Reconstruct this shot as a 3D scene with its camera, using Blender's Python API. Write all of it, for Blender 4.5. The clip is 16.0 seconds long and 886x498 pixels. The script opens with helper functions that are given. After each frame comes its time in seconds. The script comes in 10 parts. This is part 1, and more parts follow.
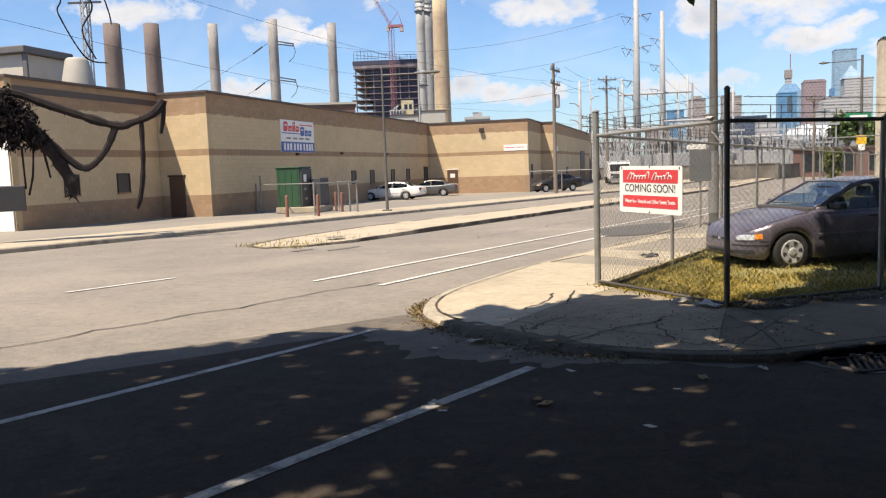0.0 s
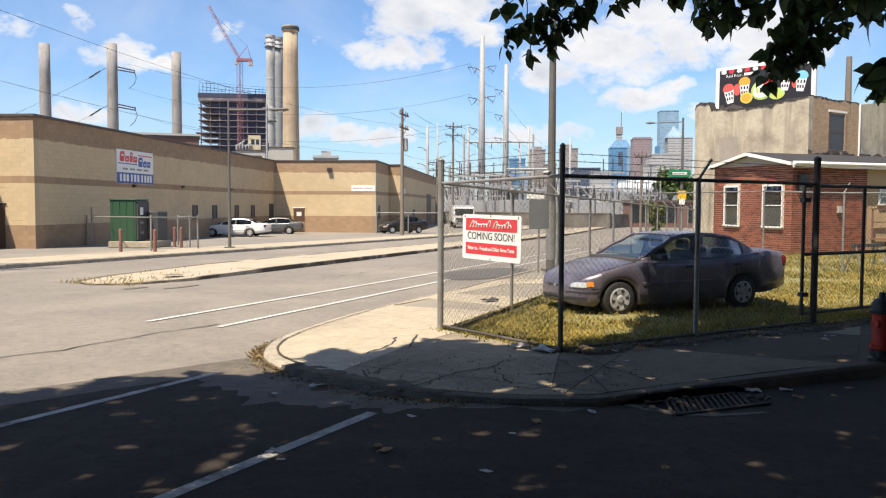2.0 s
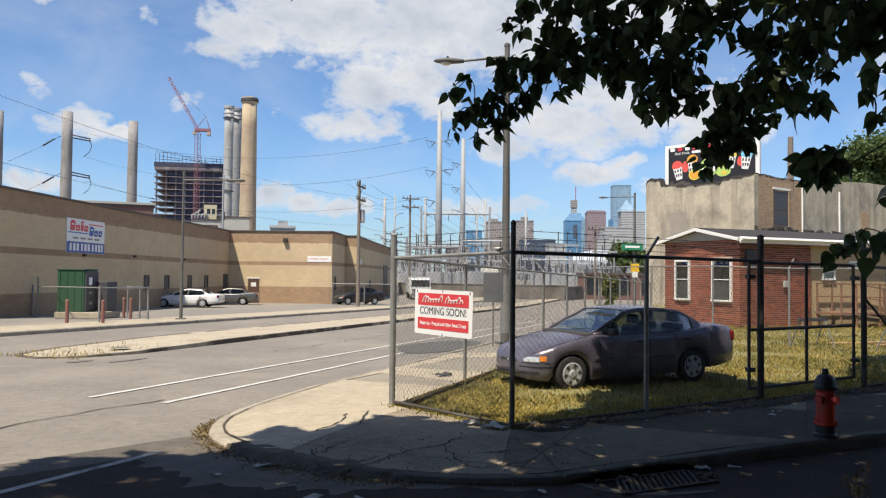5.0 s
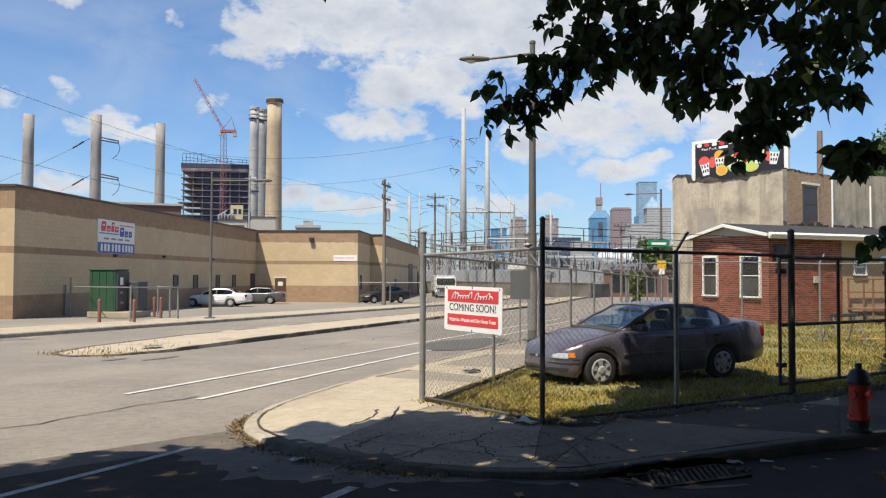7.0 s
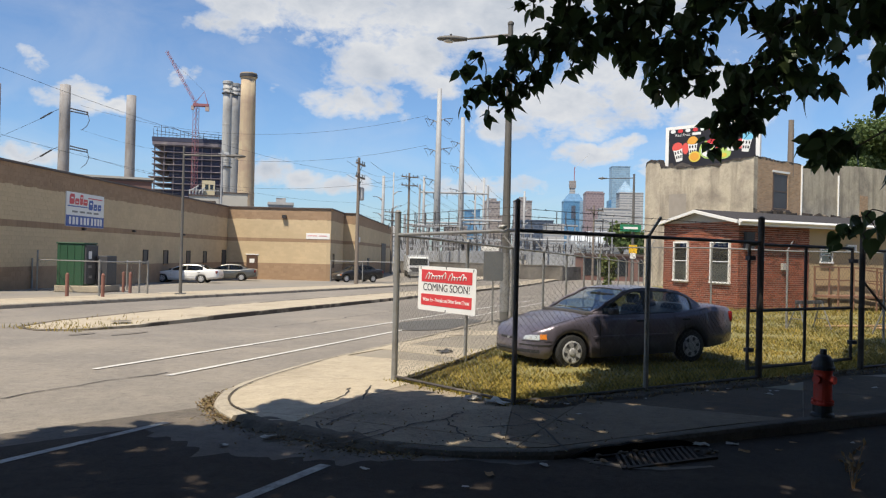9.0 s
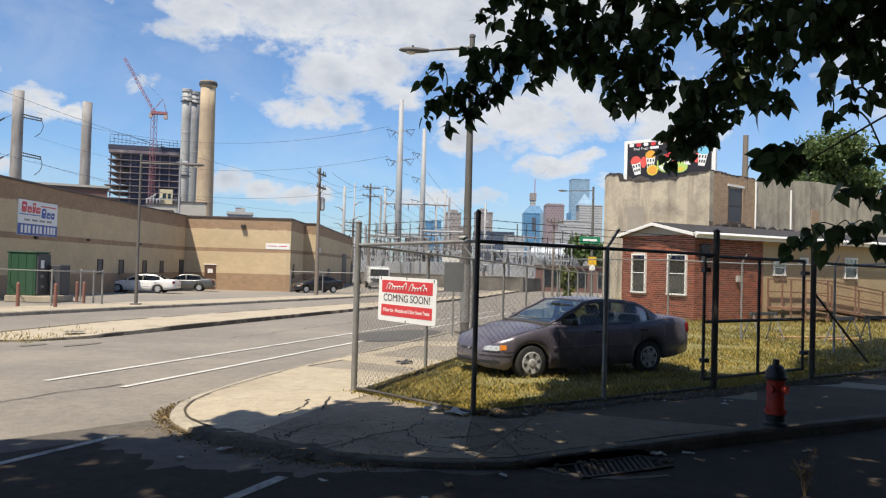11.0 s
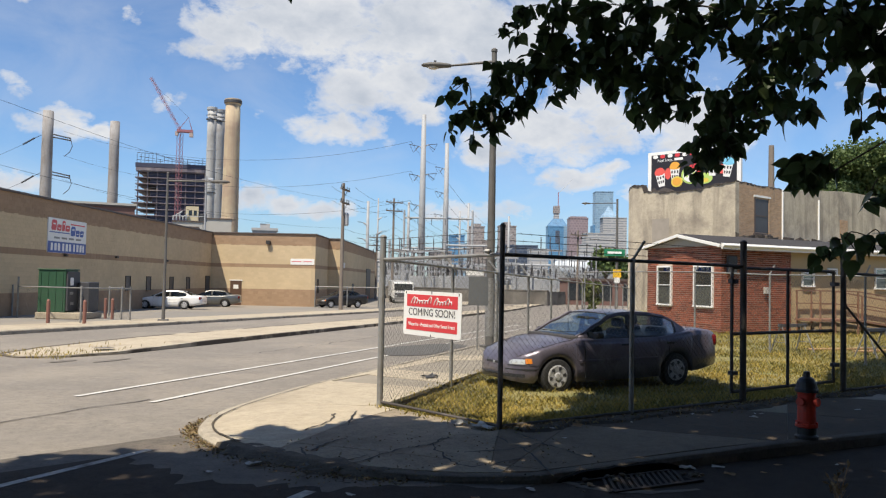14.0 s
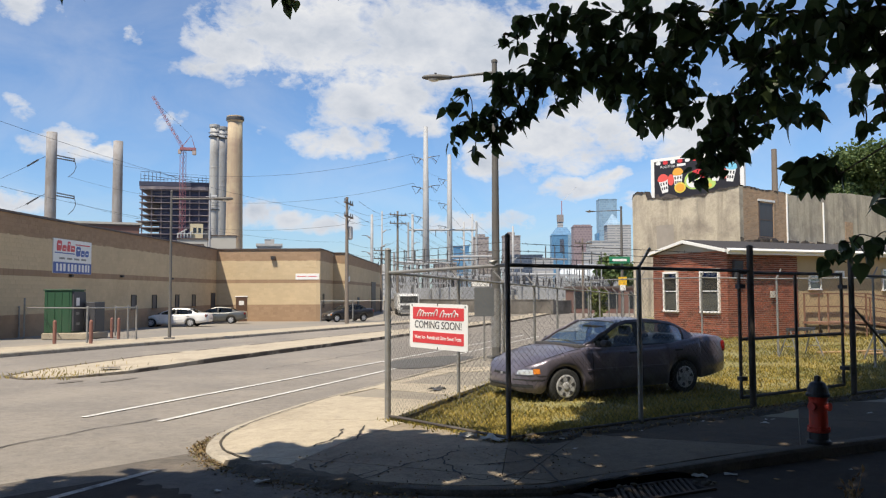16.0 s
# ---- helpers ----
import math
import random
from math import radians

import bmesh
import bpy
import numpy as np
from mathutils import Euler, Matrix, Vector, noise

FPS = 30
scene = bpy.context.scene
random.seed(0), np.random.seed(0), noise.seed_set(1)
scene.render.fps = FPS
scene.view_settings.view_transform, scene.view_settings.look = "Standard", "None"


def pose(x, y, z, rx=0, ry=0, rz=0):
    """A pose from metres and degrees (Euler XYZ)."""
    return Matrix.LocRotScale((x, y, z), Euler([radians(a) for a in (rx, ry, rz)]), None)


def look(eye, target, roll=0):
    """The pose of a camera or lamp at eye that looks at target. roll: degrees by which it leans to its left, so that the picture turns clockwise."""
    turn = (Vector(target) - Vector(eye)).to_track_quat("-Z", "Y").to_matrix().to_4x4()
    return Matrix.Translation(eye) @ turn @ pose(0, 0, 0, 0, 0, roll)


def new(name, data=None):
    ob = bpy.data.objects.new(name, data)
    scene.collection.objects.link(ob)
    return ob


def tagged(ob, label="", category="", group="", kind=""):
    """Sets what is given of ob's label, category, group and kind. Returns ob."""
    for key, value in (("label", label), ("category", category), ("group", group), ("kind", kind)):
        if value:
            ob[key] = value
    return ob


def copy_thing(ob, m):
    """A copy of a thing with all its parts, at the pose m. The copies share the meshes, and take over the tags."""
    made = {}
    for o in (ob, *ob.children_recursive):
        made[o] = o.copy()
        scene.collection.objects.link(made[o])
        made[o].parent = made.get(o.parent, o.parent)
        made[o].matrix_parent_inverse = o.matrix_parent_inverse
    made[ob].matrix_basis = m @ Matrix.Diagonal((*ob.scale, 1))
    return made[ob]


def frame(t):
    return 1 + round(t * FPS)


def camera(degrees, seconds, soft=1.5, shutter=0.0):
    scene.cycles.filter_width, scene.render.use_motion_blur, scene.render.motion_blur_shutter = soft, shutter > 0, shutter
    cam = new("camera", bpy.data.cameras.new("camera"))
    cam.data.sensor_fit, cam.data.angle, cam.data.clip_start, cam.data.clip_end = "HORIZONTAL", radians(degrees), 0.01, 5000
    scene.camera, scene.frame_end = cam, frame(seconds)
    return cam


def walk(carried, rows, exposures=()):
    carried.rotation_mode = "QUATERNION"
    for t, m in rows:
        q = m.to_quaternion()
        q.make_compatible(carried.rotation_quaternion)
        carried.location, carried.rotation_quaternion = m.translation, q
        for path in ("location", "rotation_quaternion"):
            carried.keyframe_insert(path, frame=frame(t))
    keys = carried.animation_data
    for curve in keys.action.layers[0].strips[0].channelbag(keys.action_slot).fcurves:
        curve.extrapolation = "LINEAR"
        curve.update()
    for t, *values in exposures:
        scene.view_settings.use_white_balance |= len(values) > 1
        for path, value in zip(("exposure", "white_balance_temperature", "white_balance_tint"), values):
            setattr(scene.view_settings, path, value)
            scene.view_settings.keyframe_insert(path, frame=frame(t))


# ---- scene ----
cam = camera(57.6, 16.0, soft=1.2)
# seconds, place of the eye, yaw, pitch, lean
PATH = [
    (0.0, -0.039, 0.106, 1.574, -0.07, -5.77, -1.99),
    (0.5, -0.021, 0.087, 1.580, -5.18, -5.73, -0.85),
    (1.0, -0.016, 0.069, 1.593, -8.66, -5.28, 0.04),
    (1.5, -0.036, 0.064, 1.617, -10.53, -4.71, -0.04),
    (2.0, -0.032, 0.059, 1.622, -11.06, -3.09, 0.25),
    (2.5, -0.010, 0.061, 1.668, -12.07, 0.06, 0.04),
    (3.0, -0.005, 0.046, 1.659, -13.21, 0.91, -0.08),
    (3.5, 0.000, 0.000, 1.650, -13.70, 1.05, 0.15),
    (4.0, 0.022, 0.027, 1.661, -14.06, 1.82, 0.44),
    (4.2, 0.021, 0.027, 1.661, -14.26, 1.97, 0.50),
    (6.3, 0.018, 0.020, 1.692, -13.40, 1.84, 1.15),
    (6.5, -0.060, 0.005, 1.649, -13.30, 1.70, 1.21),
    (7.0, -0.053, -0.033, 1.649, -12.33, 1.85, 0.26),
    (7.5, -0.051, -0.052, 1.658, -13.04, 1.91, -0.47),
    (8.0, -0.068, -0.034, 1.648, -12.68, 1.31, 0.90),
    (8.5, -0.073, -0.025, 1.649, -13.48, 0.84, 1.18),
    (9.0, -0.073, -0.025, 1.648, -14.27, 0.48, 1.36),
    (9.2, -0.073, -0.025, 1.647, -14.39, 0.41, 1.38),
    (11.3, -0.070, -0.036, 1.640, -17.15, 1.40, 1.63),
    (11.5, -0.070, -0.039, 1.639, -17.05, 1.41, 1.65),
    (12.0, -0.067, -0.052, 1.637, -16.56, 1.83, 1.00),
    (12.5, -0.061, -0.033, 1.655, -15.63, 2.57, 0.88),
    (13.0, -0.070, -0.043, 1.644, -15.34, 2.76, 1.20),
    (13.5, -0.079, -0.036, 1.636, -15.21, 2.61, 1.44),
    (14.0, -0.086, -0.045, 1.637, -15.32, 2.30, 1.15),
    (14.5, -0.079, -0.023, 1.641, -15.35, 2.28, 1.28),
    (15.0, -0.082, -0.031, 1.631, -15.64, 2.19, 0.64),
    (15.5, -0.078, -0.019, 1.647, -15.73, 2.83, 0.24),
    (16.0, -0.079, -0.016, 1.644, -14.99, 3.11, -0.19),
]


def aimed(x, y, z, yaw, pitch, lean):
    a, b = radians(yaw), radians(pitch)
    eye = Vector((x, y, z))
    return look(eye, eye + Vector((-math.sin(a) * math.cos(b), math.cos(a) * math.cos(b), math.sin(b))), lean)


walk(cam, [(t, aimed(*row)) for t, *row in PATH], [(0.0, 0.69, 7100, 13), (1.0, 0.68, 7100, 13), (1.5, 0.74, 7050, 12.5), (2.0, 0.72, 6950, 12), (2.5, 0.57, 6800, 11), (3.0, 0.44, 6700, 10.5), (7.0, 0.43, 6650, 10), (9.0, 0.37, 6700, 10), (11.5, 0.42, 6650, 10), (13.0, 0.40, 6650, 10), (16.0, 0.43, 6700, 10.5)])

# ---- light ----
SUN_FROM = Vector((-0.40, -0.36, 1.0)).normalized()
sun = new("sun", bpy.data.lights.new("sun", "SUN"))
sun.data.energy, sun.data.angle, sun.data.color = 5.0, radians(0.53), (1.0, 0.92, 0.78)
sun.matrix_world = look((0, 0, 60), Vector((0, 0, 60)) - SUN_FROM)


def way(px, py):
    """The direction of a place in the sky: degrees to the right of +y, and degrees up."""
    a, b = radians(px), radians(py)
    return (math.sin(a) * math.cos(b), math.cos(a) * math.cos(b), math.sin(b))


class Nodes:
    """Short way to write node trees."""

    def __init__(self, tree):
        self.tree, self.links = tree, tree.links

    def add(self, kind, **values):
        n = self.tree.nodes.new(kind)
        for k, v in values.items():
            setattr(n, k, v)
        return n

    def put(self, value, socket):
        if isinstance(value, bpy.types.NodeSocket):
            self.links.new(value, socket)
        elif value is not None:
            socket.default_value = value

    def math(self, op, a, b=None, c=None, clamp=False):
        n = self.add("ShaderNodeMath", operation=op, use_clamp=clamp)
        for v, s in zip((a, b, c), n.inputs):
            self.put(v, s)
        return n.outputs[0]

    def noise(self, vector, scale, detail=4.0, rough=0.55, dist=0.0):
        n = self.add("ShaderNodeTexNoise")
        self.put(vector, n.inputs["Vector"])
        n.inputs["Scale"].default_value, n.inputs["Detail"].default_value = scale, detail
        n.inputs["Roughness"].default_value, n.inputs["Distortion"].default_value = rough, dist
        return n.outputs["Fac"]

    def ramp(self, fac, *stops):
        n = self.add("ShaderNodeValToRGB")
        els = n.color_ramp.elements
        while len(els) < len(stops):
            els.new(0.5)
        for e, (at, col) in zip(els, stops):
            e.position = at
            e.color = (*col, 1) if isinstance(col, tuple) else (col, col, col, 1)
        self.put(fac, n.inputs[0])
        return n.outputs[0]

    def mix(self, fac, a, b, blend="MIX"):
        n = self.add("ShaderNodeMix", data_type="RGBA", blend_type=blend)
        self.put(fac, n.inputs[0])
        for v, s in ((a, n.inputs[6]), (b, n.inputs[7])):
            self.put((*v, 1) if isinstance(v, tuple) and len(v) == 3 else v, s)
        return n.outputs[2]


world = bpy.data.worlds.new("world")
scene.world = world
world.use_nodes = True
world.node_tree.nodes.clear()
W = Nodes(world.node_tree)
sky = W.add("ShaderNodeTexSky", sky_type="NISHITA", sun_disc=False)
sky.sun_elevation = math.asin(SUN_FROM.z)
sky.sun_rotation = math.atan2(SUN_FROM.x, SUN_FROM.y)
sky.air_density, sky.dust_density, sky.ozone_density = 1.0, 0.4, 2.5
gen = W.add("ShaderNodeTexCoord").outputs["Generated"]
# cumulus: soft lumps at their places in the sky, broken up by noise
# each lump: degrees to the right of +y, degrees up, half width, half height, power
LARGE_CLOUD = [(6, 18, 9.5, 4.6, 1.0), (13, 17.5, 9, 5, 1.0), (0.2, 16.6, 4.2, 2.4, 0.9), (8.6, 13.4, 4.4, 3.0, 1.0), (8.0, 10.6, 4.2, 1.7, 0.95), (12, 14, 4, 3, 1.0), (19, 17, 7, 4, 1.0), (-1.6, 15.2, 2.8, 1.0, 0.7), (13.8, 12.2, 2.6, 1.3, 0.75), (8, 23, 14, 5, 1.0), (28, 19, 8, 4, 0.9)]
MIDDLE_CLOUD = [(22.3, 10.5, 6.4, 2.7, 0.95), (27, 11.2, 4.4, 2.5, 0.9), (18.2, 9.5, 3.4, 1.7, 0.85), (25, 12.6, 5, 2, 0.8), (24.6, 7.3, 3.7, 1.0, 0.8), (26.8, 7.9, 2.0, 0.8, 0.7), (33, 11, 5, 3, 0.9), (30, 6, 3, 1.2, 0.7)]
SMALL_CLOUDS = [(1.6, 5.9, 2.2, 1.5, 0.9), (4.0, 5.0, 3.4, 1.2, 0.85), (7.4, 4.8, 2.4, 0.8, 0.75), (-10.4, 9.8, 3.0, 1.35, 0.75), (-8.4, 9.3, 1.9, 0.9, 0.8), (-4.2, 11.8, 1.7, 1.2, 0.5), (-13.2, 11.6, 1.4, 0.8, 0.38), (-6.0, 16.9, 0.9, 0.7, 0.36), (2.5, 11.3, 0.8, 0.6, 0.32), (-12.6, 5.6, 2.6, 1.1, 0.8), (-16.6, 10.9, 2.0, 1.2, 0.45), (-12.9, 17.9, 2.4, 1.1, 0.8), (-20.5, 10.8, 4.4, 1.3, 0.8), (17, 5.0, 5, 1.0, 0.6)]
FAR_CLOUDS = [(-36, 14, 10, 5, 0.9), (48, 14, 8, 5, 0.9), (80, 18, 12, 8, 0.9), (-80, 22, 12, 8, 0.9), (150, 22, 12, 8, 0.9), (-130, 25, 14, 8, 0.9)]
sep = W.add("ShaderNodeSeparateXYZ")
W.links.new(gen, sep.inputs[0])
polar = W.add("ShaderNodeCombineXYZ")
W.links.new(W.math("MULTIPLY", W.math("ARCTAN2", sep.outputs[0], sep.outputs[1]), math.degrees(1)), polar.inputs[0])
W.links.new(W.math("MULTIPLY", W.math("ARCSINE", sep.outputs[2]), math.degrees(1)), polar.inputs[1])
warp = W.add("ShaderNodeTexNoise")
W.links.new(gen, warp.inputs["Vector"])
warp.inputs["Scale"].default_value, warp.inputs["Detail"].default_value = 24.0, 4.0
bend = W.add("ShaderNodeVectorMath", operation="MULTIPLY_ADD")
W.links.new(warp.outputs["Color"], bend.inputs[0])
bend.inputs[1].default_value = (5.0, 2.2, 0)
bend.inputs[2].default_value = (-2.5, -1.1, 0)
place = W.add("ShaderNodeVectorMath", operation="ADD")
W.links.new(polar.outputs[0], place.inputs[0])
W.links.new(bend.outputs[0], place.inputs[1])
total = None
for az, el, wide, high, power in LARGE_CLOUD + MIDDLE_CLOUD + SMALL_CLOUDS + FAR_CLOUDS:
    d = W.add("ShaderNodeVectorMath", operation="SUBTRACT")
    W.links.new(place.outputs[0], d.inputs[0])
    d.inputs[1].default_value = (az, el, 0)
    k = W.add("ShaderNodeVectorMath", operation="DIVIDE")
    W.links.new(d.outputs[0], k.inputs[0])
    k.inputs[1].default_value = (wide, high, 1)
    size = W.add("ShaderNodeVectorMath", operation="LENGTH")
    W.links.new(k.outputs[0], size.inputs[0])
    lump = W.math("MULTIPLY", W.math("SUBTRACT", 1.0, size.outputs["Value"], clamp=True), power)
    total = lump if total is None else W.math("MAXIMUM", total, lump)
squash = W.add("ShaderNodeMapping")
squash.inputs["Scale"].default_value = (1, 1, 1.7)
W.links.new(gen, squash.inputs["Vector"])
puff = W.noise(squash.outputs[0], 15.0, 9.0, 0.62, 0.4)
curl = W.noise(squash.outputs[0], 42.0, 7.0, 0.6, 0.5)
fine = W.noise(squash.outputs[0], 110.0, 5.0, 0.6, 0.2)
rough_edge = W.math("ADD", W.math("MULTIPLY", W.math("SUBTRACT", puff, 0.5), 1.25), W.math("ADD", W.math("MULTIPLY", W.math("SUBTRACT", curl, 0.5), 0.75), W.math("MULTIPLY", W.math("SUBTRACT", fine, 0.5), 0.3)))
near_cloud = W.math("ADD", 0.22, W.math("MULTIPLY", W.math("MULTIPLY", total, 4.0, clamp=True), 0.78))
dens = W.math("ADD", total, W.math("MULTIPLY", rough_edge, near_cloud))
veil = W.math("MULTIPLY", W.ramp(W.noise(squash.outputs[0], 6.0, 6.0, 0.6, 0.6), (0.4, 0.0), (0.72, 0.22)), 1.0)
cover = W.math("MAXIMUM", W.ramp(dens, (0.10, 0.0), (0.30, 0.55), (0.55, 1.0)), veil)
shade = W.ramp(W.math("ADD", W.math("MULTIPLY", W.noise(squash.outputs[0], 13.0, 5.0, 0.55), 0.7), W.math("MULTIPLY", dens, 0.35)), (0.38, (0.90, 0.93, 0.97)), (0.56, (0.76, 0.81, 0.89)), (0.80, (0.58, 0.65, 0.76)))
level = W.add("ShaderNodeSeparateXYZ")
W.links.new(gen, level.inputs[0])
tint = W.mix(1.0, sky.outputs[0], W.ramp(level.outputs[2], (0.0, (0.71, 0.89, 1.14)), (0.12, (0.80, 1.02, 1.29)), (0.4, (0.83, 1.03, 1.25))), "MULTIPLY")
blue = W.add("ShaderNodeVectorMath", operation="SCALE")
W.links.new(tint, blue.inputs[0])
blue.inputs["Scale"].default_value = 0.086
whites = W.add("ShaderNodeVectorMath", operation="SCALE")
W.links.new(shade, whites.inputs[0])
whites.inputs["Scale"].default_value = 0.66
both = W.mix(cover, blue.outputs[0], whites.outputs[0])
bg = W.add("ShaderNodeBackground")
W.links.new(both, bg.inputs[0])
bg.inputs[1].default_value = 1.0
W.links.new(bg.outputs[0], W.add("ShaderNodeOutputWorld").inputs[0])


# ---- materials ----
def material(name, base, rough=0.8, vary=0.25, scale=3.0, bump=0.2, bump_scale=60.0, metal=0.0, second=None, second_scale=0.6, second_at=(0.5, 0.7), coat=0.0, spec=0.5, each=0.0, object_space=True, speck=0.0):
    """A surface of one base colour with grain, a coarser stain of a second colour, and fine relief."""
    m = bpy.data.materials.new(name)
    m.use_nodes = True
    m.node_tree.nodes.clear()
    n = Nodes(m.node_tree)
    at = n.add("ShaderNodeTexCoord").outputs["Object"] if object_space else n.add("ShaderNodeNewGeometry").outputs["Position"]
    col = n.mix(n.noise(at, scale, 6.0, 0.6), tuple(c * (1 - vary) for c in base), tuple(min(1, c * (1 + vary)) for c in base))
    if second:
        col = n.mix(n.ramp(n.noise(at, second_scale, 7.0, 0.62, 0.4), (second_at[0], 0.0), (second_at[1], 1.0)), col, second)
    if speck:
        fine = n.math("MULTIPLY", n.noise(at, 38.0, 3.0, 0.7), n.noise(at, 7.0, 6.0, 0.7, 0.6))
        col = n.mix(1.0, col, n.ramp(fine, (0.12, 1 - speck), (0.25, 1.0), (0.42, 1 + speck * 0.7)), "MULTIPLY")
    if each:
        r = n.add("ShaderNodeObjectInfo").outputs["Random"]
        col = n.mix(1.0, col, n.ramp(r, (0.0, 1 - each), (1.0, 1 + each * 0.6)), "MULTIPLY")
    b = n.add("ShaderNodeBsdfPrincipled")
    n.links.new(col, b.inputs["Base Color"])
    grain = n.noise(at, bump_scale, 4.0, 0.6)
    n.put(n.math("ADD", rough - 0.08, n.math("MULTIPLY", grain, 0.16), clamp=True), b.inputs["Roughness"])
    b.inputs["Metallic"].default_value = metal
    b.inputs["Coat Weight"].default_value = coat
    b.inputs["Specular IOR Level"].default_value = spec
    if bump:
        k = n.add("ShaderNodeBump")
        k.inputs["Strength"].default_value, k.inputs["Distance"].default_value = bump, 0.01
        n.links.new(grain, k.inputs["Height"])
        n.links.new(k.outputs[0], b.inputs["Normal"])
    n.links.new(b.outputs[0], n.add("ShaderNodeOutputMaterial").inputs[0])
    m["bsdf"] = b.name
    return m


ASPHALT = material("asphalt_worn", (0.20, 0.178, 0.152), 0.9, 0.2, 1.2, 0.5, 120.0, second=(0.26, 0.228, 0.188), second_scale=0.25, second_at=(0.45, 0.65), object_space=False, speck=0.3)
# darker than the asphalt itself: the tree's shade is in this colour
ASPHALT_SHADED = material("asphalt_tree_shade", (0.037, 0.0285, 0.0225), 0.9, 0.3, 2.0, 0.6, 110.0, second=(0.058, 0.045, 0.035), second_scale=0.5, object_space=False, speck=0.45, spec=0.18)
CONCRETE = material("pavement_concrete", (0.405, 0.345, 0.255), 0.9, 0.16, 1.5, 0.35, 90.0, second=(0.27, 0.225, 0.165), second_scale=0.7, second_at=(0.52, 0.75), each=0.06, object_space=False, speck=0.25)
SOIL = material("dark_leaf_soil", (0.055, 0.044, 0.032), 0.95, 0.4, 4.0, 0.8, 30.0, second=(0.11, 0.085, 0.05), second_scale=3.0, object_space=False)
# matte dark fill for windows, used as the pane or behind it
DARK_FILL = material("matte_dark_fill", (0.055, 0.055, 0.062), 0.5, 0.3, 2.0, 0.1, 20.0)
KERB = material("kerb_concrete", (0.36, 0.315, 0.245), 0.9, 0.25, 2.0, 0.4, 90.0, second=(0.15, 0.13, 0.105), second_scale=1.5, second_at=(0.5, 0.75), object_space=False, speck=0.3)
DIRT = material("dirt", (0.25, 0.22, 0.175), 0.95, 0.3, 1.5, 0.6, 40.0, second=(0.15, 0.15, 0.08), second_scale=0.3, object_space=False)
# kerb tone for dirt, darkened further to carry the tree's shade
SHADED_KERB = material("kerb_dirt_and_shade", (0.095, 0.08, 0.062), 0.95, 0.3, 2.0, 0.5, 90.0, second=(0.045, 0.038, 0.03), second_scale=1.2, object_space=False, speck=0.4)
# the pavement concrete in three darker tones, with tree shade put into the colour
CONCRETE_FULL_SHADE = material("pavement_full_shade", (0.082, 0.06, 0.038), 0.95, 0.25, 1.5, 0.5, 90.0, second=(0.048, 0.035, 0.023), second_scale=0.7, second_at=(0.45, 0.7), each=0.15, object_space=False, speck=0.45)
CONCRETE_HALF_SHADE = material("pavement_half_shade", (0.155, 0.122, 0.083), 0.92, 0.22, 1.5, 0.4, 90.0, second=(0.105, 0.083, 0.056), second_scale=0.7, second_at=(0.45, 0.7), each=0.1, object_space=False, speck=0.35)
CONCRETE_SLIGHT_SHADE = material("pavement_slight_shade", (0.27, 0.222, 0.158), 0.92, 0.22, 1.5, 0.4, 90.0, second=(0.15, 0.12, 0.083), second_scale=0.7, second_at=(0.42, 0.7), each=0.06, object_space=False, speck=0.35)
LAWN_SOIL = material("lawn_soil", (0.22, 0.19, 0.075), 0.95, 0.35, 2.5, 0.6, 50.0, second=(0.13, 0.15, 0.04), second_scale=0.8, object_space=False)
LINE = material("road_paint", (0.56, 0.545, 0.51), 0.8, 0.15, 6.0, 0.2, 90.0, second=(0.42, 0.405, 0.38), second_scale=4.0, second_at=(0.5, 0.66), object_space=False, speck=0.35)
CRACK = material("crack_filler", (0.032, 0.029, 0.026), 0.85, 0.3, 5.0, object_space=False)
WIRE = material("dull_fence_wire", (0.13, 0.125, 0.115), 0.8, 0.2, 8.0, 0.0, spec=0.2)
GALV = material("galvanised_steel", (0.27, 0.268, 0.258), 0.6, 0.2, 8.0, 0.1, 80.0, metal=0.35, second=(0.2, 0.185, 0.165), second_scale=3.0)
GALV_DARK = material("weathered_steel_post", (0.075, 0.066, 0.06), 0.65, 0.3, 8.0, 0.1, 80.0, metal=0.1, second=(0.12, 0.105, 0.095), second_scale=3.0, spec=0.3)
BLOCK_BROWN = material("split_block_brown", (0.315, 0.205, 0.118), 0.95, 0.14, 1.2, 0.6, 14.0, second=(0.26, 0.17, 0.10), second_scale=0.3, object_space=False)
COPING = material("roof_coping", (0.09, 0.065, 0.055), 0.6, 0.2, 2.0)
STUCCO = material("stained_stucco", (0.47, 0.41, 0.315), 0.95, 0.26, 1.3, 0.6, 12.0, second=(0.25, 0.215, 0.175), second_scale=0.5, second_at=(0.46, 0.7), speck=0.25)


def streak(m, col, amount, across=1.6, down=0.12, at_least=0.5, full=0.72):
    """Rain streaks running down a wall, over the colour that the material has."""
    n = Nodes(m.node_tree)
    b = m.node_tree.nodes[m["bsdf"]]
    was = b.inputs["Base Color"].links[0].from_socket
    mp = n.add("ShaderNodeMapping")
    mp.inputs["Scale"].default_value = (across, across, down)
    n.links.new(n.add("ShaderNodeTexCoord").outputs["Object"], mp.inputs["Vector"])
    k = n.math("MULTIPLY", n.ramp(n.noise(mp.outputs[0], 1.0, 8.0, 0.66, 0.3), (at_least, 0.0), (full, 1.0)), amount)
    n.links.new(n.mix(k, was, col), b.inputs["Base Color"])
    return m


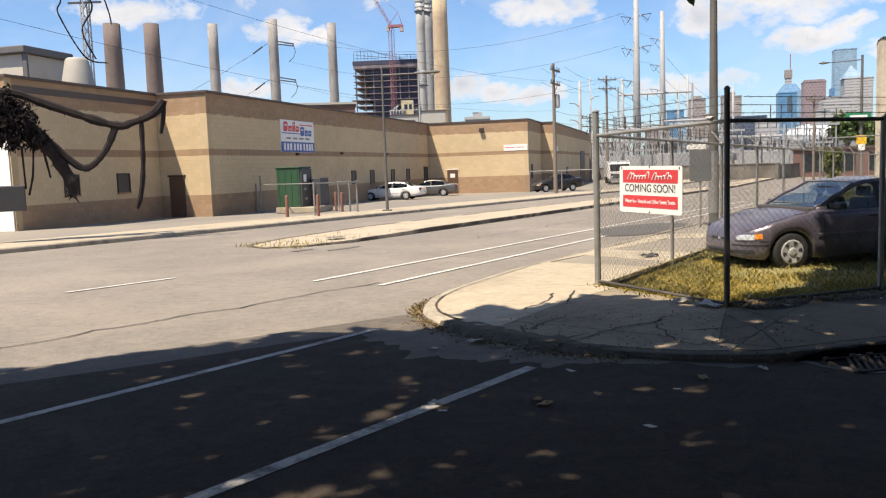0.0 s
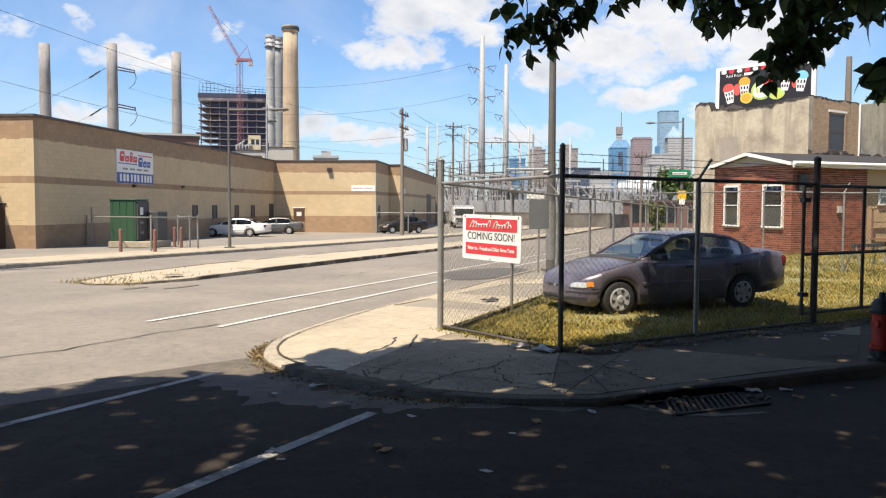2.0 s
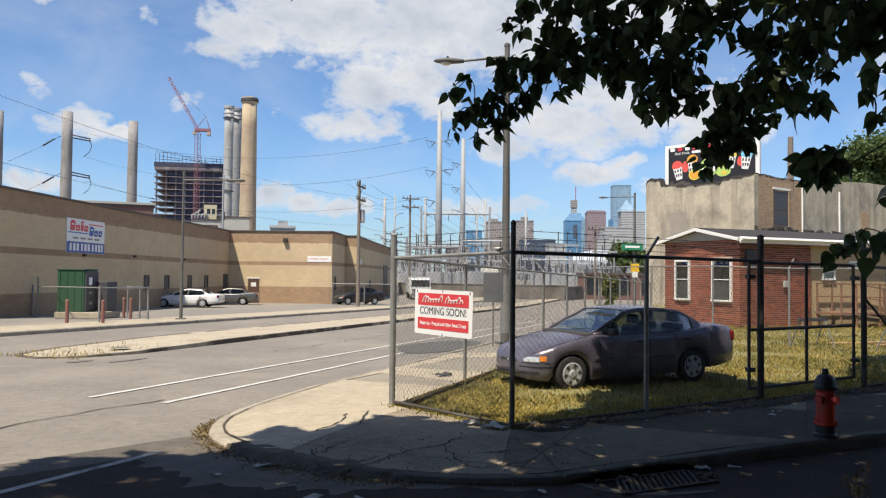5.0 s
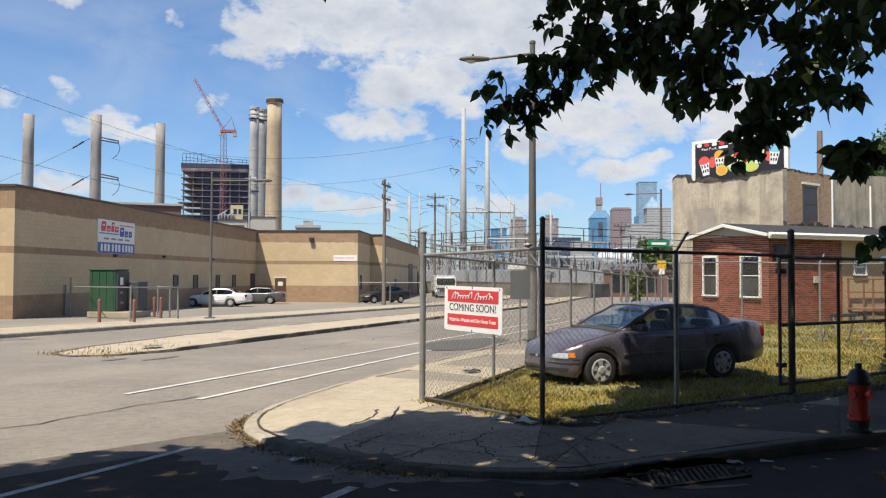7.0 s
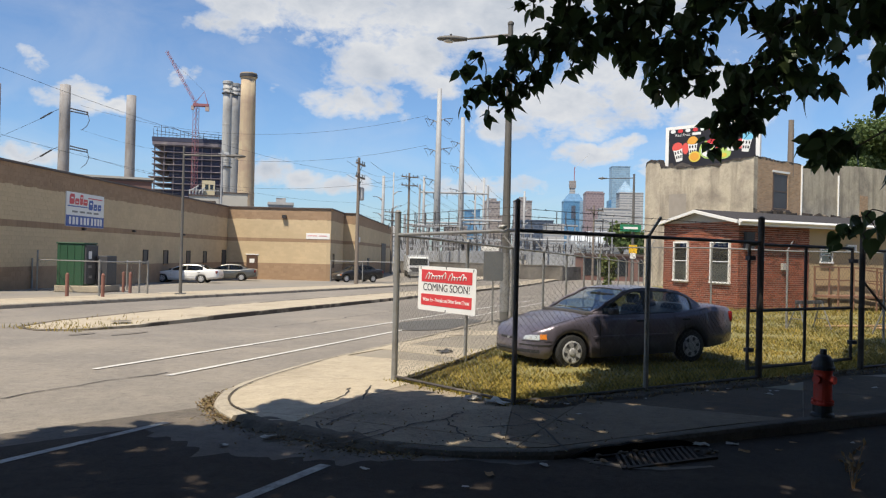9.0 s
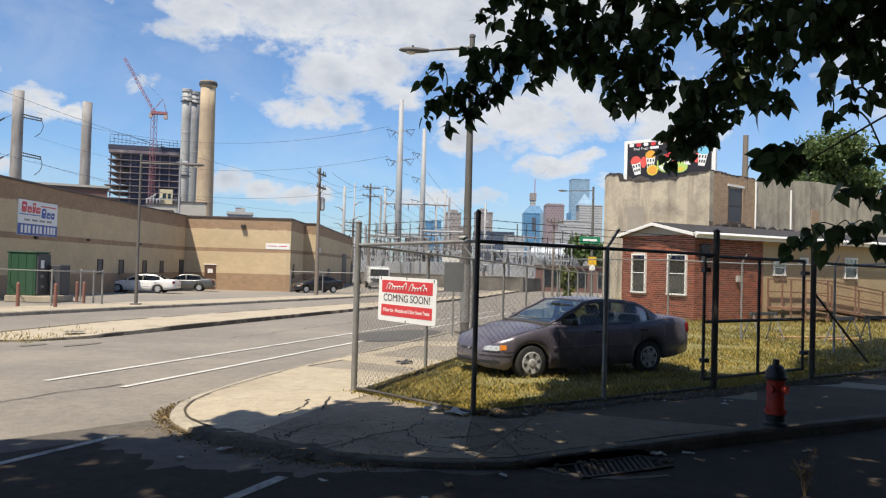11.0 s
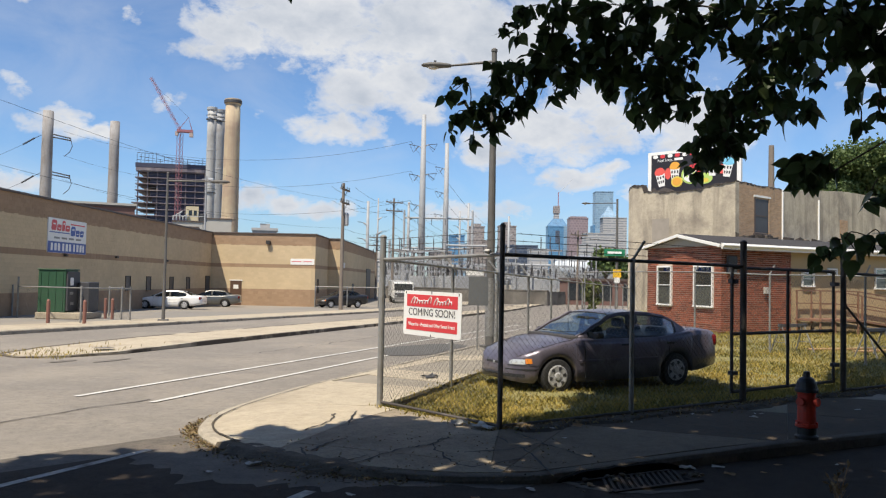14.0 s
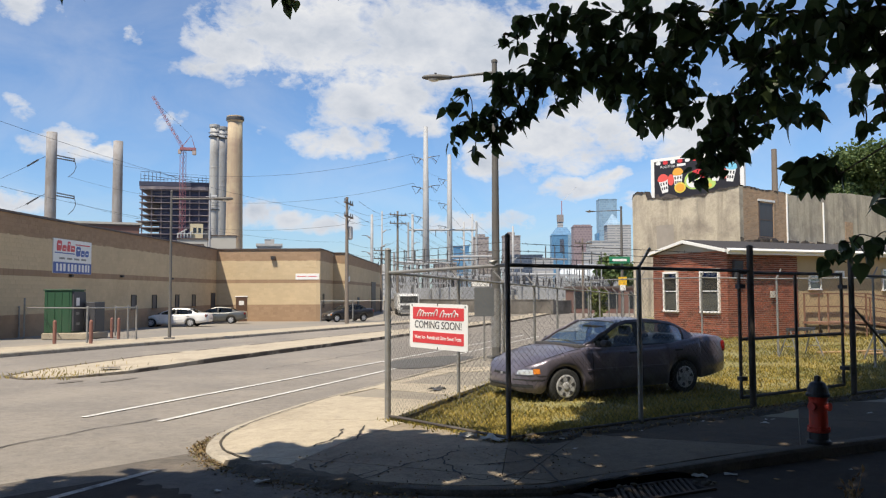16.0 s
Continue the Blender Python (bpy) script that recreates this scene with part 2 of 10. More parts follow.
streak(STUCCO, (0.17, 0.145, 0.115), 0.8, 1.3, 0.16, 0.48, 0.72)
WHITE = material("white_paint", (0.78, 0.77, 0.74), 0.5, 0.06, 3.0, 0.05)
BLACK = material("black_paint", (0.02, 0.02, 0.022), 0.5, 0.2, 5.0)
GLASS_DARK = material("dark_window_glass", (0.025, 0.03, 0.035), 0.08, 0.2, 1.0, 0.0)
RED_SIGN = material("red_sign_print", (0.62, 0.045, 0.05), 0.4, 0.06, 3.0, 0.0)
BLUE_SIGN = material("blue_sign_print", (0.03, 0.08, 0.32), 0.4, 0.06, 3.0, 0.0)
STACK_TAN = material("chimney_brick", (0.455, 0.372, 0.25), 0.9, 0.16, 0.3, 0.2, 6.0, second=(0.33, 0.23, 0.175), second_scale=0.12, second_at=(0.42, 0.68))
POLE_STEEL = material("dull_galvanised_pole", (0.33, 0.34, 0.35), 0.65, 0.14, 0.6, 0.1, 10.0, second=(0.25, 0.24, 0.23), second_scale=0.3)
STEEL_PALE = material("pale_steel", (0.46, 0.47, 0.48), 0.6, 0.14, 0.6, 0.1, 10.0, second=(0.34, 0.32, 0.3), second_scale=0.3)
WOODPOLE = material("weathered_timber", (0.20, 0.165, 0.135), 0.9, 0.3, 6.0, 0.4, 40.0)
DARK_STEEL = material("dark_steel", (0.05, 0.05, 0.055), 0.6, 0.2, 5.0)


# ---- geometry helpers ----
def part(name, bm, mat, parent=None, label="", smooth=False):
    me = bpy.data.meshes.new(name)
    bm.to_mesh(me)
    bm.free()
    for m in mat if isinstance(mat, (list, tuple)) else (mat,):
        me.materials.append(m)
    if smooth:
        for p in me.polygons:
            p.use_smooth = True
    ob = new(name, me)
    if parent:
        ob.parent = parent
    if label:
        ob["label"] = label
    return ob


def thing(name, label, category, group="", kind="", x=0.0, y=0.0, z=0.0, turn=0.0):
    ob = tagged(new(name), label, category, group, kind)
    ob.empty_display_size = 0.2
    ob.matrix_world = pose(x, y, z, 0, 0, turn)
    return ob


def box(bm, lo, hi, m=None, bevel=0.0):
    mm = Matrix.LocRotScale([(a + b) / 2 for a, b in zip(lo, hi)], None, [abs(b - a) for a, b in zip(lo, hi)])
    made = bmesh.ops.create_cube(bm, size=1, matrix=(m @ mm) if m else mm)["verts"]
    if bevel:
        edges = list({e for v in made for e in v.link_edges})
        bmesh.ops.bevel(bm, geom=edges, offset=bevel, segments=2, affect="EDGES", profile=0.5)


def boxed(lo, hi, m=None, bevel=0.0):
    bm = bmesh.new()
    box(bm, lo, hi, m, bevel)
    return bm


def tube(bm, points, radii, sides=8, caps=True):
    """A round bar along points, with one radius or one for each point."""
    pts = [Vector(p) for p in points]
    radii = radii if isinstance(radii, (list, tuple)) else [radii] * len(pts)
    rings, side = [], None
    for i, p in enumerate(pts):
        d = (pts[min(i + 1, len(pts) - 1)] - pts[max(i - 1, 0)]).normalized()
        side = d.orthogonal().normalized() if side is None else (side - d * side.dot(d)).normalized()
        up = d.cross(side)
        rings.append([bm.verts.new(p + (side * math.cos(a) + up * math.sin(a)) * radii[i]) for a in (2 * math.pi * k / sides for k in range(sides))])
    for a, b in zip(rings, rings[1:]):
        for k in range(sides):
            bm.faces.new((a[k], a[(k + 1) % sides], b[(k + 1) % sides], b[k]))
    if caps:
        bm.faces.new(rings[0][::-1])
        bm.faces.new(rings[-1])


def tubed(points, radii, sides=8, caps=True):
    bm = bmesh.new()
    tube(bm, points, radii, sides, caps)
    return bm


def prism(bm, outline, z0, z1):
    """An upright prism over a plan outline; z0 and z1 are heights or functions of x and y."""
    f0 = z0 if callable(z0) else (lambda x, y: z0)
    f1 = z1 if callable(z1) else (lambda x, y: z1)
    lo = [bm.verts.new((x, y, f0(x, y))) for x, y in outline]
    hi = [bm.verts.new((x, y, f1(x, y))) for x, y in outline]
    n = len(outline)
    for i in range(n):
        bm.faces.new((lo[i], lo[(i + 1) % n], hi[(i + 1) % n], hi[i]))
    bm.faces.new(hi)
    bm.faces.new(lo[::-1])


# ---- lie of the land ----
FALL = Vector((math.sin(radians(15)), math.cos(radians(15))))


def gz(x, y):
    """Road level: the street falls gently away from the corner and runs level further off."""
    return -0.0123 * min(max(FALL.x * x + FALL.y * y, -40), 70)


def lz(x, y):
    """Level of the fenced lot: a shallow dip inside the fence, level towards the house."""
    d = y - 0.35 * x
    dip = min(max((d - 7.6) / 1.6, 0), 1) * min(max((17.5 - d) / 6.0, 0), 1)
    return 0.0 - 0.125 * dip * dip * (3 - 2 * dip)


ALONG = Vector((math.sin(radians(32)), math.cos(radians(32))))     # the main street
ASIDE = Vector((ALONG.y, -ALONG.x))                                # across it, towards the lot
SIDE = Vector((0.941, 0.338))                                      # the fence and the side street


def st(s, o):
    """A place s metres along the main street and o metres across it."""
    return (ALONG.x * s + ASIDE.x * o, ALONG.y * s + ASIDE.y * o)


def strip(bm, left, right, steps, lift, tilt=None):
    """A ribbon draped over the land between two plan functions of a number from 0 to 1."""
    last = None
    for i in range(steps + 1):
        u = i / steps
        a, b = left(u), right(u)
        row = [bm.verts.new((*a, gz(*a) + lift)), bm.verts.new((*b, gz(*b) + lift))]
        if last:
            bm.faces.new((last[0], last[1], row[1], row[0]))
        last = row


def line(a, b):
    return lambda u: (a[0] + (b[0] - a[0]) * u, a[1] + (b[1] - a[1]) * u)


# ground sheet to the horizon
bm = bmesh.new()
rows = []
across = Vector((FALL.y, -FALL.x))
for u in (-3500, -40, 0, 70, 3500):
    rows.append([bm.verts.new((*(FALL * u + across * v), -0.0123 * min(max(u, -40), 70) - 0.07)) for v in (-3500, -200, 0, 200, 3500)])
for a, b in zip(rows, rows[1:]):
    for i in range(4):
        bm.faces.new((a[i], a[i + 1], b[i + 1], b[i]))
bmesh.ops.recalc_face_normals(bm, faces=bm.faces)
tagged(part("ground", bm, DIRT), "dusty brown dirt ground reaching the horizon", "ground", kind="structure")


def block_material(name, base, mortar, width, height, rough=0.93, gap=0.012, bump=0.5, vary=0.18, stain=None):
    """Masonry courses laid along an object's own x and z."""
    m = material(name, base, rough, vary, 1.0, 0.0)
    n = Nodes(m.node_tree)
    b = m.node_tree.nodes[m["bsdf"]]
    sep = n.add("ShaderNodeSeparateXYZ")
    at = n.add("ShaderNodeTexCoord").outputs["Object"]
    n.links.new(at, sep.inputs[0])
    com = n.add("ShaderNodeCombineXYZ")
    n.links.new(n.math("ADD", sep.outputs[0], sep.outputs[1]), com.inputs[0])
    n.links.new(sep.outputs[2], com.inputs[1])
    t = n.add("ShaderNodeTexBrick", offset=0.5)
    n.links.new(com.outputs[0], t.inputs["Vector"])
    t.inputs["Color1"].default_value = (*[c * (1 - vary) for c in base], 1)
    t.inputs["Color2"].default_value = (*[min(1, c * (1 + vary)) for c in base], 1)
    t.inputs["Mortar"].default_value = (*mortar, 1)
    for k, v in (("Scale", 1.0), ("Mortar Size", gap), ("Mortar Smooth", 0.3), ("Bias", 0.0), ("Brick Width", width), ("Row Height", height)):
        t.inputs[k].default_value = v
    grime = n.ramp(n.noise(at, 0.35, 7.0, 0.62, 0.5), (0.35, 0.88), (0.7, 1.04))
    col = n.mix(1.0, t.outputs["Color"], grime, "MULTIPLY")
    if stain:
        col = n.mix(n.ramp(n.noise(at, 0.8, 8.0, 0.65, 1.0), (0.58, 0.0), (0.72, 0.7)), col, stain)
    n.links.new(col, b.inputs["Base Color"])
    k = n.add("ShaderNodeBump")
    k.inputs["Strength"].default_value, k.inputs["Distance"].default_value = bump, 0.02
    rough_face = n.math("SUBTRACT", n.math("MULTIPLY", n.noise(at, 9.0, 6.0, 0.65), 0.8), t.outputs["Fac"])
    n.links.new(rough_face, k.inputs["Height"])
    n.links.new(k.outputs[0], b.inputs["Normal"])
    return m


TAN = block_material("split_block_tan_courses", (0.55, 0.42, 0.25), (0.47, 0.36, 0.215), 0.4, 0.2, vary=0.045)
BROWN = block_material("split_block_brown_courses", (0.34, 0.222, 0.128), (0.28, 0.185, 0.11), 0.4, 0.2, vary=0.07)
HOUSE_BRICK = block_material("red_brick_courses", (0.275, 0.06, 0.027), (0.31, 0.215, 0.16), 0.235, 0.085, gap=0.013, vary=0.32, stain=(0.2, 0.06, 0.04))
OLD_BRICK = block_material("old_brown_brick_courses", (0.42, 0.27, 0.16), (0.42, 0.34, 0.26), 0.22, 0.075, gap=0.008, vary=0.2)
TAN_SIDING = material("tan_render", (0.46, 0.35, 0.205), 0.9, 0.1, 1.0, 0.3, 20.0, second=(0.39, 0.30, 0.175), second_scale=0.5)

# ---- roads ----
def far_kerb(s):
    return -20.0 - 0.024 * (s - 5)


bm = bmesh.new()
strip(bm, lambda u: st(-60 + 330 * u, -22.5 - 3.5 * u), lambda u: st(-60 + 330 * u, -5.0 if u > 0.2 else -5.0 + min(9, (0.2 - u) * 300)), 110, 0.0)
tagged(part("road", bm, ASPHALT), "worn pale grey asphalt main street with patched cracks", "road", kind="structure")
KDIR = Vector((0.975, 0.222))
K0 = Vector((2.6, 6.43))
KN = Vector((KDIR.y, -KDIR.x))
DUSTY = material("dusty_worn_asphalt", (0.105, 0.09, 0.074), 0.92, 0.22, 2.0, 0.5, 110.0, second=(0.15, 0.125, 0.098), second_scale=0.8, object_space=False, speck=0.4)
side_edge = [(-12, 1.5), (-8, 4.6), (-5.4, 6.2), (-4.1, 6.95), (-3.0, 7.6), (-2.1, 8.2), (-1.3, 8.75), (-0.45, 9.35), (-0.1, 9.3)]
side_back = [(0.7, 8.2), (2.0, 7.1), tuple(K0 + KDIR * 1 - KN * 0.15), tuple(K0 + KDIR * 20 - KN * 0.15), tuple(K0 + KDIR * 45 - KN * 0.15), tuple(K0 + KDIR * 45 + KN * 7.2), tuple(K0 - KDIR * 18 + KN * 7.2)]


def road_sheet(plan, lift):
    bm = bmesh.new()
    bm.faces.new([bm.verts.new((x, y, gz(x, y) + lift)) for x, y in plan])
    bmesh.ops.triangulate(bm, faces=bm.faces)
    bmesh.ops.recalc_face_normals(bm, faces=bm.faces)
    return bm


def smooth_line(pts, steps):
    out = []
    for i in range(len(pts) - 1):
        p0, p1, p2, p3 = (Vector(pts[min(max(k, 0), len(pts) - 1)]) for k in (i - 1, i, i + 1, i + 2))
        for k in range(steps):
            t = k / steps
            out.append(0.5 * (2 * p1 + (p2 - p0) * t + (2 * p0 - 5 * p1 + 4 * p2 - p3) * t * t + (3 * p1 - p0 - 3 * p2 + p3) * t ** 3))
    return out + [Vector(pts[-1])]


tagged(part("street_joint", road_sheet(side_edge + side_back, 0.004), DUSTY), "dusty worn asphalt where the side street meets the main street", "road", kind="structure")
# half a metre in, along a ragged line, tree shade is put into the colour
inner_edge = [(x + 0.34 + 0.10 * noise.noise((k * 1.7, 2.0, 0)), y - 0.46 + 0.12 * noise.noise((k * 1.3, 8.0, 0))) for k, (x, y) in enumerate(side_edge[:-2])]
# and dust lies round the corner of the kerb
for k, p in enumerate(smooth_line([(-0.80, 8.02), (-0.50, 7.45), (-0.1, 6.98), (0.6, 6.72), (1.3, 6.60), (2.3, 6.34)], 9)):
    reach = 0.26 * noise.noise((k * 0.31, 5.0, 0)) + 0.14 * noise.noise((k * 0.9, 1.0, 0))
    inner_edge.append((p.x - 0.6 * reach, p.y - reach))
tagged(part("side_street", road_sheet(inner_edge + side_back[2:], 0.008), ASPHALT_SHADED), "side street asphalt coloured dark for the shade of the tree", "road", kind="structure")

# kerb line: down the main street, round the corner, along the side street
corner = [(1.07, 12.66), (0.36, 11.55), (-0.05, 10.75), (-0.27, 9.95), (-0.27, 9.15), (0.0, 8.4), (0.5, 7.6), (1.15, 7.0), (1.9, 6.60), (2.6, 6.43)]
kerb_line = [Vector(st(s, -5.75)) for s in range(150, 14, -3)] + smooth_line(corner, 4) + [K0 + KDIR * d for d in range(1, 40, 2)]


def offset_line(pts, d):
    out = []
    for i, p in enumerate(pts):
        t = (pts[min(i + 1, len(pts) - 1)] - pts[max(i - 1, 0)]).normalized()
        out.append(p + Vector((-t.y, t.x)) * d)
    return out


def drop(x, y):
    """How far the kerb and the pavement behind it sink at the worn crossing corner."""
    f = min(max((5.0 - math.hypot(x - 0.2, y - 8.4)) / 3.0, 0.0), 1.0)
    return 0.075 * f * f * (3 - 2 * f)


def pave_z(x, y):
    """Level of the corner pavement: flush with the dropped kerb, rising to full height towards the fence."""
    s = drop(x, y)
    if s < 0.001:
        return gz(x, y) + 0.128
    p, best = Vector((x, y)), 9.0
    for a, b in zip(kerb_line[40:90], kerb_line[41:91]):
        t = min(max((p - a).dot(b - a) / max((b - a).length_squared, 1e-9), 0.0), 1.0)
        best = min(best, (p - a - (b - a) * t).length)
    return gz(x, y) + 0.128 - s * (1 - min(1.0, best / 1.5))


def kerb(name, pts, width, height, label, mat=KERB, low=-0.05, dropped=False):
    """A kerb with a rounded nose: road side on the points, pavement side width further left of the run."""
    prof = [(0.0, low), (0.012, height - 0.035), (0.035, height - 0.006), (0.06, height), (width, height), (width, low)]
    bm, last = bmesh.new(), None
    lines = [offset_line(pts, o) for o, _ in prof]
    for i in range(len(pts)):
        jit = 0.008 * noise.noise((i * 0.7, 3.1, 0))
        row = [bm.verts.new((q[i].x, q[i].y, gz(q[i].x, q[i].y) + h + (jit - (drop(q[i].x, q[i].y) if dropped else 0.0) if h > 0 else 0))) for q, (_, h) in zip(lines, prof)]
        if last:
            for k in range(len(prof) - 1):
                bm.faces.new((last[k], row[k], row[k + 1], last[k + 1]))
        last = row
    bmesh.ops.recalc_face_normals(bm, faces=bm.faces)
    return tagged(part(name, bm, mat), label, "kerb", kind="structure")


K_DARK = next(i for i, p in enumerate(kerb_line) if i > 45 and p.y < 8.45)   # from here tree shade is put into the kerb's dirty colour
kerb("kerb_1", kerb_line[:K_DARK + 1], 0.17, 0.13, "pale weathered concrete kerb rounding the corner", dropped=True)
kerb("kerb_4", kerb_line[K_DARK:], 0.17, 0.13, "dirty side street kerb, coloured darker for the tree's shade", SHADED_KERB, dropped=True)

FC, F1 = Vector((2.93, 8.45)), Vector((1.96, 10.41))
FDIR = Vector((0.545, 0.838))            # street-side fence
pave_outline = offset_line(kerb_line, 0.17)
lot_front = [F1 + FDIR * d for d in (140, 100, 60, 30)] + [F1, FC] + [FC + SIDE * d for d in (10, 40)]


def clip(poly, p, n):
    """The part of a plan outline on the side of the line through p that n points to."""
    out = []
    for i in range(len(poly)):
        a, b = Vector(poly[i - 1]), Vector(poly[i])
        da, db = (a - p).dot(n), (b - p).dot(n)
        if (da < 0) != (db < 0):
            out.append(tuple(a + (b - a) * (da / (da - db))))
        if db >= 0:
            out.append(tuple(b))
    return out


def area(poly):
    return 0.5 * sum(a[0] * b[1] - b[0] * a[1] for a, b in zip(poly, poly[1:] + poly[:1]))


bm, last = bmesh.new(), None
n_street, n_corner = 45, 37
for i, p in enumerate(pave_outline):
    if i < n_street:
        q = F1 + FDIR * max(0.0, (p - F1).dot(FDIR))
    elif i < n_street + n_corner:
        q = F1.lerp(FC, (i - n_street) / n_corner)
    else:
        q = FC + SIDE * max(0.0, (p - FC).dot(SIDE))
    row = [bm.verts.new((*p, gz(*p) + 0.12 - drop(*p))), bm.verts.new((*q, gz(*q) + 0.12))]
    if last:
        bm.faces.new((last[0], row[0], row[1], last[1]))
    last = row
bmesh.ops.recalc_face_normals(bm, faces=bm.faces)
pavement = tagged(part("pavement", bm, DIRT), "cracked pale concrete pavement slabs on the corner", "pavement", kind="structure")

bm = bmesh.new()
near = [tuple(K0 + KDIR * d + KN * o) for d, o in ((-18, 7.2), (45, 7.2), (45, 11.5), (-18, 11.5))]
prism(bm, near, lambda x, y: gz(x, y) - 0.05, lambda x, y: gz(x, y) + 0.12)
tagged(part("pavement_near", bm, CONCRETE), "shaded concrete pavement under the street tree", "pavement", kind="structure")
# lot
lot = [tuple(F1 + FDIR * 62), tuple(F1), tuple(FC), tuple(FC + SIDE * 40), (60, 50), (48, 64)]
bm = bmesh.new()
cells = 58
for i in range(cells):
    for j in range(cells):
        x0, y0 = 1 + i * 1.05, 6 + j * 1.05
        c = [(x0, y0), (x0 + 1.05, y0), (x0 + 1.05, y0 + 1.05), (x0, y0 + 1.05)]
        poly = c
        for k in range(3):
            a, b = Vector(lot[k]), Vector(lot[k + 1])
            n = Vector((-(b - a).y, (b - a).x)).normalized()
            poly = clip(poly, a + n * 0.02, n) if poly else poly
        if len(poly) > 2 and abs(area(poly)) > 0.01:
            bm.faces.new([bm.verts.new((x, y, lz(x, y) + 0.03 * noise.noise((x * 0.5, y * 0.5, 0)))) for x, y in poly])
bmesh.ops.remove_doubles(bm, verts=bm.verts, dist=0.01)
bmesh.ops.recalc_face_normals(bm, faces=bm.faces)
lawn = tagged(part("lawn", bm, LAWN_SOIL), "dry patchy yellow-green grass lot", "lawn", kind="structure")

# median
MEDIAN_KERB = material("dirty_broken_kerb", (0.10, 0.082, 0.064), 0.95, 0.3, 1.5, 0.5, 60.0, second=(0.40, 0.35, 0.27), second_scale=0.6, second_at=(0.5, 0.62), object_space=False)
bm = bmesh.new()
med = [Vector(st(s, -12.85 - 0.035 * (s - 15))) for s in range(160, 16, -4)] + [Vector(p) for p in (st(16, -12.95), st(14.9, -13.3), st(14.3, -14.0), st(14.6, -14.7), st(16, -15.0))] + [Vector(st(s, -15.1 - 0.03 * (s - 15))) for s in range(20, 160, 4)]
median_kerb = kerb("kerb_2", [p for p in med], 0.2, 0.125, "low broken concrete kerb round the median strip", MEDIAN_KERB)
prism(bm, [tuple(p) for p in offset_line(med, 0.18)], lambda x, y: gz(x, y) - 0.02, lambda x, y: gz(x, y) + 0.12)
bmesh.ops.triangulate(bm, faces=bm.faces)
median_strip = tagged(part("median_strip", bm, CONCRETE), "pale worn concrete median strip with weeds at its tip", "median", kind="structure")


def worn_tip(x, y):
    """How far the worn tip of the median has sunk."""
    f = min(max((ALONG.x * x + ALONG.y * y - 14.2) / 5.0, 0.0), 1.0)
    return 0.10 * (1 - f) ** 1.5


for ob in (median_kerb, median_strip):
    for v in ob.data.vertices:
        if v.co.z > gz(v.co.x, v.co.y) + 0.05:
            v.co.z -= worn_tip(v.co.x, v.co.y)
# far pavement and yard
far = [Vector(st(s, far_kerb(s))) for s in range(-30, 170, 4)]
kerb("kerb_3", far, 0.2, 0.14, "pale concrete kerb along the warehouse pavement")
bm = bmesh.new()
inner, outer = offset_line(far, 0.2), offset_line(far, 2.6)
strip(bm, lambda u: inner[round(u * (len(far) - 1))], lambda u: outer[round(u * (len(far) - 1))], len(far) - 1, 0.135)
tagged(part("pavement_far", bm, CONCRETE), "pale concrete pavement in front of the warehouse", "pavement", kind="structure")
bm = bmesh.new()
outer2 = offset_line(far, 34)
strip(bm, lambda u: outer[round(u * (len(far) - 1))], lambda u: outer2[round(u * (len(far) - 1))], len(far) - 1, 0.11)
YARD = material("yard_asphalt", (0.20, 0.185, 0.165), 0.92, 0.2, 0.8, 0.4, 60.0, second=(0.25, 0.22, 0.18), second_scale=0.12, second_at=(0.42, 0.6), object_space=False)
tagged(part("parking_yard", bm, YARD), "dusty grey asphalt yard before the warehouse", "yard", kind="structure")


def bar_on_road(name, a, b, width, label, mat=LINE, lift=0.012, steps=12):
    a, b = Vector(a), Vector(b)
    n = Vector((-(b - a).y, (b - a).x)).normalized() * width / 2
    bm = bmesh.new()
    strip(bm, line(a - n, b - n), line(a + n, b + n), steps, lift)
    return tagged(part(name, bm, mat), label, "road marking", kind="structure")


bar_on_road("lane_line", (-2.07, 12.71), (14.5, 38.4), 0.11, "faded white bicycle lane line", steps=40)
bar_on_road("lane_line", (-0.98, 11.94), (14.5, 36.6), 0.10, "faded white bicycle lane line", steps=40)
bar_on_road("lane_line", (-5.79, 12.27), (-4.61, 13.76), 0.10, "short faded white lane dash")
WORN_LINE = material("worn_road_paint", (0.36, 0.345, 0.32), 0.85, 0.3, 5.0, 0.3, 90.0, second=(0.10, 0.092, 0.082), second_scale=2.6, second_at=(0.52, 0.68), object_space=False, speck=0.5)
bar_on_road("crosswalk_line", (-3.9, 4.4), (-0.72, 8.49), 0.095, "worn white crosswalk line on the side street", WORN_LINE)
bar_on_road("crosswalk_line", (-2.3, 2.75), (0.66, 6.55), 0.105, "worn white crosswalk line on the side street", WORN_LINE)

# ---- warehouse ----
def wall_pose(p, q):
    return pose(p[0], p[1], 0, 0, 0, math.degrees(math.atan2(q[1] - p[1], q[0] - p[0]))), math.hypot(q[0] - p[0], q[1] - p[1])


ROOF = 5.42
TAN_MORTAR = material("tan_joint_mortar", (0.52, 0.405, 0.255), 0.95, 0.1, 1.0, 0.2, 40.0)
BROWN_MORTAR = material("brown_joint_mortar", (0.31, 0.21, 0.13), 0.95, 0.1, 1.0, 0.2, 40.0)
HOUSE_MORTAR = material("pale_house_mortar", (0.44, 0.345, 0.27), 0.95, 0.15, 2.0, 0.2, 60.0)
warehouse = thing("warehouse", "long tan and brown split-block warehouse with a flat roof", "warehouse")
